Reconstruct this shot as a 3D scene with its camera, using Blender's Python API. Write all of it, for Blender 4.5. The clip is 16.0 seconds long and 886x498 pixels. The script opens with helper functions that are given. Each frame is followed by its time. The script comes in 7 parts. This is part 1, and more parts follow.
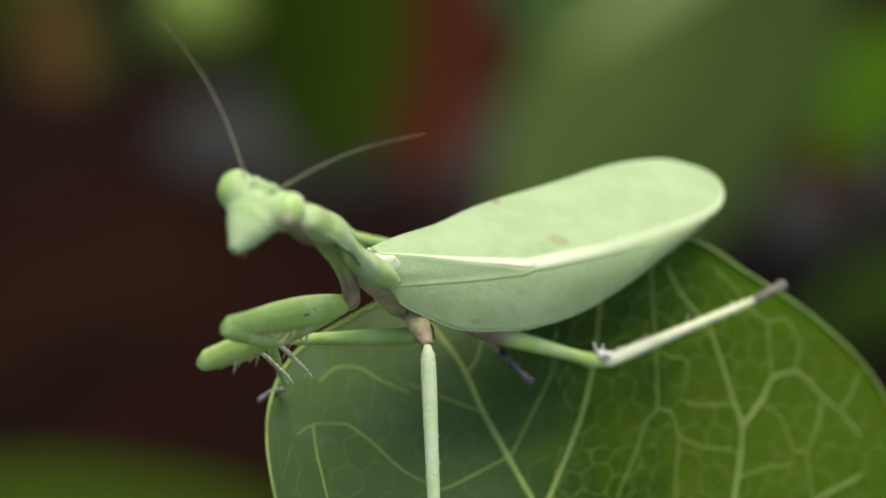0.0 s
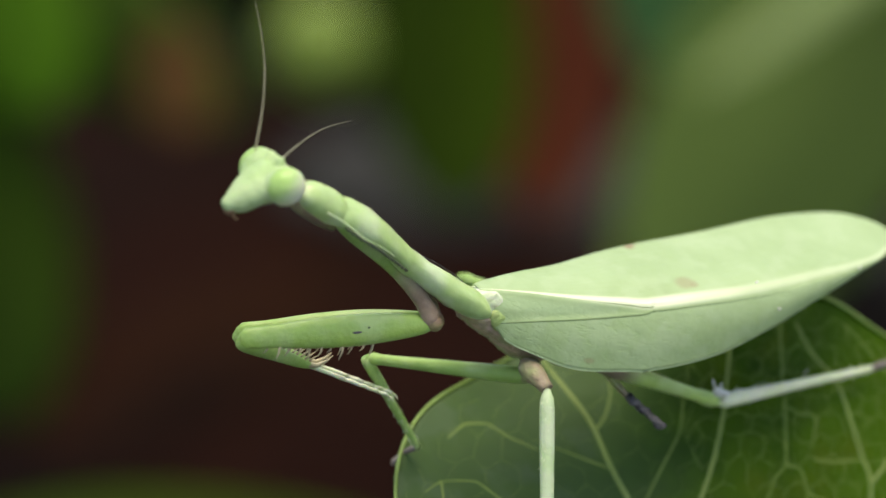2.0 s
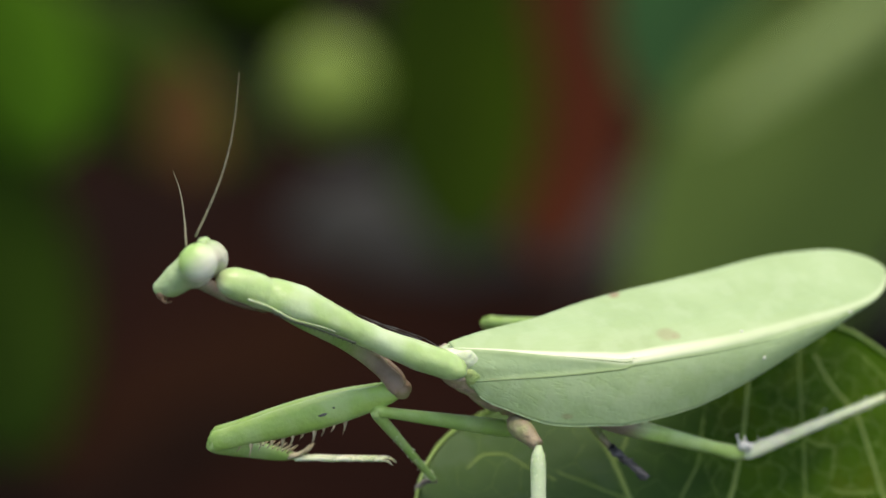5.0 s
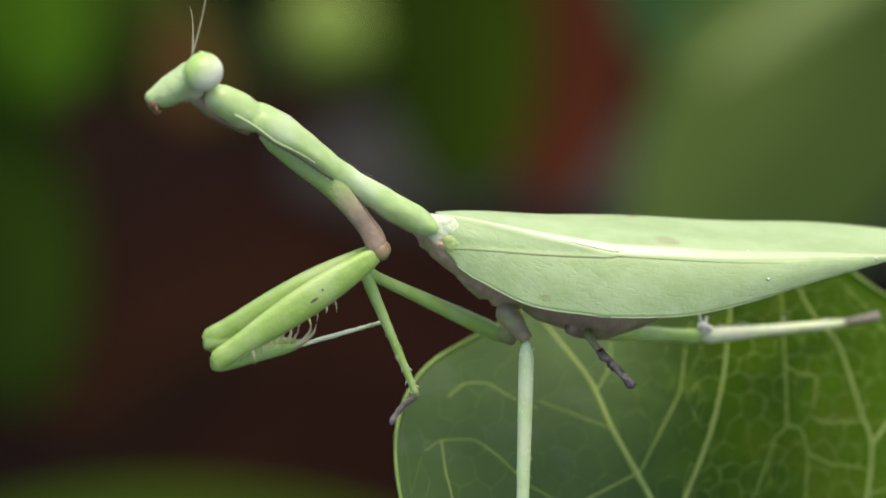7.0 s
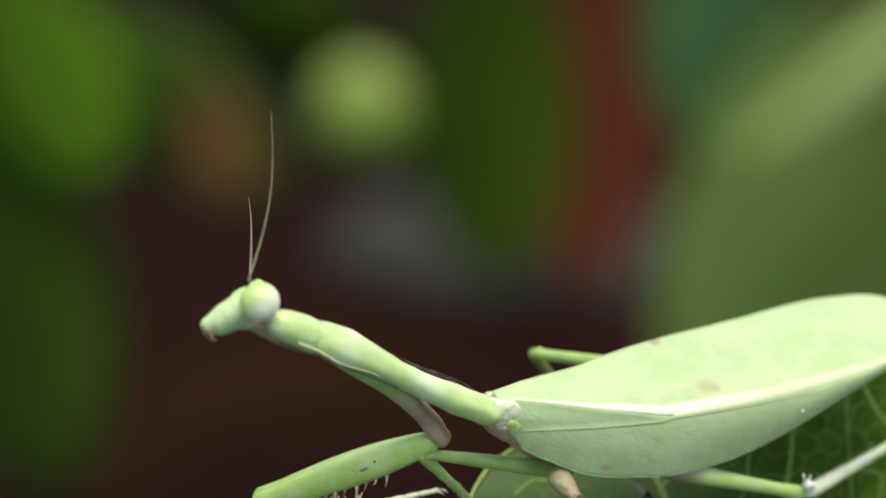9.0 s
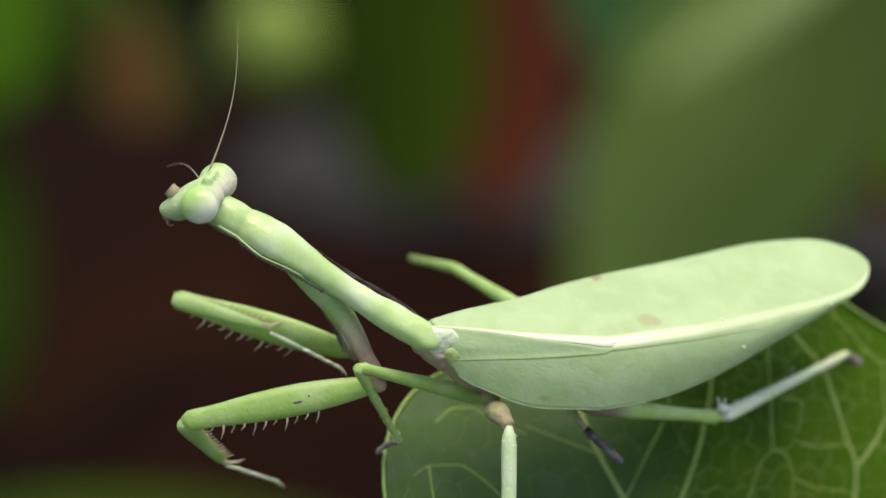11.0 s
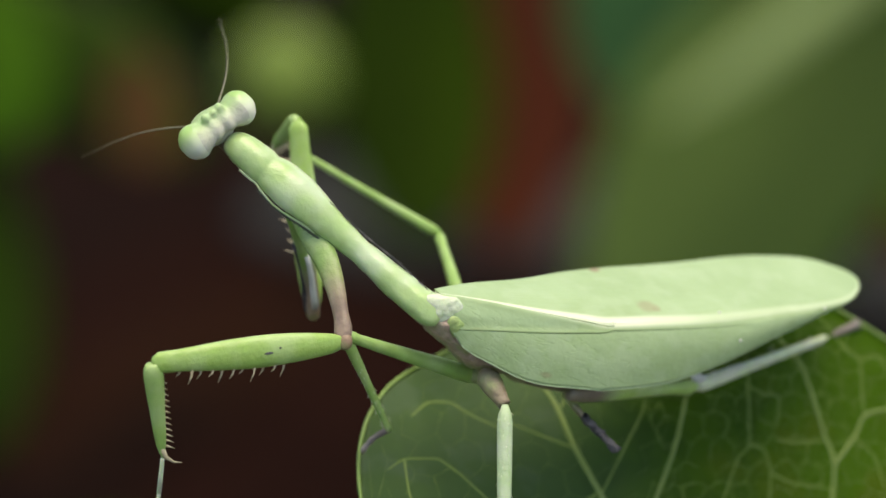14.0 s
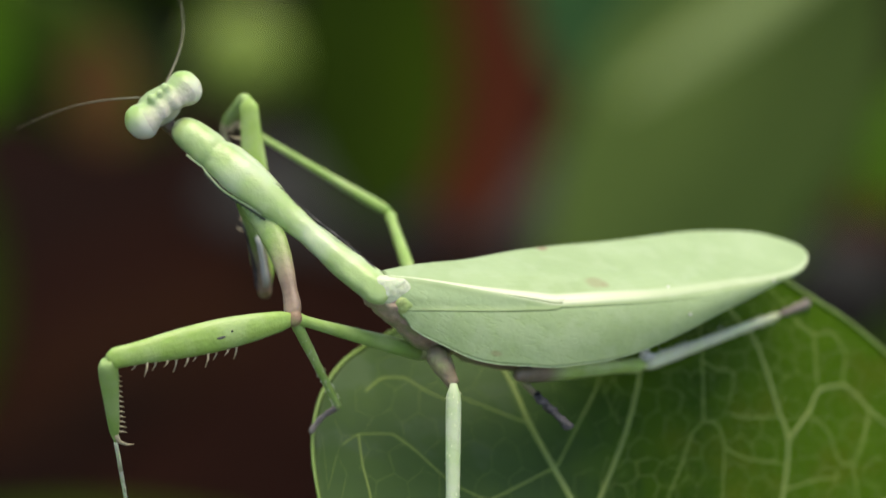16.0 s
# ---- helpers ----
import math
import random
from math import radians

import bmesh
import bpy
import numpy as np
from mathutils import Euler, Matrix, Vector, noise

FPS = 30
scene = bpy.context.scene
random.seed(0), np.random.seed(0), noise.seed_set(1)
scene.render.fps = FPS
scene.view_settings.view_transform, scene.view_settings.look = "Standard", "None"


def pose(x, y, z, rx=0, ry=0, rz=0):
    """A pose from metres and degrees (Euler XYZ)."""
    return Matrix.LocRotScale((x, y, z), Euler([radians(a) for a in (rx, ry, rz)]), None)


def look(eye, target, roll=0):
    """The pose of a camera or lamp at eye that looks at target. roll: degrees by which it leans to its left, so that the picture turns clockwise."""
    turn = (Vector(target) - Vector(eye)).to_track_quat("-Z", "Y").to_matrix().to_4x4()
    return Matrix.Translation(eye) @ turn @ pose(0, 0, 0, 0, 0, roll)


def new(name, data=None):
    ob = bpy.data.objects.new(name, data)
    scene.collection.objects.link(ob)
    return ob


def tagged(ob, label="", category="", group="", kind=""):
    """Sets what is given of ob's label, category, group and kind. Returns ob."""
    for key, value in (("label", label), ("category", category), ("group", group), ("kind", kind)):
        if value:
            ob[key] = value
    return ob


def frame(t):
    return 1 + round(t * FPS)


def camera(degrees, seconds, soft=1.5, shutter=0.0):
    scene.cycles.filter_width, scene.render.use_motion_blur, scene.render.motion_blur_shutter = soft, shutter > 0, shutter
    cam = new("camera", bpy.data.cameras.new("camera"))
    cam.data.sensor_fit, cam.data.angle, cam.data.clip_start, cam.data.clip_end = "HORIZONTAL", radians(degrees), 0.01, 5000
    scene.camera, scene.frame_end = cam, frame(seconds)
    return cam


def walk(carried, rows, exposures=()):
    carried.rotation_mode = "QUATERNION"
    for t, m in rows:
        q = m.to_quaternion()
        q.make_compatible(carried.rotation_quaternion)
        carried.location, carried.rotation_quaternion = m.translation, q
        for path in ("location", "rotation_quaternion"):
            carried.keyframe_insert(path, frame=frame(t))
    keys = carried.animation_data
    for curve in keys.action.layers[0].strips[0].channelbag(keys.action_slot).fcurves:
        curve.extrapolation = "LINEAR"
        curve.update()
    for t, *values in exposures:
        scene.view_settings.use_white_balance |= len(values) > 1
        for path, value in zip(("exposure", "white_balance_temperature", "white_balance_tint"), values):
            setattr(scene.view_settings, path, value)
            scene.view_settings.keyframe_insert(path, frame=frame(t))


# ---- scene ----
from mathutils import geometry

# The camera: a long lens held by hand, 0.39 m from the insect, looking 30 degrees down.
cam = camera(12.0, 16.0, soft=1.5, shutter=0.5)
cam.data.dof.use_dof = True
cam.data.dof.focus_distance = 0.388
cam.data.dof.aperture_fstop = 18.0
walk(cam, [
    (0, pose(0.000673, 0.002187, 1.103787, 58.71, -0.43, -0.75)),
    (0.5, pose(0.000202, 0.002018, 1.103496, 59.17, -0.36, -0.63)),
    (1, pose(0.000000, 0.003027, 1.105244, 59.48, 0.33, 0.57)),
    (1.5, pose(-0.000269, 0.003532, 1.106118, 59.16, 0.42, 0.72)),
    (2, pose(-0.000247, 0.003510, 1.106079, 59.11, 0.38, 0.65)),
    (2.5, pose(-0.000224, 0.003487, 1.106040, 59.65, 0.01, 0.02)),
    (3, pose(-0.000202, 0.003465, 1.106001, 59.97, -0.02, -0.04)),
    (3.2, pose(-0.000325, 0.003392, 1.105875, 60.13, 0.01, 0.02)),
    (3.7, pose(-0.000632, 0.003209, 1.105558, 60.01, 0.12, 0.21)),
    (4.25, pose(-0.000970, 0.003008, 1.105210, 59.89, 0.24, 0.41)),
    (4.8, pose(-0.001308, 0.002807, 1.104861, 59.76, 0.36, 0.62)),
    (5.3, pose(-0.001615, 0.002624, 1.104545, 59.64, 0.47, 0.81)),
    (5.5, pose(-0.001615, 0.002523, 1.104370, 59.22, 0.40, 0.69)),
    (6, pose(-0.001682, 0.001716, 1.102971, 58.89, 0.30, 0.52)),
    (6.5, pose(-0.000404, 0.002220, 1.103845, 58.78, 0.42, 0.72)),
    (7, pose(0.000875, 0.001615, 1.102797, 59.09, 0.46, 0.79)),
    (7.5, pose(0.000336, 0.001951, 1.103379, 59.89, 0.34, 0.58)),
    (8, pose(-0.000202, 0.002287, 1.103962, 60.24, 0.40, 0.69)),
    (8.5, pose(-0.001278, 0.002859, 1.104952, 60.01, 0.50, 0.86)),
    (9, pose(-0.003095, 0.002960, 1.105127, 60.04, 0.62, 1.08)),
    (9.5, pose(-0.004171, 0.003465, 1.106001, 59.65, 0.62, 1.07)),
    (10, pose(-0.005248, 0.003969, 1.106875, 59.09, 0.45, 0.78)),
    (10.2, pose(-0.005046, 0.003700, 1.106409, 58.81, 0.06, 0.11)),
    (10.55, pose(-0.004676, 0.003308, 1.105729, 58.94, 0.04, 0.07)),
    (10.9, pose(-0.004306, 0.002915, 1.105050, 59.06, 0.02, 0.03)),
    (11.25, pose(-0.003936, 0.002523, 1.104370, 59.19, -0.01, -0.02)),
    (11.6, pose(-0.003566, 0.002130, 1.103690, 59.32, -0.03, -0.06)),
    (11.95, pose(-0.003196, 0.001738, 1.103010, 59.44, -0.06, -0.10)),
    (12.3, pose(-0.002826, 0.001346, 1.102331, 59.57, -0.08, -0.14)),
    (12.5, pose(-0.002691, 0.001278, 1.102214, 60.30, -0.20, -0.34)),
    (13, pose(0.000000, 0.000000, 1.100000, 59.70, -0.37, -0.64)),
    (13.5, pose(0.000000, 0.000000, 1.100000, 60.15, -0.13, -0.23)),
    (14, pose(0.000000, 0.000000, 1.100000, 59.80, 0.14, 0.25)),
    (14.5, pose(0.000000, 0.000000, 1.100000, 60.00, -0.00, 0.00)),
    (15, pose(0.000224, -0.000112, 1.099806, 59.37, 0.05, 0.10)),
    (15.5, pose(0.000449, -0.000224, 1.099612, 59.28, -0.14, -0.24)),
    (16, pose(0.000673, -0.000336, 1.099417, 59.56, -0.12, -0.21)),
], [(0, 1.12), (1.5, 1.15), (2.5, 1.20), (3.2, 1.20), (5.3, 1.12), (6.5, 1.18), (7, 1.22), (8, 1.35), (9, 1.40), (9.6, 1.34), (10.2, 1.26), (12.3, 1.12), (13, 1.05), (14, 1.10), (15.5, 1.10), (16, 1.10)])

# World and sun: bright overcast daylight from above.
world = bpy.data.worlds.new("world")
scene.world = world
world.use_nodes = True
wn = world.node_tree.nodes
sky = wn.new("ShaderNodeTexSky")
sky.sky_type, sky.sun_disc = "NISHITA", False
sky.sun_elevation, sky.sun_rotation = radians(81), radians(51)
world.node_tree.links.new(sky.outputs[0], wn["Background"].inputs[0])
wn["Background"].inputs[1].default_value = 0.125
sun = new("sun", bpy.data.lights.new("sun", "SUN"))
sun.data.energy, sun.data.angle, sun.data.color = 1.5, radians(48), (1.0, 0.97, 0.90)
sun.matrix_world = look((0.20, 0.52, 2.6), (0, 0.36, 0.9))
scene.view_settings.use_white_balance = True
scene.view_settings.white_balance_temperature = 8000
scene.view_settings.white_balance_tint = 9.5

# One unit of the plan below: about a twentieth of a millimetre at the insect.
S = 0.39 / 7459.0
VIEW = pose(0, 0, 1.1, -30, 0, 0)      # right, away, up as seen along the lens


# ---- materials ----
def material(name, colour, rough=0.5, spread=0.15, scale=900.0, bump=0.15, bump_scale=2500.0, second=None, second_scale=200.0,
             through_light=0.0, coat=0.0, sub=0.0, shine=0.5, along=None):
    m = bpy.data.materials.new(name)
    m.use_nodes = True
    nt = m.node_tree
    n, link = nt.nodes, nt.links.new
    b = n["Principled BSDF"]
    co = n.new("ShaderNodeTexCoord")
    fine = n.new("ShaderNodeTexNoise")
    fine.inputs["Scale"].default_value, fine.inputs["Detail"].default_value = scale, 4
    link(co.outputs["Object"], fine.inputs["Vector"])
    ramp = n.new("ShaderNodeMix")
    ramp.data_type = "RGBA"
    ramp.inputs[6].default_value = (*[c * (1 - spread) for c in colour], 1)
    ramp.inputs[7].default_value = (*[min(1, c * (1 + spread)) for c in colour], 1)
    link(fine.outputs[0], ramp.inputs[0])
    last = ramp.outputs[2]
    if second:
        big = n.new("ShaderNodeTexNoise")
        big.inputs["Scale"].default_value, big.inputs["Detail"].default_value = second_scale, 2
        link(co.outputs["Object"], big.inputs["Vector"])
        step = n.new("ShaderNodeMapRange")
        step.inputs[1].default_value, step.inputs[2].default_value = 0.45, 0.62
        link(big.outputs[0], step.inputs[0])
        mix = n.new("ShaderNodeMix")
        mix.data_type = "RGBA"
        link(step.outputs[0], mix.inputs[0])
        link(last, mix.inputs[6])
        mix.inputs[7].default_value = (*second, 1)
        last = mix.outputs[2]
    if along:
        axis, lo, hi, other = along
        sep = n.new("ShaderNodeVectorMath")
        sep.operation = "DOT_PRODUCT"
        link(co.outputs["Object"], sep.inputs[0])
        sep.inputs[1].default_value = axis
        mr = n.new("ShaderNodeMapRange")
        mr.interpolation_type = "SMOOTHSTEP"
        mr.inputs[1].default_value, mr.inputs[2].default_value = lo * S, hi * S
        link(sep.outputs["Value"], mr.inputs[0])
        mix = n.new("ShaderNodeMix")
        mix.data_type = "RGBA"
        link(mr.outputs[0], mix.inputs[0])
        link(last, mix.inputs[6])
        cloud = n.new("ShaderNodeTexNoise")
        cloud.inputs["Scale"].default_value, cloud.inputs["Detail"].default_value = second_scale * 1.3, 5
        link(co.outputs["Object"], cloud.inputs["Vector"])
        level = n.new("ShaderNodeMapRange")
        level.inputs[1].default_value, level.inputs[2].default_value = 0.35, 0.65
        link(cloud.outputs[0], level.inputs[0])
        tone = n.new("ShaderNodeMix")
        tone.data_type = "RGBA"
        link(level.outputs[0], tone.inputs[0])
        tone.inputs[6].default_value = (*[c * (1 - 0.8 * spread) for c in other], 1)
        tone.inputs[7].default_value = (*[min(1, c * (1 + 0.8 * spread)) for c in other], 1)
        link(tone.outputs[2], mix.inputs[7])
        last = mix.outputs[2]
    link(last, b.inputs["Base Color"])
    b.inputs["Roughness"].default_value = rough
    b.inputs["Coat Weight"].default_value = coat
    b.inputs["Specular IOR Level"].default_value = shine
    if bump:
        bn = n.new("ShaderNodeTexNoise")
        bn.inputs["Scale"].default_value, bn.inputs["Detail"].default_value = bump_scale, 5
        link(co.outputs["Object"], bn.inputs["Vector"])
        bp = n.new("ShaderNodeBump")
        bp.inputs["Strength"].default_value, bp.inputs["Distance"].default_value = bump, 0.0003
        link(bn.outputs[0], bp.inputs["Height"])
        link(bp.outputs[0], b.inputs["Normal"])
    if through_light:
        tr = n.new("ShaderNodeBsdfTranslucent")
        link(last, tr.inputs[0])
        mx = n.new("ShaderNodeMixShader")
        mx.inputs[0].default_value = through_light
        link(b.outputs[0], mx.inputs[1])
        link(tr.outputs[0], mx.inputs[2])
        link(mx.outputs[0], n["Material Output"].inputs[0])
    if sub:
        b.inputs["Subsurface Weight"].default_value = sub
        b.inputs["Subsurface Scale"].default_value = 0.0006
        b.inputs["Subsurface Radius"].default_value = (0.6, 1.0, 0.3)
    return m


def wing_material():
    """Pale green wing: cream main vein, dark crease, slanting small veins and a few brown spots, laid out along the wing."""
    m = material("wing_green", (0.345, 0.468, 0.22), 0.44, 0.07, 700, 0.0, 1500, (0.382, 0.508, 0.253), 120, through_light=0.10)
    nt = m.node_tree
    n, link = nt.nodes, nt.links.new
    b = n["Principled BSDF"]
    colour = b.inputs["Base Color"].links[0].from_socket
    uv = n.new("ShaderNodeUVMap")
    uv.uv_map = "UVMap"
    sep = n.new("ShaderNodeSeparateXYZ")
    link(uv.outputs[0], sep.inputs[0])

    def calc(op, x, y=0.0, z=0.0):
        k = n.new("ShaderNodeMath")
        k.operation = op
        for i, q in enumerate((x, y, z)):
            if isinstance(q, (int, float)):
                k.inputs[i].default_value = q
            else:
                link(q, k.inputs[i])
        return k.outputs[0]

    def ease(x, lo, hi, a=0.0, c=1.0):
        k = n.new("ShaderNodeMapRange")
        k.interpolation_type = "SMOOTHSTEP"
        for i, q in enumerate((lo, hi, a, c)):
            k.inputs[i + 1].default_value = q
        link(x, k.inputs[0])
        return k.outputs[0]

    def blend(mask, c):
        nonlocal colour
        k = n.new("ShaderNodeMix")
        k.data_type = "RGBA"
        link(mask, k.inputs[0])
        link(colour, k.inputs[6])
        k.inputs[7].default_value = (*c, 1)
        colour = k.outputs[2]

    u, v = sep.outputs[0], sep.outputs[1]
    wob = n.new("ShaderNodeTexNoise")
    wob.inputs["Scale"].default_value = 9
    link(uv.outputs[0], wob.inputs["Vector"])
    co = n.new("ShaderNodeTexCoord")
    # slanting branch veins of the lower field, uneven and wavering, and faint long ones on the upper field
    ripple = n.new("ShaderNodeTexNoise")
    ripple.inputs["Scale"].default_value, ripple.inputs["Detail"].default_value = 24, 2
    link(uv.outputs[0], ripple.inputs["Vector"])
    slant = calc("ADD", calc("ADD", u, calc("MULTIPLY", v, -0.17)), calc("ADD", calc("MULTIPLY", wob.outputs[0], 0.12), calc("MULTIPLY", ripple.outputs[0], 0.03)))
    stripe = calc("SINE", calc("MULTIPLY", slant, 118.0))
    low_field = ease(v, 0.04, 0.22)
    line = calc("MULTIPLY", calc("MULTIPLY", ease(stripe, 0.72, 1.0), low_field), ease(ripple.outputs[0], 0.38, 0.6, 0.25, 1.0))
    blend(calc("MULTIPLY", line, 0.28), (0.30, 0.45, 0.16))
    long_line = calc("SINE", calc("MULTIPLY", calc("ADD", calc("ADD", v, calc("MULTIPLY", u, 0.45)), calc("MULTIPLY", wob.outputs[0], 0.08)), 74.0))
    up_line = calc("MULTIPLY", calc("MULTIPLY", ease(long_line, 0.5, 1.0), ease(v, -0.03, -0.12)), ease(u, 0.05, 0.3))
    blend(calc("MULTIPLY", up_line, 0.13), (0.33, 0.47, 0.20))
    # the small cells between them
    net = n.new("ShaderNodeTexVoronoi")
    net.feature = "DISTANCE_TO_EDGE"
    net.inputs["Scale"].default_value = 1400
    link(co.outputs["Object"], net.inputs["Vector"])
    mesh_line = calc("MULTIPLY", ease(net.outputs["Distance"], 0.0, 0.22, 1.0, 0.0), ease(v, -0.15, 0.25, 0.22, 1.0))
    blend(calc("MULTIPLY", mesh_line, 0.12), (0.31, 0.46, 0.17))
    tone = n.new("ShaderNodeTexNoise")
    tone.inputs["Scale"].default_value, tone.inputs["Detail"].default_value = 330, 5
    link(co.outputs["Object"], tone.inputs["Vector"])
    blend(ease(tone.outputs[0], 0.48, 0.66, 0.0, 0.35), (0.455, 0.57, 0.33))
    # cream vein: narrow at the hinge, broad at the kink, then a pale soft band that fades to the tip
    width = calc("MULTIPLY", ease(u, 0.0, 0.37, 0.3, 1.0), ease(u, 0.38, 0.6, 1.0, 0.9))
    off = calc("ABSOLUTE", calc("ADD", v, 0.045))
    cream = calc("MULTIPLY", ease(calc("DIVIDE", off, width), 0.025, 0.085, 1.0, 0.0), ease(u, 0.37, 0.66, 1.0, 0.32))
    blend(cream, (0.77, 0.81, 0.56))
    # a paler panel between the main vein and the crease, and blotches of lighter green
    low = calc("SUBTRACT", 0.47, calc("MULTIPLY", u, 1.3))
    panel = calc("MULTIPLY", calc("MULTIPLY", ease(v, 0.05, 0.14), ease(calc("SUBTRACT", low, v), 0.0, 0.05)), 0.5)
    blend(panel, (0.46, 0.61, 0.32))
    # brown spots
    for su, sv, r, amount in ((0.407, -0.965, 0.020, 0.75), (0.458, -0.22, 0.026, 0.38), (0.478, -0.19, 0.014, 0.4), (0.243, 0.86, 0.016, 0.4), (0.10, 0.52, 0.012, 0.25)):
        du, dv = calc("SUBTRACT", u, su), calc("MULTIPLY", calc("SUBTRACT", v, sv), 0.25)
        dist = calc("ADD", calc("SQRT", calc("ADD", calc("MULTIPLY", du, du), calc("MULTIPLY", dv, dv))), calc("MULTIPLY", calc("SUBTRACT", wob.outputs[0], 0.5), 0.02))
        blend(calc("MULTIPLY", ease(dist, r * 0.35, r, 1.0, 0.0), amount), (0.30, 0.17, 0.10))
    link(colour, b.inputs["Base Color"])
    for k in n:
        if k.type == "BSDF_TRANSLUCENT":
            link(colour, k.inputs[0])
    dimple = n.new("ShaderNodeTexNoise")
    dimple.inputs["Scale"].default_value, dimple.inputs["Detail"].default_value = 420, 3
    link(co.outputs["Object"], dimple.inputs["Vector"])
    height = calc("ADD", calc("MULTIPLY", line, -0.16), calc("ADD", calc("MULTIPLY", dimple.outputs[0], 1.8), calc("ADD", calc("MULTIPLY", mesh_line, -0.07), calc("MULTIPLY", up_line, -0.16))))
    bp = n.new("ShaderNodeBump")
    bp.inputs["Strength"].default_value, bp.inputs["Distance"].default_value = 0.7, 0.00014
    link(height, bp.inputs["Height"])
    link(bp.outputs[0], b.inputs["Normal"])
    return m


def leaf_material():
    """Glossy leaf: dark green, yellower patches, lighter green towards one margin; greyish towards the other, bloom
    plus painted sky sheen.
    """
    m = material("leaf_green", (0.026, 0.072, 0.0008), 0.5, 0.4, 520, 0.0, 800, (0.047, 0.108, 0.001), 190, through_light=0.3, shine=0.12)
    n, link = m.node_tree.nodes, m.node_tree.links.new
    b = n["Principled BSDF"]
    colour = b.inputs["Base Color"].links[0].from_socket
    co = n.new("ShaderNodeTexCoord")
    sep = n.new("ShaderNodeSeparateXYZ")
    link(co.outputs["Object"], sep.inputs[0])

    def ramp(socket, lo, hi, a=0.0, c=1.0):
        k = n.new("ShaderNodeMapRange")
        k.interpolation_type = "SMOOTHSTEP"
        for i, q in enumerate((lo, hi, a, c)):
            k.inputs[i + 1].default_value = q
        link(socket, k.inputs[0])
        return k.outputs[0]

    def cloud(scale, detail=3):
        k = n.new("ShaderNodeTexNoise")
        k.inputs["Scale"].default_value, k.inputs["Detail"].default_value = scale, detail
        link(co.outputs["Object"], k.inputs["Vector"])
        return k.outputs[0]

    def times(p, q):
        k = n.new("ShaderNodeMath")
        k.operation = "MULTIPLY"
        link(p, k.inputs[0])
        link(q, k.inputs[1])
        return k.outputs[0]

    def blend(mask, c):
        nonlocal colour
        k = n.new("ShaderNodeMix")
        k.data_type = "RGBA"
        link(mask, k.inputs[0])
        link(colour, k.inputs[6])
        k.inputs[7].default_value = (*c, 1)
        colour = k.outputs[2]

    blend(ramp(sep.outputs[0], 430 * S, 790 * S, 0, 0.9), (0.060, 0.140, 0.002))
    blend(times(ramp(cloud(140), 0.52, 0.68), ramp(sep.outputs[0], 300 * S, 620 * S, 0.25, 0.75)), (0.075, 0.120, 0.003))
    # greyish side: the sky's sheen put into the colour, with patches of bloom
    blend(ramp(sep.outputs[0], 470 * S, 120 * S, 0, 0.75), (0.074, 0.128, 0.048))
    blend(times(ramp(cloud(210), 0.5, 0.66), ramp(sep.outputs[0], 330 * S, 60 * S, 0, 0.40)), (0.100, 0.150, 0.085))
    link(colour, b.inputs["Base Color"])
    for k in n:
        if k.type == "BSDF_TRANSLUCENT":
            link(colour, k.inputs[0])
    cell = n.new("ShaderNodeTexVoronoi")
    cell.feature = "SMOOTH_F1"
    cell.inputs["Scale"].default_value = 620
    link(co.outputs["Object"], cell.inputs["Vector"])
    add = n.new("ShaderNodeMath")
    add.operation = "SUBTRACT"
    link(cloud(300, 5), add.inputs[0])
    link(cell.outputs["Distance"], add.inputs[1])
    bp = n.new("ShaderNodeBump")
    bp.inputs["Strength"].default_value, bp.inputs["Distance"].default_value = 0.45, 0.0003
    link(add.outputs[0], bp.inputs["Height"])
    link(bp.outputs[0], b.inputs["Normal"])
    return m


TEGMEN = wing_material()
VEIN = material("wing_vein_cream", (0.74, 0.79, 0.54), 0.45, 0.08)
RIM = material("wing_rim", (0.46, 0.59, 0.33), 0.5, 0.1)
CREASE = material("wing_crease", (0.17, 0.25, 0.10), 0.55, 0.1)
SHIELD = material("shield_green", (0.385, 0.53, 0.205), 0.30, 0.18, 700, 0.32, 1200, (0.52, 0.63, 0.37), 190, shine=0.6, along=((1, 0, 0), 476, 500, (0.50, 0.54, 0.36)), sub=0.15)
LIP = material("shield_lip_cream", (0.52, 0.63, 0.36), 0.35, 0.2, 900, 0.2, 2500, (0.44, 0.57, 0.26), 200, sub=0.15)
LIMB = material("limb_green", (0.28, 0.44, 0.11), 0.40, 0.18, 900, 0.3, 2500, (0.35, 0.49, 0.17), 300, sub=0.15)
COXA_SKIN = material("coxa_green_to_pink", (0.21, 0.36, 0.08), 0.42, 0.38, 900, 0.4, 1800, (0.29, 0.40, 0.15), 300, along=((1, 0, 0), 120, 235, (0.29, 0.205, 0.145)), sub=0.15)
FEMUR_SKIN = material("fore_femur_green", (0.29, 0.445, 0.10), 0.34, 0.18, 900, 0.3, 2500, (0.37, 0.51, 0.18), 250, sub=0.15)
LIME = material("lime_green", (0.35, 0.48, 0.15), 0.45, 0.25, 1500, 0.5, 2500, (0.36, 0.45, 0.16), 600)
PALE = material("pale_limb", (0.70, 0.76, 0.47), 0.5, 0.2, 900, 0.4, 2500, (0.76, 0.78, 0.56), 350, sub=0.15)
# brown thigh root: the abdomen and its shade painted onto the limb
HIND_THIGH = material("hind_thigh_green", (0.40, 0.56, 0.16), 0.40, 0.18, 900, 0.3, 2500, (0.46, 0.60, 0.24), 300, along=((1, 0, 0), 130, 60, (0.22, 0.17, 0.12)), sub=0.15)
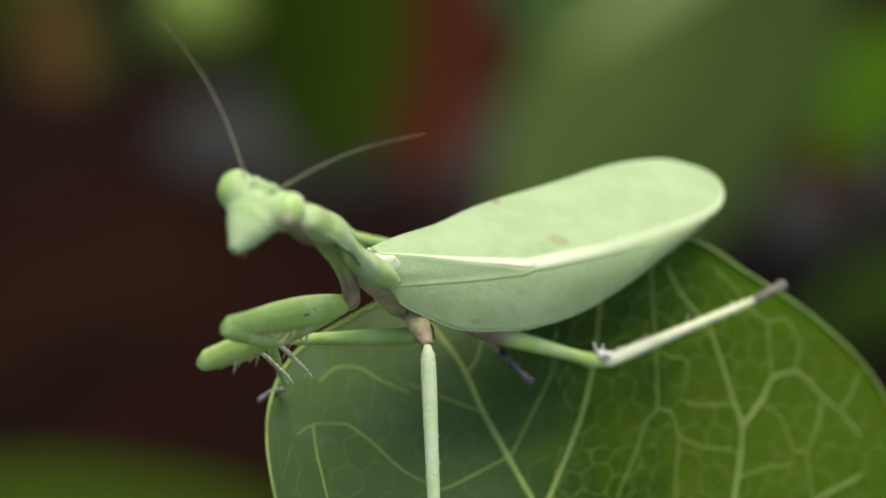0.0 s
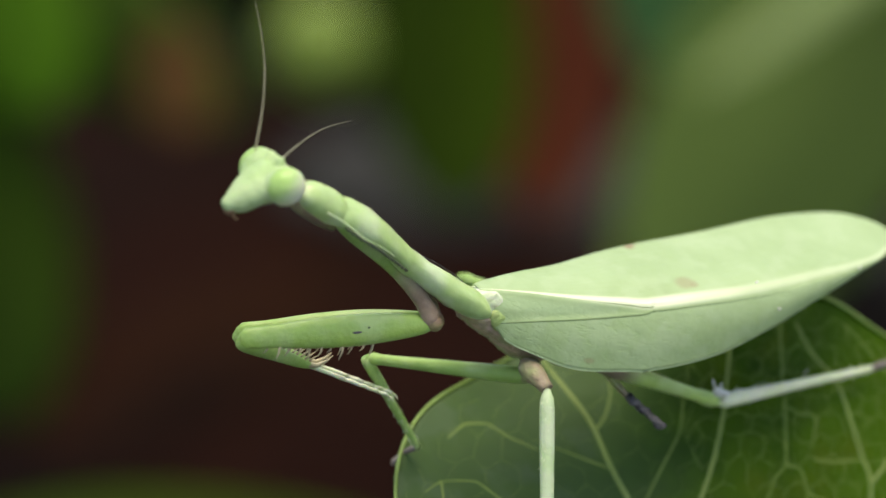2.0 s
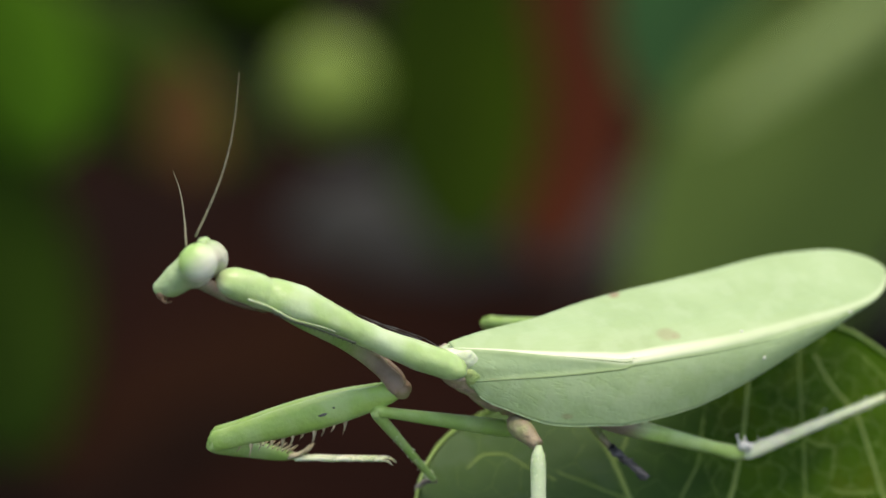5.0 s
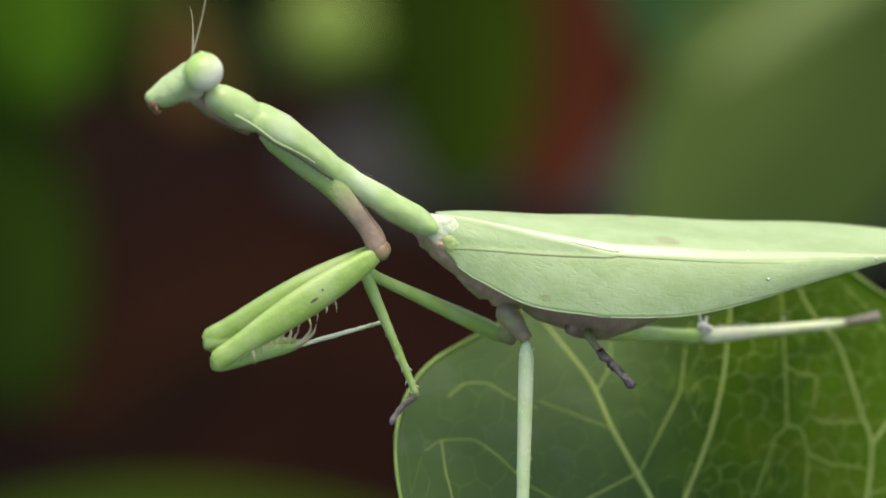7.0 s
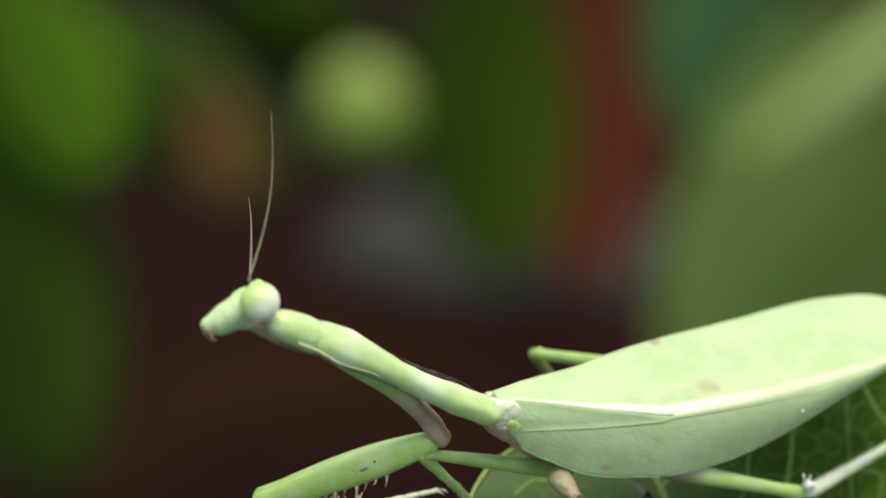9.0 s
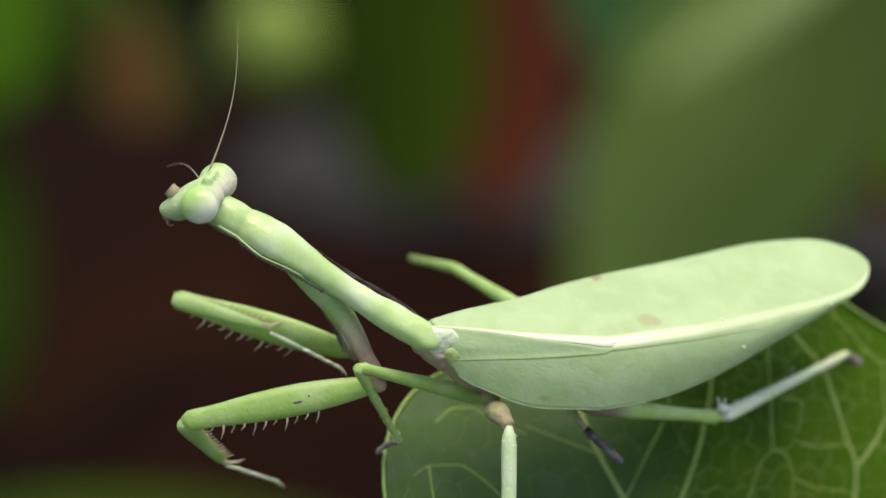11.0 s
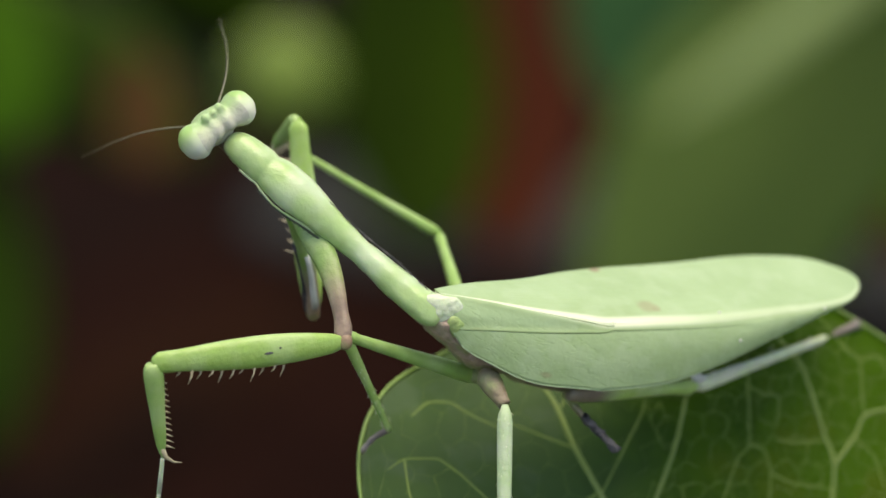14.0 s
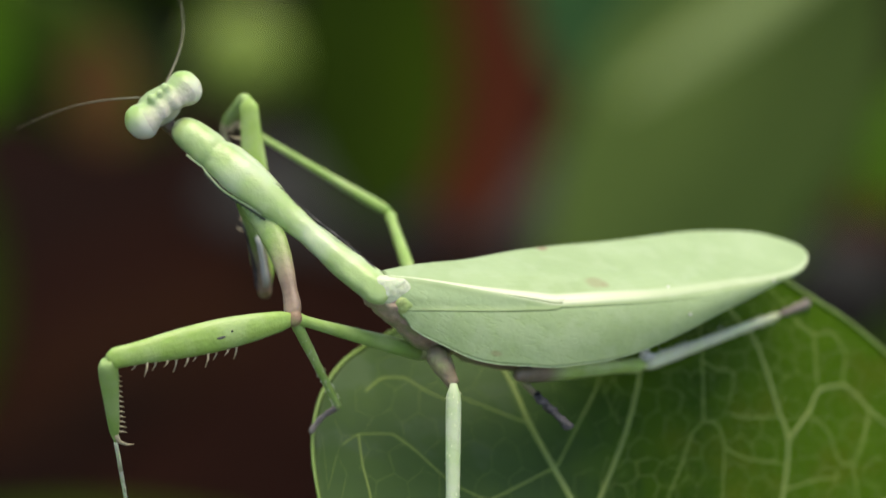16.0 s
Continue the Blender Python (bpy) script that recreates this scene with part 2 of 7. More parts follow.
TOE = material("toe_grey_brown", (0.17, 0.135, 0.115), 0.55, 0.35, 1500, 0.6, 2500, (0.26, 0.22, 0.19), 500)
SHIN = material("grey_green_shin", (0.385, 0.505, 0.27), 0.5, 0.18, 900, 0.4, 2500, (0.44, 0.53, 0.34), 350, sub=0.15)
THORAX = material("thorax_mottled", (0.44, 0.32, 0.235), 0.42, 0.45, 1300, 0.9, 1300, (0.31, 0.32, 0.15), 420, sub=0.15)
HIP = material("hip_olive", (0.27, 0.30, 0.125), 0.5, 0.3, 1200, 0.7, 1800, (0.25, 0.195, 0.12), 420, sub=0.2)
# the joint's white includes its glossy highlight, put into the colour
JOINT = material("wing_joint_white", (0.62, 0.69, 0.46), 0.22, 0.2, 1200, 0.6, 1500, (0.62, 0.66, 0.48), 500, sub=0.2)
KNUCKLE = material("knuckle_brown", (0.25, 0.16, 0.095), 0.42, 0.3, 900, 0.4, 2500, (0.28, 0.24, 0.11), 350)
NECK = material("neck_brown", (0.19, 0.135, 0.09), 0.5, 0.3, 900, 0.5, 2000, (0.26, 0.24, 0.13), 400)
BELLY = material("abdomen_brown", (0.28, 0.19, 0.14), 0.5, 0.3, 900, 0.4, 2500, (0.33, 0.30, 0.17), 300)
HEAD_SKIN = material("head_green_to_pink", (0.37, 0.52, 0.22), 0.42, 0.16, 900, 0.35, 2500, (0.42, 0.55, 0.27), 260, along=((0, 0.85, -0.5), 2, -40, (0.55, 0.53, 0.42)), sub=0.15)
# cream towards the eye's back: its pale rear plus sky highlight painted in
EYE = material("eye_green", (0.34, 0.53, 0.15), 0.36, 0.1, 500, 0.0, 1000, coat=0.08, along=((0, 0.9, -0.3), 14, -34, (0.76, 0.76, 0.60)), sub=0.15)
MOUTH = material("mouthparts_brown", (0.22, 0.13, 0.07), 0.5, 0.3)
THREAD = material("antenna_buff", (0.22, 0.21, 0.13), 0.6, 0.2)
SPINE = material("spine_buff", (0.50, 0.42, 0.26), 0.45, 0.2)
DARK = material("dark_speck", (0.035, 0.032, 0.035), 0.7, 0.5, 900, 0.8, 3000, (0.11, 0.10, 0.10), 900)
SEAM = material("seam_dark", (0.07, 0.085, 0.05), 0.7, 0.3)
CHALK = material("chalk_white", (0.70, 0.68, 0.62), 0.5, 0.15)
FLUFF = material("grey_fluff", (0.72, 0.70, 0.64), 0.9, 0.2)
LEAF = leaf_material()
RIB = material("leaf_vein", (0.21, 0.285, 0.06), 0.5, 0.25, 600, 0.2, 2000, (0.15, 0.22, 0.045), 150)
MARGIN = material("leaf_margin", (0.25, 0.38, 0.09), 0.45, 0.25, 600, 0.2, 2000, (0.15, 0.25, 0.04), 150, through_light=0.2)
FINE_RIB = material("leaf_small_vein", (0.19, 0.27, 0.05), 0.5, 0.25, 600, 0.2, 2000, (0.15, 0.225, 0.034), 150)
NET_RIB = material("leaf_finest_vein", (0.135, 0.205, 0.028), 0.5, 0.3, 600, 0.2, 2000, (0.095, 0.155, 0.015), 150)
# soil far darker than its own tone: the shrubs' shade is in the colour
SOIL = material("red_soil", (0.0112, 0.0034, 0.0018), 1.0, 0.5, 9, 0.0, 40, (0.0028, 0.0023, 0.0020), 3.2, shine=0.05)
FAR_OLIVE = material("shrub_leaf_olive", (0.104, 0.160, 0.038), 0.6, 0.2, 18, 0.0, 1, through_light=0.3, shine=0.05)
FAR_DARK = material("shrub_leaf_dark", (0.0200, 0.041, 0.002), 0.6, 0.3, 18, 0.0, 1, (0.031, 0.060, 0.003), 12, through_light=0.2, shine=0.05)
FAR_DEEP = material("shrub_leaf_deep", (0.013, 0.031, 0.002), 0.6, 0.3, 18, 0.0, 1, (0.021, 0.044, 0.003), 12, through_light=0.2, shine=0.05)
FAR_MID = material("shrub_leaf_mid", (0.048, 0.090, 0.012), 0.6, 0.25, 18, 0.0, 1, through_light=0.2, shine=0.05)
FAR_BRIGHT = material("shrub_leaf_bright", (0.070, 0.170, 0.010), 0.6, 0.2, 18, 0.0, 1, through_light=0.3, shine=0.05)
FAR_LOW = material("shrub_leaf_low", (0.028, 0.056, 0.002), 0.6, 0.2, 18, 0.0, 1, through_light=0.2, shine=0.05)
FAR_BLUE = material("shrub_leaf_bluish", (0.035, 0.095, 0.032), 0.6, 0.2, 18, 0.0, 1, through_light=0.2, shine=0.05)
FAR_RED = material("shrub_leaf_red", (0.098, 0.025, 0.012), 0.6, 0.25, 18, 0.0, 1, through_light=0.2, shine=0.05)
# for a narrow blade added as the olive leaf's bright upper edge
FAR_EDGE = material("olive_leaf_bright_edge", (0.26, 0.34, 0.13), 0.6, 0.15, 18, 0.0, 1, through_light=0.3, shine=0.05)
FAR_TAN = material("shrub_leaf_tan", (0.098, 0.048, 0.016), 0.6, 0.2, 18, 0.0, 1, through_light=0.2, shine=0.05)
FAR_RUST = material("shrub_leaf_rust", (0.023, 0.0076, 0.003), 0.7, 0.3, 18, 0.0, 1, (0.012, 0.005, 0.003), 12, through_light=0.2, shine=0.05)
FRUIT = material("green_bud", (0.150, 0.215, 0.036), 0.5, 0.2, 30, 0.0, 1, shine=0.2)
BARK = material("twig_brown", (0.035, 0.022, 0.014), 0.9, 0.3, 90, 0.3, 200, shine=0.1)
STONE = material("grey_stone", (0.031, 0.031, 0.029), 0.95, 0.3, 30, 0.3, 60, shine=0.1)


# ---- mesh helpers ----
def part(name, bm, mat, parent=None, label="", smooth=True):
    me = bpy.data.meshes.new(name)
    bmesh.ops.recalc_face_normals(bm, faces=bm.faces)
    bm.to_mesh(me)
    bm.free()
    for m in (mat if isinstance(mat, (list, tuple)) else [mat]):
        me.materials.append(m)
    if smooth:
        me.polygons.foreach_set("use_smooth", [True] * len(me.polygons))
    ob = new(name, me)
    if parent:
        ob.parent = parent
    return tagged(ob, label)


def loft(bm, secs, n=18, mat=0):
    """Rings at x with centre (y, z) and half-sizes (ry, rz), capped; sizes in units of S."""
    rings = []
    for x, y, z, ry, rz in secs:
        rings.append([bm.verts.new((x * S, (y + ry * math.cos(a)) * S, (z + rz * math.sin(a)) * S))
                      for a in (2 * math.pi * k / n for k in range(n))])
    for r0, r1 in zip(rings, rings[1:]):
        for k in range(n):
            bm.faces.new((r0[k], r0[(k + 1) % n], r1[(k + 1) % n], r1[k])).material_index = mat
    bm.faces.new(rings[0]).material_index = mat
    bm.faces.new(rings[-1]).material_index = mat
    return bm


def smooth_curve(table, x):
    """Smooth value at x of a short table of (x, value)."""
    xs, ys = zip(*table)
    if x <= xs[0]:
        return ys[0]
    for i in range(len(xs) - 1):
        if x <= xs[i + 1]:
            u = (x - xs[i]) / (xs[i + 1] - xs[i])
            m0 = (ys[i + 1] - ys[max(i - 1, 0)]) / (xs[i + 1] - xs[max(i - 1, 0)]) * (xs[i + 1] - xs[i])
            j = min(i + 2, len(xs) - 1)
            m1 = (ys[j] - ys[i]) / (xs[j] - xs[i]) * (xs[i + 1] - xs[i])
            return ((2 * u ** 3 - 3 * u ** 2 + 1) * ys[i] + (u ** 3 - 2 * u ** 2 + u) * m0
                    + (3 * u ** 2 - 2 * u ** 3) * ys[i + 1] + (u ** 3 - u ** 2) * m1)
    return ys[-1]


def profile(bm, length, table, n=18, steps=24, flat=1.0, bend=0.0, mat=0):
    """A limb along x: radius from a table over 0..1, flattened in y, bowed in z."""
    secs = []
    for i in range(steps + 1):
        u = i / steps
        r = max(0.4, smooth_curve(table, u))
        secs.append((u * length, 0, bend * math.sin(math.pi * u), r * flat, r))
    return loft(bm, secs, n, mat)


def thread(bm, pts, r0, r1, n=6, mat=0):
    """A tapered thread through the points (units of S)."""
    rings = []
    pts = [Vector(p) for p in pts]
    for i, p in enumerate(pts):
        d = (pts[min(i + 1, len(pts) - 1)] - pts[max(i - 1, 0)]).normalized()
        a = d.orthogonal().normalized()
        if rings:
            a = (rings[-1][1] - d * rings[-1][1].dot(d)).normalized()
        b = d.cross(a)
        r = r0 + (r1 - r0) * i / (len(pts) - 1)
        rings.append(([bm.verts.new((p + (a * math.cos(t) + b * math.sin(t)) * r) * S)
                       for t in (2 * math.pi * k / n for k in range(n))], a))
    for (q0, _), (q1, _) in zip(rings, rings[1:]):
        for k in range(n):
            bm.faces.new((q0[k], q0[(k + 1) % n], q1[(k + 1) % n], q1[k])).material_index = mat
    bm.faces.new(rings[0][0]).material_index = mat
    bm.faces.new(rings[-1][0]).material_index = mat
    return bm


def ball(bm, c, r, n=16, mat=0):
    """An ellipsoid at c with half-sizes r (units of S)."""
    g = bmesh.ops.create_uvsphere(bm, u_segments=n, v_segments=max(6, n // 2 + 2), radius=1.0)
    for v in g["verts"]:
        v.co = Vector((c[0] + v.co.x * r[0], c[1] + v.co.y * r[1], c[2] + v.co.z * r[2])) * S
        for f in v.link_faces:
            f.material_index = mat
    return bm


# ---- ground ----
def ground():
    bm = bmesh.new()
    bmesh.ops.create_grid(bm, x_segments=80, y_segments=80, size=1.0)
    for v in bm.verts:
        r = v.co.length
        v.co *= 4 + 300 * r ** 4
        v.co.z = 0.02 * noise.noise(v.co * 3.0) + 0.008 * noise.noise(v.co * 11.0) if r < 0.5 else 0
        v.co.y += 1.5
    tagged(part("ground", bm, SOIL), "reddish-brown bare soil darkened in colour for the shade under the shrubs", "ground", kind="structure")


ground()


# ---- the leaf under the insect ----
LEAF_POSE = VIEW @ pose(0, 0.39 + 380 * S, 0)
CENTRE = (306, -544)                    # where the veins meet, right and up from the lens's axis


def leaf_radius(deg):
    return smooth_curve([(-95, 60), (-80, 330), (-50, 520), (-20, 615), (0, 640), (17, 632), (34, 582), (48, 545), (60, 538), (75, 505),
                         (90, 465), (110, 450), (125, 458), (137, 482), (149, 520), (160, 520), (178, 478), (205, 430), (235, 380), (255, 300), (265, 60)],
                        deg)


def leaf_depth(x, z):
    """The blade turns away to the right and its upper edge leans back; shallow waves between the veins."""
    k = 1 / (1 + math.exp((x + 60) / 90))
    return 0.55 * x + (0.14 + 0.75 * k) * (z - 60) + 8 * noise.noise(Vector((x * 0.006, z * 0.006, 0)))


def on_leaf(x, z, lift=0.0):
    """A point of the blade, right and up from where the veins meet; things far off look smaller, so they are built larger."""
    dep = leaf_depth(x, z) - lift
    k = 1 + (380 + dep) / 7459
    return Vector(((CENTRE[0] + x) * k, dep, (CENTRE[1] + z) * k))


def leaf_vein(bm, pts, r0, r1, bend=1.0):
    """A low vein, half sunk in the blade, through a few of its points: smooth, or with corners (bend 0)."""
    path = []
    n = 8 * (len(pts) - 1)
    xs = [(i, p[0]) for i, p in enumerate(pts)]
    zs = [(i, p[1]) for i, p in enumerate(pts)]
    for i in range(n + 1):
        u = i / 8
        j = min(int(u), len(pts) - 2)
        x, z = (bend * smooth_curve(q, u) + (1 - bend) * (q[j][1] + (u - j) * (q[j + 1][1] - q[j][1])) for q in (xs, zs))
        path.append(on_leaf(x, z, -0.35 * (r0 + (r1 - r0) * i / n)))
    thread(bm, path, r0, r1, 6)


VEINS = [([(20, -70), (-69, 90), (-110, 165), (-139, 230), (-162, 268), (-212, 330), (-285, 420)], 7.5, 3.6),
         ([(-30, -70), (26, 60), (64, 160), (86, 255), (94, 330), (104, 430)], 5.4, 3.0),
         ([(60, -70), (240, -60), (320, -20), (340, 47), (348, 135), (330, 192), (305, 272), (285, 320), (245, 367), (215, 420)], 6.0, 2.8),
         ([(348, 135), (385, 187), (402, 222), (443, 233), (468, 216), (492, 190), (523, 162), (560, 120)], 4.4, 2.8),
         ([(60, -70), (300, -110), (470, 0), (560, 50)], 4.6, 2.6)]
SMALL_VEINS = [[(-60, 90), (-180, 30), (-250, 62), (-312, 118), (-352, 146), (-412, 146), (-440, 128)],
               [(-412, 146), (-404, 90), (-396, 60), (-384, 10), (-350, -60)],
               [(-400, 222), (-370, 246), (-330, 246), (-290, 222), (-240, 200)],
               [(402, 222), (398, 260), (394, 320), (365, 343), (345, 372), (300, 420)],
               [(443, 233), (450, 292), (425, 327), (395, 322)],
               [(492, 190), (480, 130), (464, 92), (470, 40), (478, -20)],
               [(388, 182), (420, 150), (440, 96), (464, 92)]]
SIDE_VEINS = [[(188, 430), (190, 360), (196, 277), (199, 172), (180, 150), (160, 95), (130, 20), (100, -60)],
              [(199, 172), (225, 162), (236, 122), (232, 52), (228, -40)],
              [(236, 122), (275, 103), (330, 96), (344, 90)],
              [(246, 182), (275, 176), (325, 178), (335, 180)],
              [(196, 277), (220, 262), (250, 256), (246, 200)],
              [(523, 162), (545, 200), (560, 240)],
              [(-110, 165), (-150, 180), (-200, 200), (-240, 215)],
              [(-141, 230), (-120, 262), (-112, 300), (-120, 360)],
              [(-60, 90), (-20, 170), (10, 230), (20, 310)],
              [(340, 47), (400, 66), (440, 70)]]


def vein_net(rng, cell, x0, x1, radius):
    """Finest veins: the borders of many small cells over a stretch of the blade."""
    pts = []
    for i in range(int((x1 - x0) / cell) + 1):
        for k in range(int(700 / (0.9 * cell))):
            pts.append(Vector((x0 + (i + 0.5 * (k % 2) + rng.uniform(-0.36, 0.36)) * cell, -160 + (k + rng.uniform(-0.36, 0.36)) * 0.9 * cell)))
    verts, _, faces, *_ = geometry.delaunay_2d_cdt(pts, [], [], 0, 0.0001)
    middle, beside = [], {}
    for f, tri in enumerate(faces):
        a, b, c = (verts[q] for q in tri)
        middle.append((a + b + c) / 3)
        for q in range(3):
            beside.setdefault(tuple(sorted((tri[q], tri[(q + 1) % 3]))), []).append(f)
    bm = bmesh.new()
    for pair in beside.values():
        if len(pair) < 2 or rng.random() < 0.12:
            continue
        p, q = middle[pair[0]], middle[pair[1]]
        if (p - q).length > 2.2 * cell or max(math.hypot(*o) / leaf_radius((math.degrees(math.atan2(o.y, o.x)) + 95) % 360 - 95) for o in (p, q)) > 0.97:
            continue
        r = radius * rng.uniform(0.6, 1.2)
        thread(bm, [on_leaf(p.x, p.y, -0.3 * r), on_leaf(0.5 * (p.x + q.x), 0.5 * (p.y + q.y), -0.3 * r), on_leaf(q.x, q.y, -0.3 * r)], r, r, 4)
    return bm


def big_leaf():
    root = new("leaf")
    root.matrix_world = LEAF_POSE
    bm = bmesh.new()
    rings = []
    NA, NR = 200, 40
    for j in range(1, NR + 1):
        ring = []
        for k in range(NA + 1):
            deg = -95 + 360 * k / NA
            r = leaf_radius(deg) * j / NR * (1 + 0.006 * math.sin(deg * 0.9) * j / NR)
            ring.append(bm.verts.new(on_leaf(r * math.cos(radians(deg)), r * math.sin(radians(deg))) * S))
        rings.append(ring)
    middle = bm.verts.new(on_leaf(0, 0) * S)
    for k in range(NA):
        bm.faces.new((middle, rings[0][k], rings[0][k + 1]))
    for r0, r1 in zip(rings, rings[1:]):
        for k in range(NA):
            bm.faces.new((r0[k], r0[k + 1], r1[k + 1], r1[k]))
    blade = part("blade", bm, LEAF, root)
    if sum(p.normal.y for p in blade.data.polygons) > 0:
        blade.data.flip_normals()
    sol = blade.modifiers.new("thickness", "SOLIDIFY")
    sol.thickness, sol.offset = 6 * S, -1
    for pts, r0, r1 in VEINS:
        bm = bmesh.new()
        leaf_vein(bm, pts, r0, r1)
        part("vein", bm, RIB, root)
    for pts in SMALL_VEINS + SIDE_VEINS:
        bm = bmesh.new()
        leaf_vein(bm, pts, 2.1, 1.4, 0.35)
        part("small_vein", bm, FINE_RIB, root)
    rng = random.Random(21)
    part("vein_net", vein_net(rng, 44, 20, 600, 1.2), NET_RIB, root, "net of fine veins")
    part("vein_net", vein_net(rng, 58, -470, 60, 0.48), NET_RIB, root, "net of fine veins")
    part("vein_net", vein_net(rng, 19, 130, 600, 0.42), NET_RIB, root, "net of finest veins")
    bm = bmesh.new()
    thread(bm, [on_leaf(leaf_radius(-94 + 358 * k / 200) * math.cos(radians(-94 + 358 * k / 200)),
                        leaf_radius(-94 + 358 * k / 200) * math.sin(radians(-94 + 358 * k / 200)), 3) for k in range(201)], 3.4, 3.4, 6)
    part("margin", bm, MARGIN, root, "pale leaf margin")
    bm = bmesh.new()
    foot = LEAF_POSE.inverted() @ Vector((0.05, 0.62, -0.01)) / S
    top = on_leaf(0, -70)
    thread(bm, [top, top + Vector((10, 60, -300)), top.lerp(foot, 0.3) + Vector((60, 900, 0)), top.lerp(foot, 0.6) + Vector((0, 600, 0)), foot], 14, 60, 10)
    part("stem", bm, BARK, root, "brown stem")
    return tagged(root, "broad dark green leaf with pale branching veins on its stem", "leaf")


leaf = big_leaf()


# ---- the blurred shrubs behind ----
def behind(u, v, dist):
    """The place at that distance along the lens's axis, right and up in hundredths of the view's width there."""
    w = 2 * math.tan(radians(6)) * dist / 100
    return VIEW @ Vector((u * w, dist, v * w))


def shrub_leaf(root, u, v, dist, long, wide, turn, lean, mat, label=""):
    """A pointed blade folded along its midrib, facing the lens but for its lean; sizes in hundredths of the view's width."""
    w = 2 * math.tan(radians(6)) * dist / 100
    bm = bmesh.new()
    NU, NW = 20, 8
    grid = []
    for i in range(NU + 1):
        a = i / NU
        half = wide * (math.sin(math.pi * a ** 0.85) ** 0.7 if 0 < a < 1 else 0.0) + 0.15
        grid.append([bm.verts.new(Vector(((a - 0.5) * 2 * long, 0.12 * abs(half * b) - 0.25 * long * (a - 0.5) ** 2 + 0.2 * math.sin(9 * a + 2 * b), half * b)) * w)
                     for b in (-1 + 2 * k / NW for k in range(NW + 1))])
    for i in range(NU):
        for k in range(NW):
            bm.faces.new((grid[i][k], grid[i + 1][k], grid[i + 1][k + 1], grid[i][k + 1]))
    ob = part("leaf_blade", bm, mat, root, label)
    sol = ob.modifiers.new("thickness", "SOLIDIFY")
    sol.thickness = 0.0004
    place = VIEW @ Matrix.Translation(VIEW.inverted() @ behind(u, v, dist)) @ pose(0, 0, 0, 0, -turn, 0) @ pose(0, 0, 0, lean, 0, 0)
    ob.matrix_local = root.matrix_world.inverted() @ place
    rib = bmesh.new()
    thread(rib, [Vector(((a - 0.5) * 2 * long, -0.25 * long * (a - 0.5) ** 2 - 0.12, 0)) * w / S for a in (k / 12 for k in range(13))], 0.35 * w / S, 0.1 * w / S, 6)
    mid = part("midrib", rib, mat, ob)
    return place @ Vector((-long * w, -0.06 * long * w, 0))


def shrub(x, y, label, leaves, fruit=()):
    root = new("shrub")
    root.matrix_world = pose(x, y, 0)
    ends = [shrub_leaf(root, *row) for row in leaves]
    for u, v, dist, r in fruit:
        w = 2 * math.tan(radians(6)) * dist / 100
        c = behind(u, v, dist) - root.matrix_world.translation
        bm = ball(bmesh.new(), (0, 0, 0), (r * w / S, r * w / S, r * w * 1.05 / S), 20)
        bud = part("bud", bm, FRUIT, root, "pale green round bud")
        bud.location = c
        ends.append(behind(u, v + r, dist))
    for e in ends:
        bm = bmesh.new()
        q = (e - root.matrix_world.translation)
        thread(bm, [Vector(p) / S for p in ((0, 0, -0.01), (q.x * 0.1, q.y * 0.1 + 0.02, q.z * 0.35), (q.x * 0.5, q.y * 0.5 + 0.03, q.z * 0.75), (q.x * 0.9, q.y * 0.9 + 0.02, q.z * 0.97), q)], 70, 18, 7)
        part("twig", bm, BARK, root)
    return tagged(root, label, "shrub", "shrubs behind the insect")


shrub(0.24, 1.75, "olive green shrub with broad leaves in soft focus",
      [(32, 6, 1.68, 31, 16.5, 236, -12, FAR_OLIVE), (19.5, 26, 1.78, 12, 9, 255, 15, FAR_BLUE), (37.5, 24, 1.6, 20, 2.4, 217, 25, FAR_EDGE),
       (56.5, 8.5, 1.76, 10, 6, 232, 15, FAR_BRIGHT), (57, -16, 1.8, 12, 5, 200, -20, FAR_MID)])
shrub(0.0, 1.95, "dark green shrub with a red leaf and round buds",
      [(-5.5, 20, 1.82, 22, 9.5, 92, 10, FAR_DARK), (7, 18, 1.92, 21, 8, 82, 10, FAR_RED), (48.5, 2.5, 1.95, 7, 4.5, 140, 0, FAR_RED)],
      [(-20.5, 17.5, 1.74, 5.8)])
shrub(-0.26, 1.8, "dense green shrub with dark leaves",
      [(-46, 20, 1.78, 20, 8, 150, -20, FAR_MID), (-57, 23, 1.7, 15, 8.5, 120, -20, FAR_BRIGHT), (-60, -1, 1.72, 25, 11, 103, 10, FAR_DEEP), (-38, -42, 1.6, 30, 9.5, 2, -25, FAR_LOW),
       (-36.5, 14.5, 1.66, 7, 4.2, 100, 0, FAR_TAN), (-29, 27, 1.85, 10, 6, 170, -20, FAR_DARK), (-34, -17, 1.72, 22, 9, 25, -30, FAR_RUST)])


def stone(u, v, dist, rx, ry):
    g = behind(u, v, dist)
    a = behind(0, 0, 0.001)
    k = a.z / max(1e-6, a.z - g.z) if g.z < a.z else 1
    p = a.lerp(g, k)
    bm = bmesh.new()
    bmesh.ops.create_icosphere(bm, subdivisions=3, radius=1)
    for vert in bm.verts:
        c = vert.co * (1 + 0.18 * noise.noise(vert.co * 1.7 + Vector((u, v, 0))))
        vert.co = Vector((c.x * rx, c.y * ry, c.z * min(rx, ry) * 0.5))
    ob = part("stone", bm, STONE)
    ob.location = (p.x, p.y, 0.005)
    tagged(ob, "weathered grey stone lying on the soil", "stone", "stones on the soil")


stone(-7, 0.5, 1.6, 0.08, 0.05)
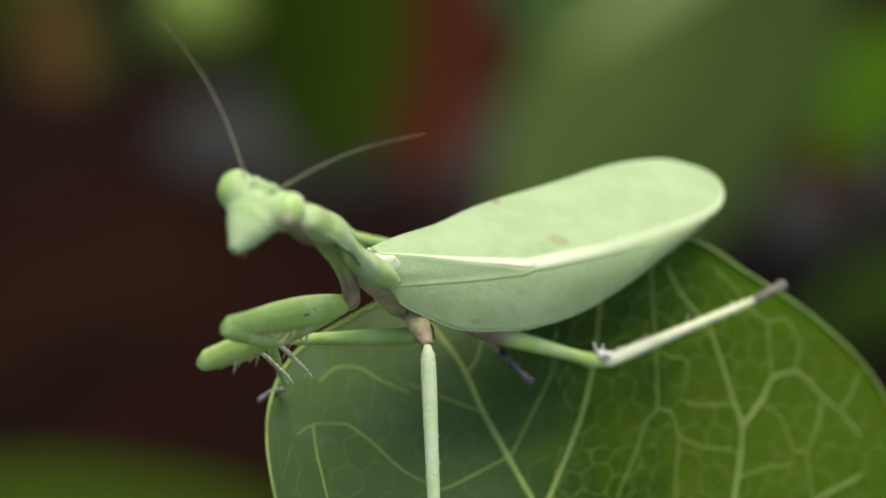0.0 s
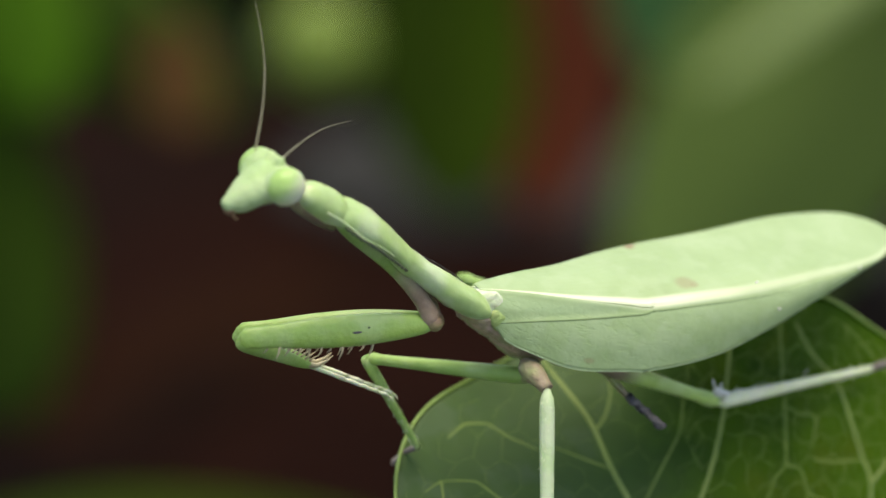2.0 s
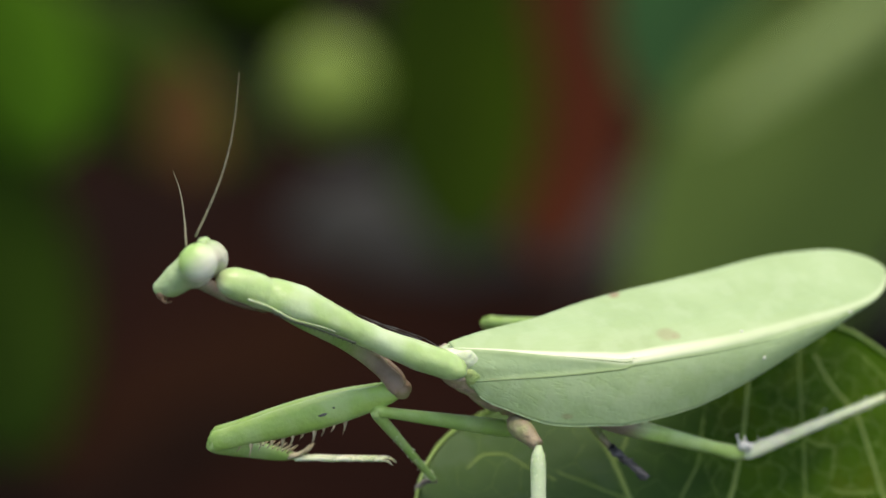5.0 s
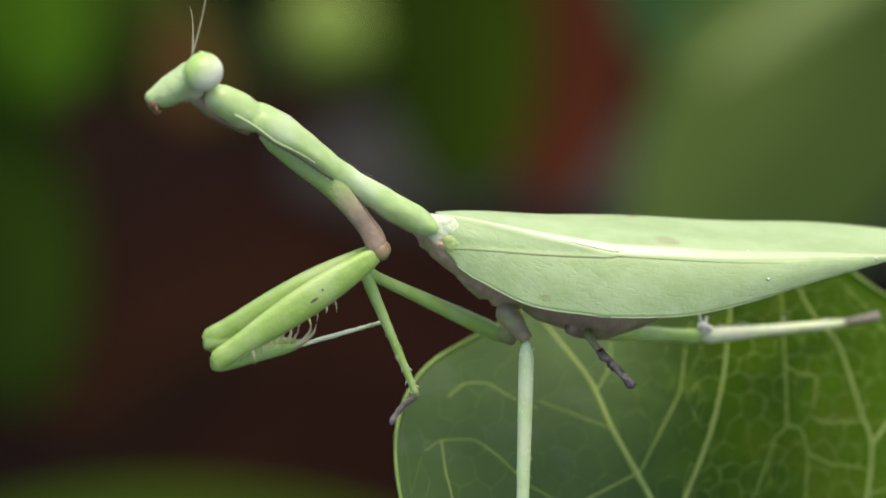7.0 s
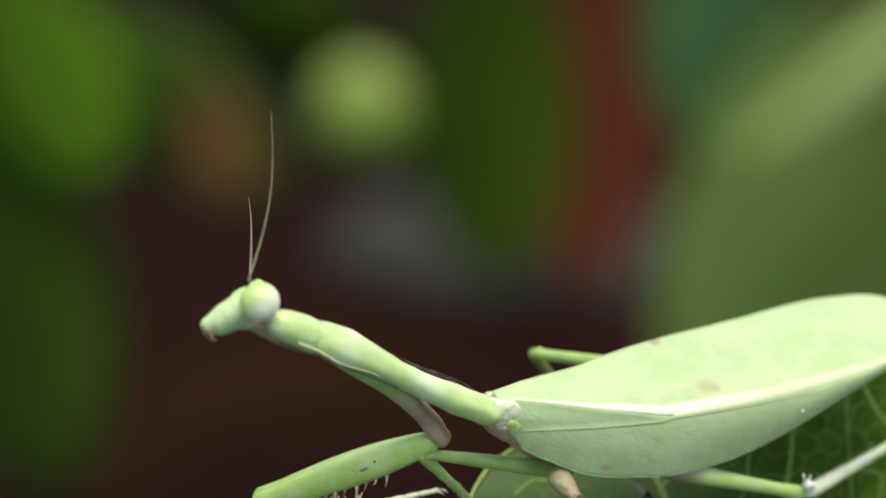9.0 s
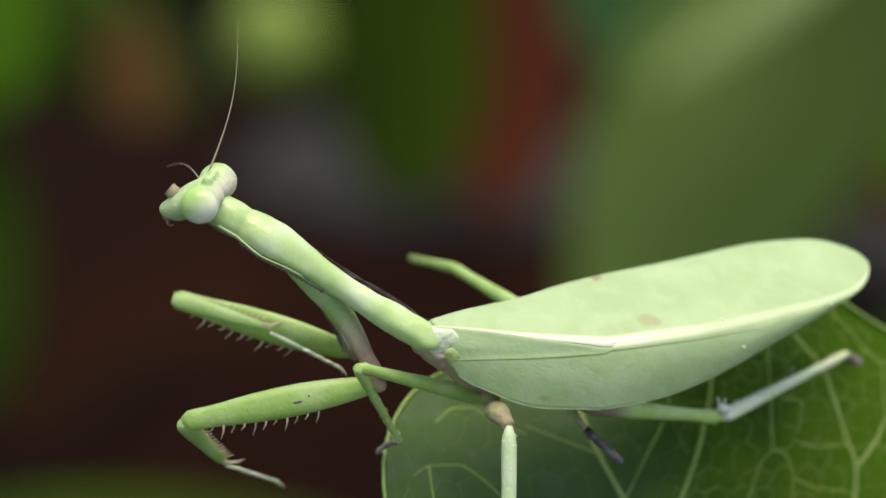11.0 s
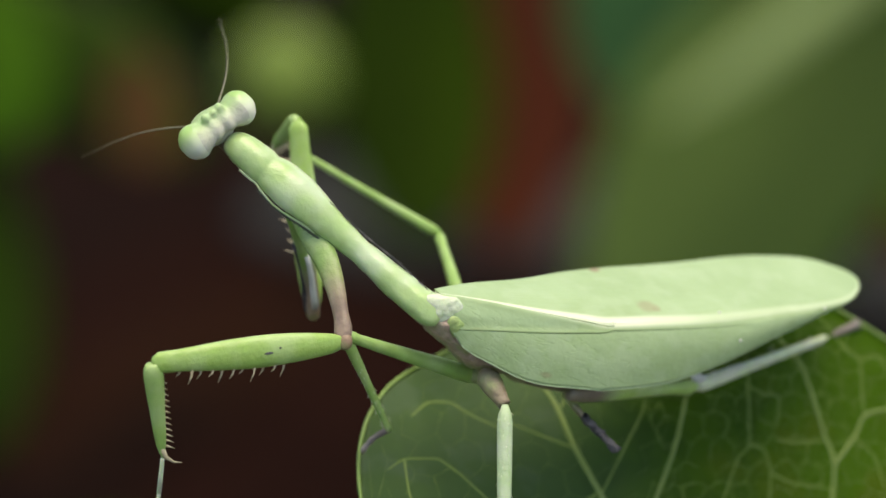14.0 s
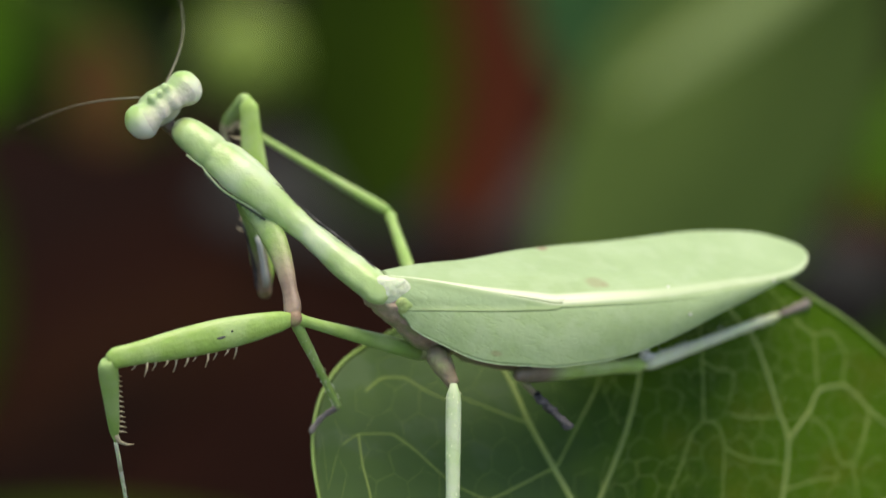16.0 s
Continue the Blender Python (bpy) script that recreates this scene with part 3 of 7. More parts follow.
stone(8, 0, 1.6, 0.06, 0.05)
stone(49, -4, 1.6, 0.06, 0.06)


# ---- the insect ----
mantis = new("praying_mantis")
tagged(mantis, "pale green praying mantis with broad leaf-like wings standing on a leaf", "insect")

LENGTH, START = 944, 24
NEAR = [(0, 33), (30, 40), (170, 68), (300, 92), (340, 99), (450, 92), (600, 76), (708, 57), (784, 40), (860, 12), (885, -3), (905, -20), (922, -40), (935, -62), (941, -77), (944, -90)]
FAR = [(0, -20), (100, 6), (200, 31), (300, 66), (375, 86), (450, 104), (600, 137), (730, 162), (820, 169), (860, 167), (885, 161), (905, 151), (922, 138), (935, 121), (941, 108), (944, 96)]
SIDE = [(0, 3), (28, 25), (48, 55), (72, 86), (120, 105), (205, 125), (330, 116), (470, 106), (600, 74), (719, 38), (805, 14), (861, 4), (944, 1)]


def back_height(x, y):
    """Height of the folded wings' upper side, y across the back (left positive)."""
    near, far = smooth_curve(NEAR, x), smooth_curve(FAR, x)
    v = max(-1.0, min(0.0, (y - near) / max(1.0, near + far)))
    flat = min(1.0, max(0.0, (near + far) / 120))          # the two edges meet at the tip
    z = 15.6 * (x / 800) ** 2 * abs(y) / 190 + 2.1 * (y / 100) ** 2 if y < 0 else -28.5 * (y / 100) ** 2
    return z + 1.2 * math.sin(x * 0.02) - 5 * math.exp(-x / 130) + 9 * v * math.exp(-x / 90) + 7.4 * x / 400 * (flat * v - 0.5 * (1 - flat))


def wing_point(x, v, side):
    """v from -1 (inner edge, across the back) over 0 (the cream vein) to 1 (lower edge)."""
    w = smooth_curve(SIDE, x)
    if side < 0:
        h, inner = smooth_curve(NEAR, x), smooth_curve(FAR, x)
    else:
        h, inner = smooth_curve(FAR, x) * 0.96, min(10, smooth_curve(NEAR, x) - 8)
    if v <= 0:
        y = h + v * (h + inner)
        z = back_height(x, -side * y) - (9 if side > 0 else 0)
    else:
        bow = 7 * math.sin(math.pi * v) * min(1, w / 60)
        fall = radians(67.8 + 7.7 * x / 967)
        y = h + w * v * (math.cos(fall) if side < 0 else 0.1) + bow * 0.9
        z = back_height(x, -side * h) - (9 if side > 0 else 0) - w * v * math.sin(fall) + bow * 0.4
        if side < 0:      # the front half is pinched along the crease
            z -= 4 * math.exp(-((v - 58 * max(0.0, 1 - x / 350) / max(w, 1)) / 0.06) ** 2)
    return (x, side * y, z)


def crease_point(x, below, side):
    """A point of the lower field that far below the cream vein."""
    return wing_point(x, min(0.8, below / smooth_curve(SIDE, x)), side)


def wing(side):
    bm = bmesh.new()
    NX, NV = 124, 40

    def along(i):                       # closer steps towards the rounded tip
        return START + 876 * i / 100 - START * i / 100 if i <= 100 else 876 + (LENGTH - 876) * math.sin(math.pi / 2 * (i - 100) / 24)

    layer = bm.loops.layers.uv.new("UVMap")
    grid = [[bm.verts.new(Vector(wing_point(along(i), -1 + 2 * j / NV, side)) * S) for j in range(NV + 1)] for i in range(NX + 1)]
    for i in range(NX):
        for j in range(NV):
            face = bm.faces.new((grid[i][j], grid[i + 1][j], grid[i + 1][j + 1], grid[i][j + 1]))
            for lp, (p, q) in zip(face.loops, ((i, j), (i + 1, j), (i + 1, j + 1), (i, j + 1))):
                lp[layer].uv = (along(p) / LENGTH, -1 + 2 * q / NV)
    ob = part("wing", bm, TEGMEN, mantis)
    sol = ob.modifiers.new("thickness", "SOLIDIFY")
    sol.thickness, sol.offset = 2.5 * S, 0
    if side < 0:
        bm = bmesh.new()
        thread(bm, [Vector(wing_point(START + (351 - START) * u, -0.035, side)) + Vector((0, 1, -1)) for u in (k / 24 for k in range(25))], 1.8, 4.2)
        thread(bm, [Vector(wing_point(351 + 160 * u, -0.035, side)) + Vector((0, 1 + 3 * u, -1 - u)) for u in (k / 16 for k in range(17))], 4.2, 2.0)
        part("vein", bm, VEIN, ob, "cream main vein")
        bm = bmesh.new()
        thread(bm, [crease_point(48 + 300 * u, 54 * (1 - u) ** 0.8 + 5, side) for u in (k / 24 for k in range(25))], 2.0, 2.7)
        thread(bm, [crease_point(348 + 470 * u, 5 + 6 * u, side) for u in (k / 24 for k in range(25))], 2.4, 0.8)
        part("crease", bm, CREASE, ob, "dark crease")
        bm = bmesh.new()
        thread(bm, [wing_point(62 + 288 * u, -0.004, side) for u in (k / 24 for k in range(25))], 0.8, 2.0)
        part("crease", bm, CREASE, ob, "dark line under the main vein")
    if side < 0:
        for x, v in ((582, -0.11), (815, 0.12), (620, 0.55)):
            q = wing_point(x, v, side)
            part("speck", ball(bmesh.new(), (q[0], q[1] - 2, q[2] + 1), (3.2, 2.5, 2.5), 8), CHALK, ob, "white dust speck")
    bm = bmesh.new()
    thread(bm, [wing_point(START + 10 + 790 * u, 1.0, side) for u in (k / 40 for k in range(41))], 1.8, 1.4)
    part("rim", bm, RIM, ob, "pale rim")
    return ob


wing_right = wing(1)
wing_left = wing(-1)
bm = loft(bmesh.new(), [(-46, 0, -24, 8, 7), (-38, -1, -29, 17, 12), (-24, -3, -34, 27, 19), (-10, -5, -42, 35, 28), (6, -9, -50, 43, 37), (30, -12, -60, 46, 40), (60, -12, -80, 50, 48), (95, -12, -98, 54, 52), (130, -10, -110, 55, 56), (180, 0, -112, 50, 56), (215, 0, -108, 30, 40)], 40)
bmesh.ops.subdivide_edges(bm, edges=bm.edges[:], cuts=2, use_grid_fill=True)
for v in bm.verts:                       # folds and plates of the side
    p = v.co / S
    v.co += Vector((0, p.y, p.z + 80)).normalized() * S * (7 * noise.noise(p * 0.045) + 4 * noise.noise(p * 0.11) - 5 * max(0, math.sin(p.x * 0.13 + p.z * 0.04)) ** 6)
SEAT = pose(21 * S, -15 * S, -8 * S, 0, -1.5, 6)        # how the hind body sits under the wings
part("thorax", bm, THORAX, mantis, "pinkish-brown thorax").data.transform(SEAT)


def patch(name, middle, rows, mat, label):
    """Low swellings grown into one another round a middle, with an uneven skin."""
    bm = bmesh.new()
    bmesh.ops.create_icosphere(bm, subdivisions=4, radius=1)
    for v in bm.verts:
        d = v.co.normalized()
        lo, hi = 1.0, 80.0
        for _ in range(14):
            mid = 0.5 * (lo + hi)
            total = 0.0
            for c, r in rows:
                q = math.sqrt(sum(((d[k] * mid + middle[k] - c[k]) / r[k]) ** 2 for k in range(3)))
                total += math.exp(min(50.0, -0.45 * (q - 1) * min(r)))
            lo, hi = (mid, hi) if total > 1 else (lo, mid)
        p = Vector(middle) + d * lo
        v.co = (p + d * 1.6 * noise.noise(p * 0.11)) * S
    return part(name, bm, mat, mantis, label)


patch("wing_base", (66, -63, -60), [((68, -65, -62), (20, 8, 18)), ((52, -60, -50), (14, 10, 14)), ((84, -68, -64), (12, 5, 13))], LIME, "lime green wing hinge")
patch("wing_joint", (36, -44, -28), [((42, -48, -24), (24, 9, 16)), ((20, -38, -24), (26, 13, 16)), ((36, -52, -42), (24, 11, 22)), ((56, -54, -36), (18, 8, 18))], JOINT, "whitish wing joint")
part("scutellum", loft(bmesh.new(), [(-26, -8, -30, 12, 8), (-8, -10, -25, 26, 12), (18, -10, -20, 30, 12), (50, -8, -16, 20, 8)], 18), SHIELD, mantis).data.transform(SEAT)
part("abdomen", loft(bmesh.new(), [(110, 0, -96, 16, 16), (140, 0, -108, 40, 40), (200, -6, -140, 46, 48), (270, -8, -156, 47, 50), (330, -12, -164, 48, 52), (400, -8, -142, 46, 46), (520, 0, -78, 50, 42), (620, 0, -50, 36, 28), (680, 0, -38, 14, 12)], 22), BELLY, mantis, "brown banded abdomen").data.transform(SEAT)
bm = thread(bmesh.new(), [Vector((338, -100, -212)).lerp(Vector((404, -140, -258)), k / 22) for k in range(23)], 8, 7, 12)
for v in bm.verts:                       # a rough, lumpy crumb
    p = v.co / S
    v.co += Vector((noise.noise(p * 0.13), noise.noise(p * 0.13 + Vector((7, 0, 0))), noise.noise(p * 0.13 + Vector((0, 7, 0))))) * 7 * S
dirt = part("dirt", bm, DARK, mantis, "dark crumb of dirt")
part("stalk", thread(bmesh.new(), [(318, -50, -190), (328, -76, -202), (340, -100, -213)], 9, 5, 8), HIP, dirt, "pale stalk")

# neck shield: long, widest a third of the way from the head, keeled
bm = bmesh.new()
shape = [(-8, -13, 17, 10), (1, -14, 25, 16), (12, -14, 29, 20), (28, -15, 31, 23), (50, -15, 31, 25), (90, -15, 30, 25), (150, -13, 25, 22), (220, -9, 25, 23), (280, -3, 33, 28), (320, 0, 39, 33), (348, 0, 40, 34),
         (372, 1, 38, 32), (390, 1, 35, 30), (398, 1, 32, 29), (408, 1, 33, 29), (435, 1, 32, 28), (464, 0, 28, 26), (482, -2, 20, 19), (490, -3, 9, 9)]
tables = [[(r[0], r[i]) for r in shape] for i in (1, 2, 3)]
rings = []
for i in range(81):
    x = -8 + 498 * i / 80
    z0, ry, rz = (smooth_curve(t, x) for t in tables)
    ring = []
    for k in range(26):
        a = 2 * math.pi * k / 26
        keel = 1.8 * math.exp(-((a - math.pi / 2) / 0.6) ** 2) * (0.4 + 0.6 * min(1, abs(x - 385) / 40))
        flare = 2.0 * (math.exp(-((a - 0.0) / 0.3) ** 2) + math.exp(-((a - math.pi) / 0.3) ** 2) + math.exp(-((a - 2 * math.pi) / 0.3) ** 2)) if x > 220 else 0
        lump = 2.2 * noise.noise(Vector((x * 0.03, math.cos(a) * 1.5, math.sin(a) * 1.5)))
        dent = -1.8 * math.exp(-((x - 398) / 7) ** 2) * max(0, math.sin(a)) - 1.6 * math.exp(-((x - 398) / 9) ** 2) * math.exp(-((math.sin(a) - 0.1) / 0.35) ** 2)
        r = keel + lump + dent
        low = max(math.sin(a), -1.0 + 0.62 * min(1.0, max(0.0, (x - 200) / 70)) - 0.62 * min(1.0, max(0.0, (x - 375) / 35)))
        ring.append(bm.verts.new(Vector((x, (ry + r + flare) * math.cos(a), z0 + (rz + r) * low)) * S))
    rings.append(ring)
for r0, r1 in zip(rings, rings[1:]):
    for k in range(26):
        bm.faces.new((r0[k], r0[(k + 1) % 26], r1[(k + 1) % 26], r1[k]))
bm.faces.new(rings[0]), bm.faces.new(rings[-1])
pronotum = part("pronotum", bm, SHIELD, mantis)


def edge(x, sy, out=0.0, low=0.0):
    """A point of the shield's side edge."""
    return Vector((x, sy * (smooth_curve(tables[1], x) + 1.5 + out), smooth_curve(tables[0], x) - 0.30 * smooth_curve(tables[2], x) - low))


for sy in (-1, 1):
    bm = bmesh.new()
    thread(bm, [edge(x, sy, 1.0) + Vector((0, 0, 1.5 * math.sin(x * 0.05))) for x in range(262, 440, 6)], 1.4, 2.0, 8)
    part("lip", bm, LIP, pronotum, "pale raised side edge")
    bm = bmesh.new()
    thread(bm, [edge(x, sy, 1.0, 5.0) for x in range(215, 392, 6)], 2.2, 2.0, 6)
    for x in range(220, 388, 10):
        thread(bm, [edge(x, sy, 1.0, 5.0), edge(x + 1, sy, 3.6, 9.0)], 1.9, 0.5, 5)
    part("margin", bm, SEAM, pronotum, "dark toothed margin")
bm = bmesh.new()
thread(bm, [(385, 0, -20), (425, 0, -25), (462, 0, -24), (495, 0, -20), (525, 0, -17), (540, 0, -14)], 12, 13, 12)
part("neck", bm, NECK, pronotum, "pinkish neck")
rng = random.Random(5)
bm = bmesh.new()
for k in range(5):
    lift, aside = rng.uniform(6, 12), rng.uniform(-22, -16)
    x0, x1 = rng.uniform(4, 60), rng.uniform(190, 285)
    path = []
    for i in range(17):
        x = x0 + (x1 - x0) * i / 16
        rise = lift * math.sin(math.pi * min(1.0, 1.15 * (1 - i / 16))) + 1.2 * noise.noise(Vector((x * 0.03, k, 0)))
        path.append((x, aside, smooth_curve(tables[0], x) + smooth_curve(tables[2], x) * math.sqrt(max(0.0, 1 - (aside / smooth_curve(tables[1], x)) ** 2)) + max(0.0, rise)))
    thread(bm, path, 0.7, 0.4, 5)
for k in range(10):
    x = rng.uniform(10, 150)
    p = Vector((x, rng.uniform(-22, -16), smooth_curve(tables[0], x) + 0.6 * smooth_curve(tables[2], x)))
    thread(bm, [p, p + Vector((rng.uniform(-6, 6), -3, 6)), p + Vector((rng.uniform(-16, 16), -4, rng.uniform(5, 11)))], 0.45, 0.25, 4)
part("hairs", bm, DARK, pronotum, "fine dark hairs")

# head: one smooth form blended from a wedge-shaped face, two eyes and low lobes on the crown
LUMPS = [((0, -3, 10), (60, 27, 32)), ((0, -3, -14), (47, 28, 28)), ((0, -3, -34), (37, 26, 24)), ((0, -4, -50), (27, 23, 18)), ((0, -3, -62), (20, 18, 12)), ((0, 1, -75), (14, 14, 10)), ((0, -22, -6), (32, 18, 22)),
         ((50, -5, 16), (28, 33, 34)), ((-50, -5, 16), (28, 33, 34)),
         ((13, -8, 38), (11, 17, 10)), ((-13, -8, 38), (11, 17, 10)), ((30, -10, 33), (9, 16, 11)), ((-30, -10, 33), (9, 16, 11)),
         ((16, 20, 36), (7, 9, 9)), ((-16, 20, 36), (7, 9, 9)), ((0, 20, 38), (6, 6, 6))]


def head_surface(d):
    """Distance from the middle to the skin along d."""
    lo, hi = 5.0, 130.0
    for _ in range(16):
        mid = 0.5 * (lo + hi)
        total = 0.0
        for c, r in LUMPS:
            q = math.sqrt(sum(((d[k] * mid - c[k]) / r[k]) ** 2 for k in range(3)))
            total += math.exp(min(50.0, -0.34 * (q - 1) * min(r)))
        if total > 1:
            lo = mid
        else:
            hi = mid
    return lo


def head_point(i, j, out=0.0):
    a, b = 2 * math.pi * i / 96, math.pi * (j + 0.5) / 66
    d = Vector((math.cos(b), math.sin(b) * math.cos(a), math.sin(b) * math.sin(a)))
    r = head_surface(d)
    return d * (r + out + 0.7 * noise.noise(d * r * 0.09))


HEAD_GRID = [[head_point(i, j) for i in range(96)] for j in range(66)]
bm = bmesh.new()
rings = [[bm.verts.new(p * S) for p in ring] for ring in HEAD_GRID]
for r0, r1 in zip(rings, rings[1:]):
    for k in range(96):
        bm.faces.new((r0[k], r0[(k + 1) % 96], r1[(k + 1) % 96], r1[k]))
bm.faces.new(rings[0]), bm.faces.new(rings[-1])
head = part("head", bm, HEAD_SKIN, mantis)
for sx in (1, -1):
    bm = bmesh.new()
    seen = {}
    for j in range(65):
        for i in range(96):
            corners = [(j, i), (j, (i + 1) % 96), (j + 1, (i + 1) % 96), (j + 1, i)]
            if all(((HEAD_GRID[q][p].x * sx - 60) / 30) ** 2 + ((HEAD_GRID[q][p].y + 5) / 37) ** 2 + ((HEAD_GRID[q][p].z - 16) / 34) ** 2 < 1.15 for q, p in corners):
                bm.faces.new([seen.setdefault(c, bm.verts.new(HEAD_GRID[c[0]][c[1]] * 1.008 * S)) for c in corners])
    bmesh.ops.delete(bm, geom=[v for v in bm.verts if not v.link_faces], context="VERTS")
    part("eye", bm, EYE, head, "glossy green compound eye")
    part("pupil_spot", ball(bmesh.new(), (sx * 60, -16, 42), (3, 3, 3), 8), DARK, head)
    part("palp", thread(bmesh.new(), [(sx * 9, -12, -76), (sx * 13, -19, -80), (sx * 11, -25, -78), (sx * 8, -27, -73)], 2.6, 1.6, 6), MOUTH, head)
part("mouthparts", ball(bmesh.new(), (0, -8, -77), (15, 12, 10), 16), MOUTH, head, "reddish-brown mouthparts")


def feeler(bend):
    bm = bmesh.new()
    thread(bm, [(300 * u, 0, bend * math.sin(math.pi * u)) for u in (k / 24 for k in range(25))], 1.7, 0.3)
    return part("antenna", bm, THREAD, mantis)


antenna_r, antenna_l = feeler(18), feeler(16)

COXA = [(0, 8), (0.1, 19), (0.28, 25), (0.5, 22), (0.7, 17.5), (0.84, 15), (0.94, 18), (1, 11)]
FEMUR = [(0, 9), (0.07, 18), (0.35, 28), (0.6, 27), (0.85, 20), (0.95, 19), (0.99, 17), (1, 10)]
TIBIA = [(0, 12), (0.08, 18), (0.5, 14), (0.85, 9), (1, 2)]


def foreleg(side):
    coxa = part("coxa", profile(bmesh.new(), 292, COXA if side < 0 else [(0, 4), (0.2, 12), (0.5, 18), (0.8, 16), (0.93, 18), (1, 12)], flat=0.72, bend=23 if side < 0 else 21), COXA_SKIN, mantis)
    if side > 0:
        bm = bmesh.new()
        thread(bm, [(x, 6, -11 + 21 * math.sin(math.pi * x / 292)) for x in (100, 130, 160, 190, 220, 250, 275)], 6, 7, 8)
        part("mark", bm, DARK, coxa, "black inner mark")
        bm = bmesh.new()
        thread(bm, [(x, -9, -9 + 21 * math.sin(math.pi * x / 292)) for x in (135, 160, 185, 210, 240, 266)], 5, 7, 8)
        part("mark", bm, CHALK, coxa, "white inner mark")
    bm = bmesh.new()
    ball(bm, (290, 0, 0), (18, 12, 15), 12)
    ball(bm, (276, 4, 6), (12, 9, 10), 10)
    part("trochanter", bm, KNUCKLE, coxa, "brown knuckle")
    femur = part("femur", profile(bmesh.new(), 354, FEMUR, 22, 30, flat=0.52), FEMUR_SKIN, mantis)
    ball_bm = bmesh.new()
    ball(ball_bm, (146, -side * 14.3, -2), (9, 1.6, 2.6), 10)
    part("speck", ball_bm, DARK, femur, "dark speck")
    bm = bmesh.new()
    ball(bm, (124, -side * 13.8, 5), (2.6, 1.6, 1.8), 8)
    part("speck", bm, DARK, femur, "dark speck")
    for k in range(11):
        bm = bmesh.new()
        x = 112 + 19 * k
        ln = (22, 9, 14)[k % 3]
        r = smooth_curve(FEMUR, x / 354)
        thread(bm, [(x, (k % 2) * 6 - 3, -r * 0.8), (x + 3, (k % 2) * 8 - 4, -r - ln * 0.4), (x + 10, (k % 2) * 8 - 4, -r - ln)], 2.9, 0.5, 5)
        part("spine", bm, SPINE, femur)
    tibia = part("tibia", profile(bmesh.new(), 185, TIBIA, 16, 22, flat=0.7), LIMB, mantis)
    for k in range(12):
        bm = bmesh.new()
        x = 36 + 11.5 * k
        thread(bm, [(x, 0, 8), (x + 4, 0, 16), (x + 9, 0, 23)], 2.6, 0.5, 5)
        part("spine", bm, SPINE, tibia)
    bm = bmesh.new()
    thread(bm, [(165, 0, 0), (185, 0, 6), (198, 0, 20), (202, 0, 34)], 6, 0.6, 6)
    part("claw", bm, SPINE, tibia)
    bm = bmesh.new()
    for k in range(5):
        x0, x1 = (0, 72, 102, 126, 146)[k], (74, 103, 127, 147, 165)[k]
        thread(bm, [(x0, 0, 0), (x0 + 3, 0, 0), (0.5 * (x0 + x1), 0, 1), (x1 - 2, 0, 0)], 3.4, 4.4 - 0.3 * k, 6)
    for sy in (-1, 1):
        thread(bm, [(163, 0, 0), (172, sy * 5, -2), (178, sy * 8, -8)], 2, 0.5, 5)
    tarsus = part("tarsus", bm, PALE, mantis)
    return coxa, femur, tibia, tarsus


coxa_r, femur_r, tibia_r, tarsus_r = foreleg(1)
coxa_l, femur_l, tibia_l, tarsus_l = foreleg(-1)


def limb(name, length, table, mat, flat=0.85, bend=0.0):
    return part(name, profile(bmesh.new(), length, table, 14, 20, flat, bend), mat, mantis)


THIN = [(0, 14), (0.1, 16), (0.5, 13), (0.9, 10), (0.96, 12), (1, 6)]
SHANK = [(0, 9), (0.06, 11), (0.5, 8), (1, 6)]
rm_femur = limb("femur", 306, THIN, LIMB)
rm_tibia = limb("tibia", 242, SHANK, LIMB)
rm_tarsus = limb("tarsus", 75, [(0, 5), (0.3, 6), (0.4, 4.5), (0.6, 6), (0.7, 4.5), (0.9, 6), (1, 3)], TOE, 0.85, 6)
lm_coxa = limb("coxa", 78, [(0, 9), (0.15, 19), (0.35, 21), (0.6, 18), (0.82, 14), (1, 12)], HIP, 0.85)
lm_femur = limb("femur", 385, [(0, 6), (0.03, 11), (0.09, 14), (0.5, 12.5), (1, 10)], SHIN)
lh_femur = limb("femur", 350, [(0, 10), (0.08, 16), (0.3, 17), (0.8, 12), (0.95, 14), (1, 7)], HIND_THIGH)
lh_tibia = limb("tibia", 372, [(0, 8), (0.05, 14), (0.4, 11), (1, 7)], PALE)
lh_tarsus = limb("tarsus", 70, [(0, 6), (0.3, 8), (0.45, 6.5), (0.6, 9), (0.75, 7), (0.9, 11), (1, 6)], TOE)
rh_femur = limb("femur", 290, THIN, LIMB)
rh_tibia = limb("tibia", 290, SHANK, LIMB)

for femur, root_pts, r in ((rm_femur, [(-26, 0, 6), (-8, 0, 4), (14, 0, 0)], (17, 14)), (rh_femur, [(-30, 0, 0), (0, 0, 0), (10, 0, 0)], (18, 15))):
    part("coxa", thread(bmesh.new(), root_pts, r[0], r[1], 14), HIP if femur is rm_femur else BELLY, femur, "mottled hip")

# fluff and dust on the hind shank
rng = random.Random(9)
bm = bmesh.new()
for k in range(60):
    x = rng.uniform(-10, 250) * rng.uniform(0.3, 1)
    p = Vector((x, rng.uniform(-10, 4), rng.uniform(4, 14)))
    q = p + Vector((rng.uniform(-16, 16), rng.uniform(-8, 4), rng.uniform(0, 9)))
    r = q + Vector((rng.uniform(-20, 20), rng.uniform(-8, 4), rng.uniform(-6, 6)))
    thread(bm, [p, q, r], 0.5, 0.35, 4)
ball(bm, (-8, -8, 24), (12, 10, 9), 8)
ball(bm, (8, -8, 18), (9, 8, 6), 8)
thread(bm, [(-14, -8, 28), (-20, -8, 40), (-24, -8, 52)], 3, 1.5, 5)
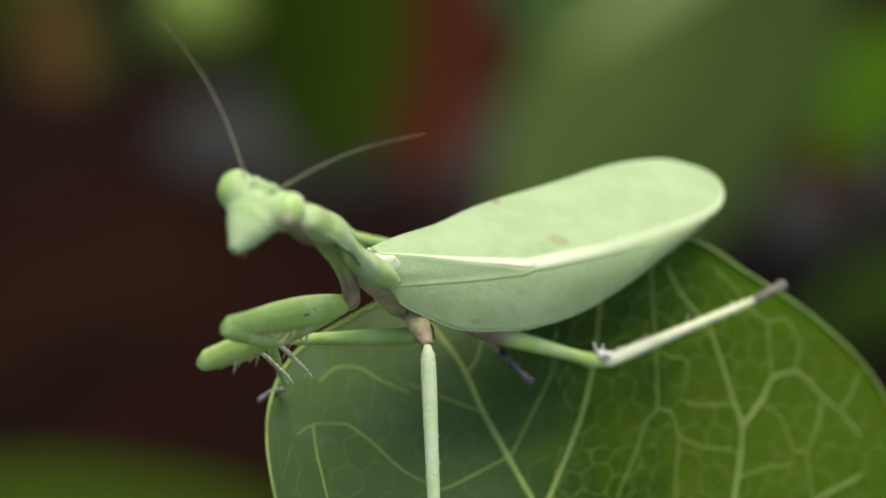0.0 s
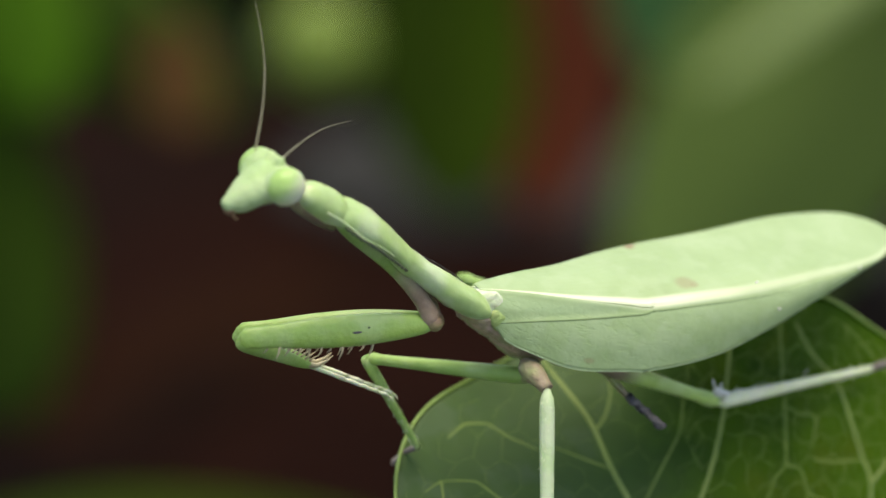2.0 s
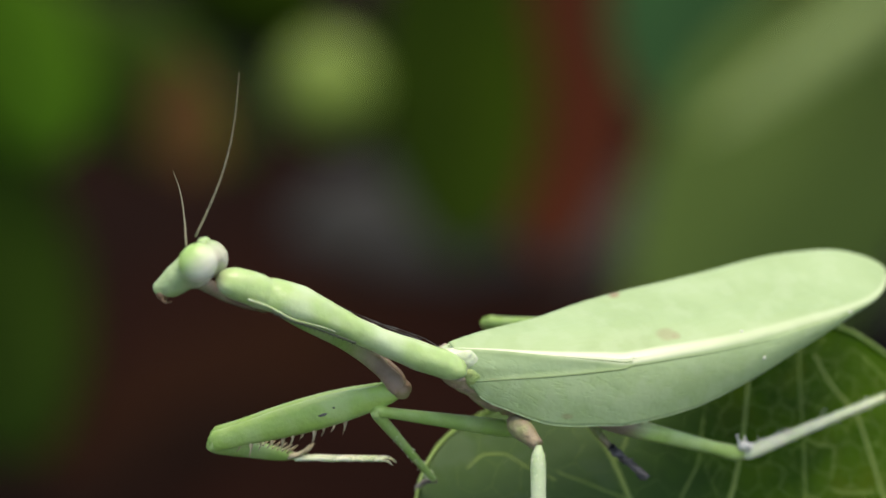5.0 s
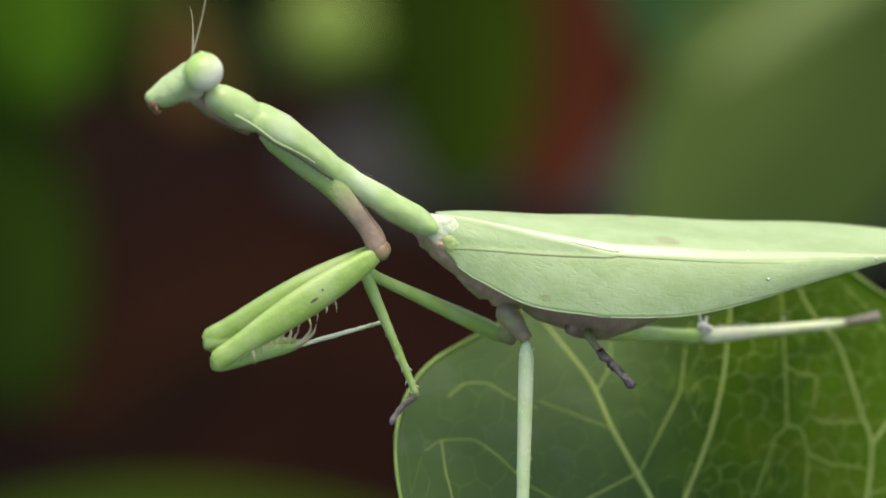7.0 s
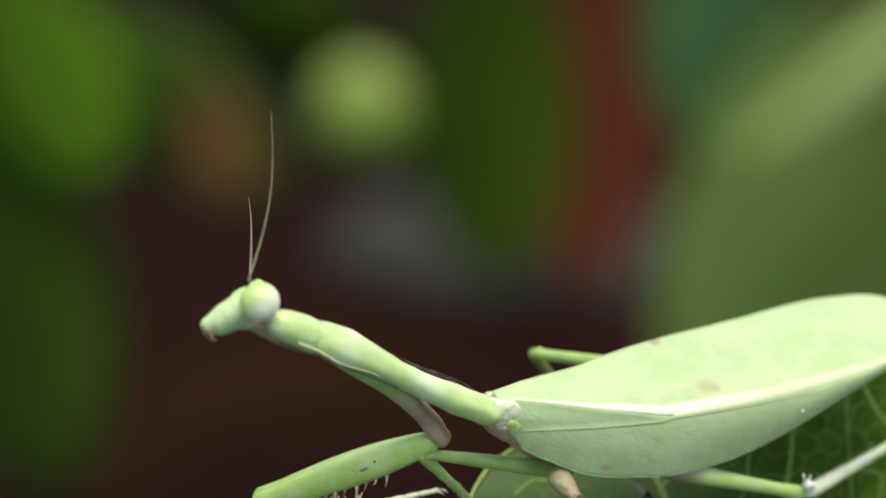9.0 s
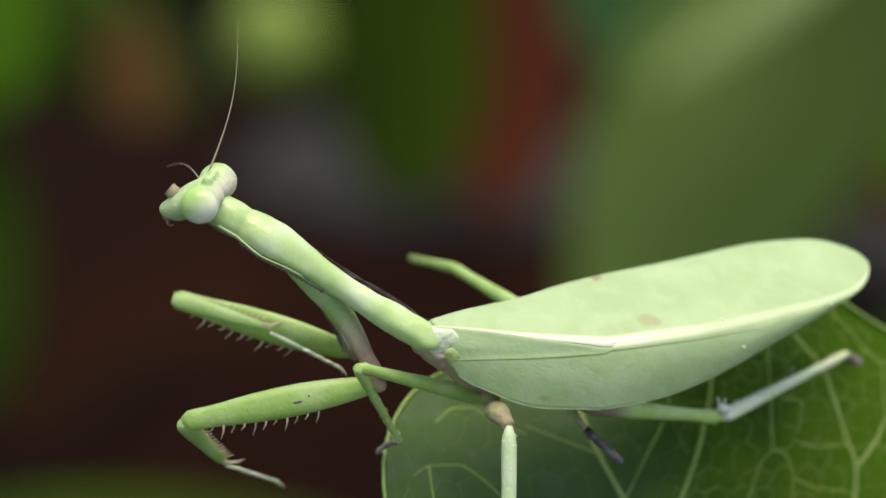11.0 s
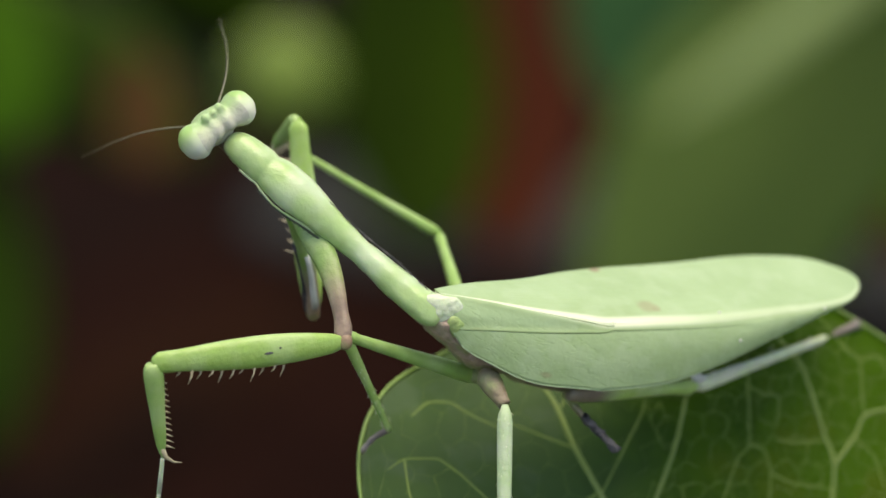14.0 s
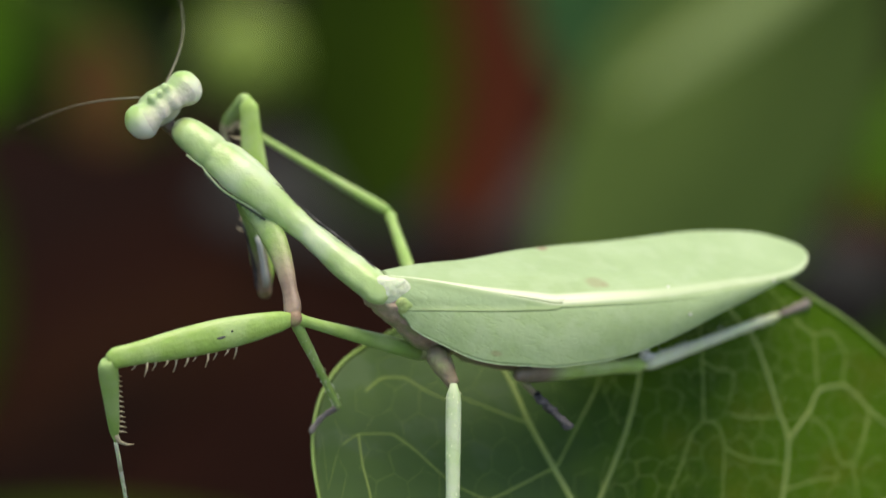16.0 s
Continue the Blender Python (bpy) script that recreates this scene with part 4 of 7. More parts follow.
thread(bm, [(-4, -8, 28), (-2, -8, 42)], 2.5, 1.5, 5)
part("fluff", bm, FLUFF, lh_tibia, "grey cobweb fluff")
rng = random.Random(4)
for ob, ln, r in ((lm_femur, 385, 13), (lh_tibia, 372, 11), (rm_tibia, 242, 8)):
    bm = bmesh.new()
    for k in range(60):
        x, a = rng.uniform(8, ln - 8), rng.uniform(0, 6.28)
        p = Vector((x, r * 0.8 * math.cos(a), r * 0.9 * math.sin(a)))
        thread(bm, [p, p + Vector((5, 3.2 * math.cos(a), 3.6 * math.sin(a)))], 0.8, 0.3, 4)
    part("bristles", bm, PALE, ob)


def motions():
    walk(mantis, [
        (0, pose(-0.001382, 0.336093, 0.901892, 7.56, 15.10, 36.04)),
        (0.5, pose(-0.003114, 0.337422, 0.903020, 4.79, 11.50, 28.40)),
        (1, pose(-0.004332, 0.337988, 0.903466, -0.77, 10.48, 23.16)),
        (1.5, pose(-0.004117, 0.337955, 0.903470, 0.15, 11.19, 23.90)),
        (2, pose(-0.003867, 0.337814, 0.903202, 0.59, 11.48, 24.49)),
        (2.5, pose(-0.003987, 0.338483, 0.903624, 2.13, 11.70, 21.37)),
        (3, pose(-0.004185, 0.340286, 0.904545, -9.63, 9.87, 12.85)),
        (3.2, pose(-0.004448, 0.340676, 0.905166, -9.74, 9.79, 12.15)),
        (3.7, pose(-0.005462, 0.339576, 0.903937, -6.05, 9.23, 14.73)),
        (4.25, pose(-0.006564, 0.338351, 0.902579, -2.08, 8.64, 17.54)),
        (4.8, pose(-0.007651, 0.337111, 0.901213, 1.81, 8.05, 20.33)),
        (5.3, pose(-0.008624, 0.335974, 0.899966, 5.26, 7.54, 22.85)),
        (5.5, pose(-0.009091, 0.335668, 0.899478, 4.89, 6.76, 21.01)),
        (6, pose(-0.008421, 0.336491, 0.900552, 2.77, 8.10, 18.01)),
        (6.5, pose(-0.007581, 0.338967, 0.903332, -9.06, 7.94, 6.40)),
        (7, pose(-0.007288, 0.340302, 0.904975, -16.60, 7.69, 0.96)),
        (7.5, pose(-0.007747, 0.340748, 0.905538, -16.03, 7.98, 0.54)),
        (8, pose(-0.007750, 0.339876, 0.904190, -12.28, 7.40, 2.99)),
        (8.5, pose(-0.008025, 0.337919, 0.902320, 2.41, 8.96, 12.61)),
        (9, pose(-0.008308, 0.335300, 0.899175, 8.68, 9.05, 23.12)),
        (9.5, pose(-0.008670, 0.333571, 0.897479, 11.43, 6.95, 25.06)),
        (10, pose(-0.009081, 0.334595, 0.897988, 8.35, 5.27, 21.08)),
        (10.2, pose(-0.008946, 0.334615, 0.898112, 7.25, 5.80, 20.33)),
        (10.55, pose(-0.008010, 0.334873, 0.898572, 6.21, 7.41, 20.39)),
        (10.9, pose(-0.007076, 0.335123, 0.899033, 5.18, 9.03, 20.49)),
        (11.25, pose(-0.006143, 0.335367, 0.899495, 4.16, 10.65, 20.61)),
        (11.6, pose(-0.005211, 0.335602, 0.899959, 3.15, 12.26, 20.76)),
        (11.95, pose(-0.004282, 0.335831, 0.900424, 2.15, 13.88, 20.94)),
        (12.3, pose(-0.003353, 0.336052, 0.900891, 1.16, 15.48, 21.14)),
        (12.5, pose(-0.003246, 0.336319, 0.901368, 2.68, 15.76, 21.10)),
        (13, pose(-0.003604, 0.336204, 0.901155, 1.50, 15.44, 20.20)),
        (13.5, pose(-0.004173, 0.336746, 0.901131, -1.02, 15.02, 19.79)),
        (14, pose(-0.004006, 0.336507, 0.900850, -1.60, 14.96, 21.27)),
        (14.5, pose(-0.004414, 0.336128, 0.900281, -3.69, 13.74, 21.91)),
        (15, pose(-0.004374, 0.336076, 0.900288, -3.69, 13.71, 21.92)),
        (15.5, pose(-0.004661, 0.336111, 0.900303, -3.55, 13.66, 21.88)),
        (16, pose(-0.004655, 0.336346, 0.900164, -3.09, 13.65, 21.59))])
    walk(pronotum, [
        (0, pose(0.00202, -0.00336, -0.00156, 6.51, -30.04, -158.39)),
        (0.5, pose(0.00190, -0.00301, -0.00102, 10.33, -33.13, -170.89)),
        (1, pose(0.00201, -0.00314, -0.00149, 6.82, -32.34, -174.44)),
        (1.5, pose(0.00184, -0.00311, -0.00144, 7.25, -31.41, -176.49)),
        (2, pose(0.00172, -0.00310, -0.00138, 7.44, -31.21, -177.49)),
        (2.5, pose(0.00197, -0.00352, -0.00131, 10.08, -30.55, 179.75)),
        (3, pose(0.00174, -0.00360, -0.00118, 4.00, -27.08, 175.13)),
        (3.2, pose(0.00176, -0.00358, -0.00119, 4.06, -26.21, 177.09)),
        (3.7, pose(0.00177, -0.00350, -0.00118, 5.15, -24.89, 175.62)),
        (4.25, pose(0.00178, -0.00340, -0.00119, 6.31, -23.15, 173.68)),
        (4.8, pose(0.00180, -0.00331, -0.00121, 7.44, -21.06, 171.55)),
        (5.3, pose(0.00182, -0.00324, -0.00124, 8.44, -18.85, 169.55)),
        (5.5, pose(0.00185, -0.00322, -0.00124, 8.55, -18.83, 171.65)),
        (6, pose(0.00170, -0.00330, -0.00156, 10.04, -18.59, 169.87)),
        (6.5, pose(0.00126, -0.00282, -0.00119, 4.16, -22.47, 176.93)),
        (7, pose(0.00110, -0.00268, -0.00096, -0.07, -25.72, -165.11)),
        (7.5, pose(0.00111, -0.00278, -0.00093, 1.13, -28.91, -159.86)),
        (8, pose(0.00091, -0.00281, -0.00100, 3.32, -28.98, -172.83)),
        (8.5, pose(0.00110, -0.00284, -0.00106, 10.86, -22.20, 168.79)),
        (9, pose(0.00125, -0.00257, -0.00101, 8.47, -22.47, 172.78)),
        (9.5, pose(0.00172, -0.00254, -0.00133, 10.24, -24.17, 175.49)),
        (10, pose(0.00189, -0.00267, -0.00053, 11.24, -26.85, 175.56)),
        (10.2, pose(0.00180, -0.00266, -0.00064, 11.37, -27.37, 174.59)),
        (10.55, pose(0.00163, -0.00263, -0.00084, 6.60, -23.41, 163.38)),
        (10.9, pose(0.00147, -0.00260, -0.00105, 0.56, -19.52, 152.45)),
        (11.25, pose(0.00132, -0.00256, -0.00127, -5.85, -16.48, 143.03)),
        (11.6, pose(0.00119, -0.00250, -0.00150, -12.15, -15.02, 136.13)),
        (11.95, pose(0.00108, -0.00244, -0.00172, -18.46, -15.77, 132.76)),
        (12.3, pose(0.00097, -0.00236, -0.00196, -26.70, -22.31, 140.21)),
        (12.5, pose(0.00091, -0.00234, -0.00216, -26.42, -21.26, 140.14)),
        (13, pose(0.00134, -0.00262, -0.00231, -26.49, -21.35, 140.84)),
        (13.5, pose(0.00159, -0.00307, -0.00214, -28.50, -23.04, 142.77)),
        (14, pose(0.00132, -0.00286, -0.00195, -27.88, -21.71, 138.46)),
        (14.5, pose(0.00141, -0.00256, -0.00154, -28.03, -21.87, 134.51)),
        (15, pose(0.00137, -0.00254, -0.00152, -27.27, -21.32, 133.94)),
        (15.5, pose(0.00145, -0.00263, -0.00162, -27.08, -20.69, 133.36)),
        (16, pose(0.00125, -0.00285, -0.00162, -26.89, -19.97, 133.48))])
    walk(head, [
        (0, pose(-0.021480, -0.009150, 0.010830, 39.56, 4.72, 117.61)),
        (0.5, pose(-0.021790, -0.004690, 0.013270, 57.44, 7.11, 97.66)),
        (1, pose(-0.022400, -0.003840, 0.012640, 58.22, 1.97, 104.10)),
        (1.5, pose(-0.022850, -0.003060, 0.012210, 57.99, 3.14, 103.47)),
        (2, pose(-0.023050, -0.002590, 0.012200, 56.07, 6.88, 95.40)),
        (2.5, pose(-0.022330, -0.001960, 0.012830, 52.28, 21.15, 79.91)),
        (3, pose(-0.023720, -0.000860, 0.011660, 55.67, 10.71, 86.04)),
        (3.2, pose(-0.023870, -0.001670, 0.011290, 53.98, 9.65, 83.73)),
        (3.7, pose(-0.023870, -0.000850, 0.010730, 50.07, 10.69, 73.35)),
        (4.25, pose(-0.023900, 0.000180, 0.009960, 46.19, 16.84, 67.11)),
        (4.8, pose(-0.023920, 0.001290, 0.009010, 42.04, 23.14, 59.81)),
        (5.3, pose(-0.023930, 0.002320, 0.007990, 38.54, 29.39, 53.24)),
        (5.5, pose(-0.023960, 0.001350, 0.007990, 37.64, 29.07, 51.61)),
        (6, pose(-0.024030, 0.001820, 0.007490, 61.74, 34.02, 82.56)),
        (6.5, pose(-0.024550, -0.001300, 0.009520, 60.02, 25.81, 95.36)),
        (7, pose(-0.022900, -0.008590, 0.011270, 56.22, 20.70, 101.01)),
        (7.5, pose(-0.021660, -0.010520, 0.012300, 56.11, 20.45, 101.11)),
        (8, pose(-0.023230, -0.005570, 0.012190, 58.40, 23.13, 99.85)),
        (8.5, pose(-0.024550, 0.002410, 0.009300, 59.57, 36.48, 90.78)),
        (9, pose(-0.024290, 0.001710, 0.009580, 58.37, 40.81, 79.71)),
        (9.5, pose(-0.023730, 0.000740, 0.009830, 62.65, 41.13, 83.61)),
        (10, pose(-0.022800, 0.000650, 0.012360, 62.68, 32.78, 84.47)),
        (10.2, pose(-0.022540, 0.000820, 0.012360, 57.94, 27.93, 77.41)),
        (10.55, pose(-0.021300, 0.004470, 0.010110, 51.39, 18.19, 66.54)),
        (10.9, pose(-0.019850, 0.008470, 0.007960, 46.97, 6.16, 55.99)),
        (11.25, pose(-0.018440, 0.012200, 0.006370, 45.01, -6.40, 46.28)),
        (11.6, pose(-0.017350, 0.015030, 0.005620, 45.45, -18.65, 36.53)),
        (11.95, pose(-0.016860, 0.016470, 0.005850, 47.76, -28.71, 27.48)),
        (12.3, pose(-0.018350, 0.013690, 0.008290, 51.66, -36.79, 18.47)),
        (12.5, pose(-0.018530, 0.013850, 0.007630, 50.38, -37.12, 19.28)),
        (13, pose(-0.018670, 0.013350, 0.007160, 51.06, -36.90, 19.28)),
        (13.5, pose(-0.018580, 0.012130, 0.008350, 54.57, -37.33, 18.07)),
        (14, pose(-0.017880, 0.014010, 0.008370, 55.48, -37.07, 16.51)),
        (14.5, pose(-0.016680, 0.015650, 0.009330, 58.75, -36.69, 13.75)),
        (15, pose(-0.016640, 0.015940, 0.009150, 58.16, -36.25, 14.08)),
        (15.5, pose(-0.016480, 0.016130, 0.008810, 57.87, -36.27, 13.92)),
        (16, pose(-0.016800, 0.015950, 0.008530, 57.51, -36.30, 14.50))])
    walk(antenna_r, [
        (0, pose(-0.02236, -0.00756, 0.01297, 34.81, -37.35, 111.93)),
        (0.5, pose(-0.02206, -0.00354, 0.01577, 66.79, -8.59, 73.65)),
        (1, pose(-0.02303, -0.00277, 0.01527, 55.94, -41.79, 101.70)),
        (1.5, pose(-0.02349, -0.00191, 0.01485, 58.84, -36.30, 97.17)),
        (2, pose(-0.02379, -0.00150, 0.01459, 70.72, -38.60, 76.58)),
        (2.5, pose(-0.02297, -0.00107, 0.01493, 70.93, -42.45, 78.82)),
        (3, pose(-0.02383, -0.00055, 0.01413, 76.01, -56.50, 83.96)),
        (3.2, pose(-0.02398, -0.00137, 0.01377, 77.72, -56.64, 82.57)),
        (3.7, pose(-0.02393, -0.00039, 0.01318, 82.50, -53.28, 74.57)),
        (4.25, pose(-0.02389, 0.00079, 0.01238, 86.39, -50.17, 66.97)),
        (4.8, pose(-0.02386, 0.00204, 0.01140, 89.54, -47.96, 60.07)),
        (5.3, pose(-0.02381, 0.00320, 0.01033, 92.44, -47.18, 54.03)),
        (5.5, pose(-0.02383, 0.00226, 0.01031, 95.78, -47.70, 52.71)),
        (6, pose(-0.02401, 0.00233, 0.00933, 85.56, -54.12, 70.94)),
        (6.5, pose(-0.02452, -0.00104, 0.01162, 82.81, -55.10, 84.02)),
        (7, pose(-0.02287, -0.00873, 0.01287, 79.64, -60.20, 92.16)),
        (7.5, pose(-0.02163, -0.01066, 0.01390, 82.17, -62.61, 89.82)),
        (8, pose(-0.02313, -0.00546, 0.01441, 89.06, -65.76, 82.76)),
        (8.5, pose(-0.02447, 0.00326, 0.01178, 81.48, -43.57, 76.74)),
        (9, pose(-0.02403, 0.00250, 0.01174, 79.38, -45.48, 70.19)),
        (9.5, pose(-0.02331, 0.00160, 0.01193, 77.40, -34.94, 68.61)),
        (10, pose(-0.02192, 0.00131, 0.01456, 82.43, -33.04, 65.30)),
        (10.2, pose(-0.02173, 0.00144, 0.01451, 81.66, -33.41, 65.86)),
        (10.55, pose(-0.02046, 0.00532, 0.01196, 80.32, -34.38, 66.28)),
        (10.9, pose(-0.01896, 0.00960, 0.00954, 78.99, -35.44, 66.65)),
        (11.25, pose(-0.01748, 0.01358, 0.00767, 77.66, -36.52, 66.98)),
        (11.6, pose(-0.01631, 0.01670, 0.00667, 76.31, -37.60, 67.28)),
        (11.95, pose(-0.01572, 0.01842, 0.00666, 74.94, -38.63, 67.54)),
        (12.3, pose(-0.01709, 0.01594, 0.00886, 73.48, -39.42, 67.75)),
        (12.5, pose(-0.01729, 0.01609, 0.00816, 72.22, -38.73, 68.58)),
        (13, pose(-0.01773, 0.01552, 0.00727, 64.00, -8.67, 80.25)),
        (13.5, pose(-0.01763, 0.01436, 0.00874, 65.66, -10.79, 77.36)),
        (14, pose(-0.01682, 0.01630, 0.00897, 66.89, -11.36, 72.62)),
        (14.5, pose(-0.01555, 0.01797, 0.01019, 69.22, -12.90, 68.45)),
        (15, pose(-0.01543, 0.01826, 0.01008, 69.43, -12.81, 68.04)),
        (15.5, pose(-0.01522, 0.01846, 0.00982, 69.29, -12.72, 67.75)),
        (16, pose(-0.01550, 0.01830, 0.00960, 69.14, -12.44, 67.74))])
    walk(antenna_l, [
        (0, pose(-0.02056, -0.00959, 0.01265, -28.73, -19.18, -1.25)),
        (0.5, pose(-0.02076, -0.00477, 0.01533, -23.43, -10.42, 14.88)),
        (1, pose(-0.02152, -0.00390, 0.01460, -15.16, -7.49, 27.27)),
        (1.5, pose(-0.02199, -0.00309, 0.01417, -18.40, -9.49, 22.18)),
        (2, pose(-0.02213, -0.00283, 0.01387, -9.46, 4.61, 40.85)),
        (2.5, pose(-0.02225, -0.00173, 0.01444, -7.22, 7.37, 51.60)),
        (3, pose(-0.02329, -0.00099, 0.01333, 1.38, 2.47, 65.96)),
        (3.2, pose(-0.02358, -0.00176, 0.01296, 2.03, 1.46, 68.63)),
        (3.7, pose(-0.02388, -0.00074, 0.01238, 3.51, 2.81, 71.04)),
        (4.25, pose(-0.02422, 0.00052, 0.01158, 5.46, 4.01, 73.54)),
        (4.8, pose(-0.02455, 0.00188, 0.01061, 7.76, 4.88, 75.96)),
        (5.3, pose(-0.02482, 0.00316, 0.00953, 10.15, 5.33, 78.14)),
        (5.5, pose(-0.02497, 0.00223, 0.00953, 12.38, 4.27, 81.84)),
        (6, pose(-0.02381, 0.00236, 0.00948, 5.31, 12.28, 74.31)),
        (6.5, pose(-0.02437, -0.00103, 0.01173, 6.87, 0.33, 86.50)),
        (7, pose(-0.02272, -0.00870, 0.01298, 6.17, -6.40, 92.72)),
        (7.5, pose(-0.02150, -0.01062, 0.01411, 5.75, -8.25, 92.99)),
        (8, pose(-0.02294, -0.00541, 0.01462, 7.26, -8.54, 90.92)),
        (8.5, pose(-0.02422, 0.00326, 0.01191, 5.06, 7.86, 80.38)),
        (9, pose(-0.02390, 0.00245, 0.01176, 3.56, 5.88, 70.66)),
        (9.5, pose(-0.02317, 0.00154, 0.01197, 3.79, 13.89, 67.86)),
        (10, pose(-0.02168, 0.00123, 0.01458, -0.46, 24.40, 60.61)),
        (10.2, pose(-0.02168, 0.00133, 0.01441, 2.16, 25.14, 65.65)),
        (10.55, pose(-0.02072, 0.00518, 0.01161, 5.10, 26.33, 72.57)),
        (10.9, pose(-0.01952, 0.00942, 0.00890, 7.69, 27.36, 79.64)),
        (11.25, pose(-0.01833, 0.01339, 0.00674, 9.97, 28.28, 86.91)),
        (11.6, pose(-0.01744, 0.01650, 0.00539, 11.97, 29.13, 94.42)),
        (11.95, pose(-0.01711, 0.01824, 0.00505, 13.72, 29.88, 102.25)),
        (12.3, pose(-0.01870, 0.01579, 0.00690, 15.20, 30.53, 110.43)),
        (12.5, pose(-0.01888, 0.01592, 0.00620, 14.94, 32.02, 110.50)),
        (13, pose(-0.01891, 0.01486, 0.00484, 13.89, 35.46, 107.17)),
        (13.5, pose(-0.01894, 0.01399, 0.00653, 15.38, 34.42, 113.14)),
        (14, pose(-0.01829, 0.01616, 0.00702, 17.62, 34.69, 118.26)),
        (14.5, pose(-0.01720, 0.01809, 0.00853, 19.31, 32.98, 124.55)),
        (15, pose(-0.01716, 0.01843, 0.00844, 19.92, 32.35, 125.05)),
        (15.5, pose(-0.01702, 0.01869, 0.00817, 20.03, 31.87, 125.20)),
        (16, pose(-0.01738, 0.01855, 0.00796, 20.13, 31.72, 125.94))])
    walk(coxa_l, [
        (0, pose(-0.01367, -0.00904, 0.00756, -14.99, 44.60, 19.05)),
        (0.5, pose(-0.01428, -0.00416, 0.00885, -29.98, 46.78, -10.21)),
        (1, pose(-0.01473, -0.00303, 0.00825, -26.48, 43.17, -10.12)),
        (1.5, pose(-0.01503, -0.00241, 0.00805, -28.05, 42.70, -12.16)),
        (2, pose(-0.01516, -0.00210, 0.00799, -28.46, 42.33, -13.07)),
        (2.5, pose(-0.01570, -0.00161, 0.00800, -33.60, 36.56, -25.61)),
        (3, pose(-0.01508, 0.00010, 0.00682, -25.30, 31.92, -35.40)),
        (3.2, pose(-0.01522, -0.00049, 0.00649, -24.80, 31.21, -34.12)),
        (3.7, pose(-0.01549, -0.00005, 0.00596, -26.29, 34.36, -21.75)),
        (4.25, pose(-0.01563, 0.00044, 0.00516, -28.21, 34.16, -17.89)),
        (4.8, pose(-0.01577, 0.00096, 0.00422, -30.19, 33.24, -16.19)),
        (5.3, pose(-0.01586, 0.00143, 0.00324, -31.99, 32.04, -15.51)),
        (5.5, pose(-0.01597, 0.00072, 0.00315, -31.69, 32.54, -12.21)),
        (6, pose(-0.01552, 0.00134, 0.00274, -31.97, 33.48, -13.11)),
        (6.5, pose(-0.01620, 0.00017, 0.00451, -27.63, 28.50, -28.11)),
        (7, pose(-0.01565, -0.00486, 0.00594, -20.00, 36.87, -12.38)),
        (7.5, pose(-0.01452, -0.00616, 0.00720, -18.31, 43.48, 0.58)),
        (8, pose(-0.01588, -0.00275, 0.00671, -25.44, 35.90, -25.49)),
        (8.5, pose(-0.01627, 0.00228, 0.00413, -36.16, 26.72, -30.95)),
        (9, pose(-0.01591, 0.00097, 0.00457, -36.21, 34.82, -17.26)),
        (9.5, pose(-0.01543, -0.00032, 0.00455, -34.50, 36.78, -8.32)),
        (10, pose(-0.01444, -0.00025, 0.00601, -35.96, 40.37, -10.84)),
        (10.2, pose(-0.01426, 0.00012, 0.00607, -36.24, 42.55, -11.38)),
        (10.55, pose(-0.01308, 0.00352, 0.00416, -42.22, 40.35, -28.12)),
        (10.9, pose(-0.01181, 0.00655, 0.00256, -44.80, 36.24, -45.13)),
        (11.25, pose(-0.01065, 0.00905, 0.00139, -42.72, 31.53, -59.43)),
        (11.6, pose(-0.00982, 0.01096, 0.00082, -38.16, 28.16, -69.75)),
        (11.95, pose(-0.00950, 0.01203, 0.00097, -34.42, 27.63, -76.05)),
        (12.3, pose(-0.01070, 0.01036, 0.00283, -35.39, 32.11, -77.30)),
        (12.5, pose(-0.01083, 0.01044, 0.00231, -34.84, 31.04, -76.93)),
        (13, pose(-0.01065, 0.01044, 0.00240, -44.11, 39.37, -70.33)),
        (13.5, pose(-0.01047, 0.00900, 0.00279, -34.50, 33.95, -75.87)),
        (14, pose(-0.00998, 0.00999, 0.00244, -30.99, 30.50, -79.47)),
        (14.5, pose(-0.00912, 0.01101, 0.00284, -29.06, 29.64, -81.85)),
        (15, pose(-0.00908, 0.01120, 0.00276, -29.56, 29.24, -82.16)),
        (15.5, pose(-0.00889, 0.01130, 0.00255, -29.53, 28.96, -82.32)),
        (16, pose(-0.00916, 0.01112, 0.00241, -29.42, 28.63, -81.90))])
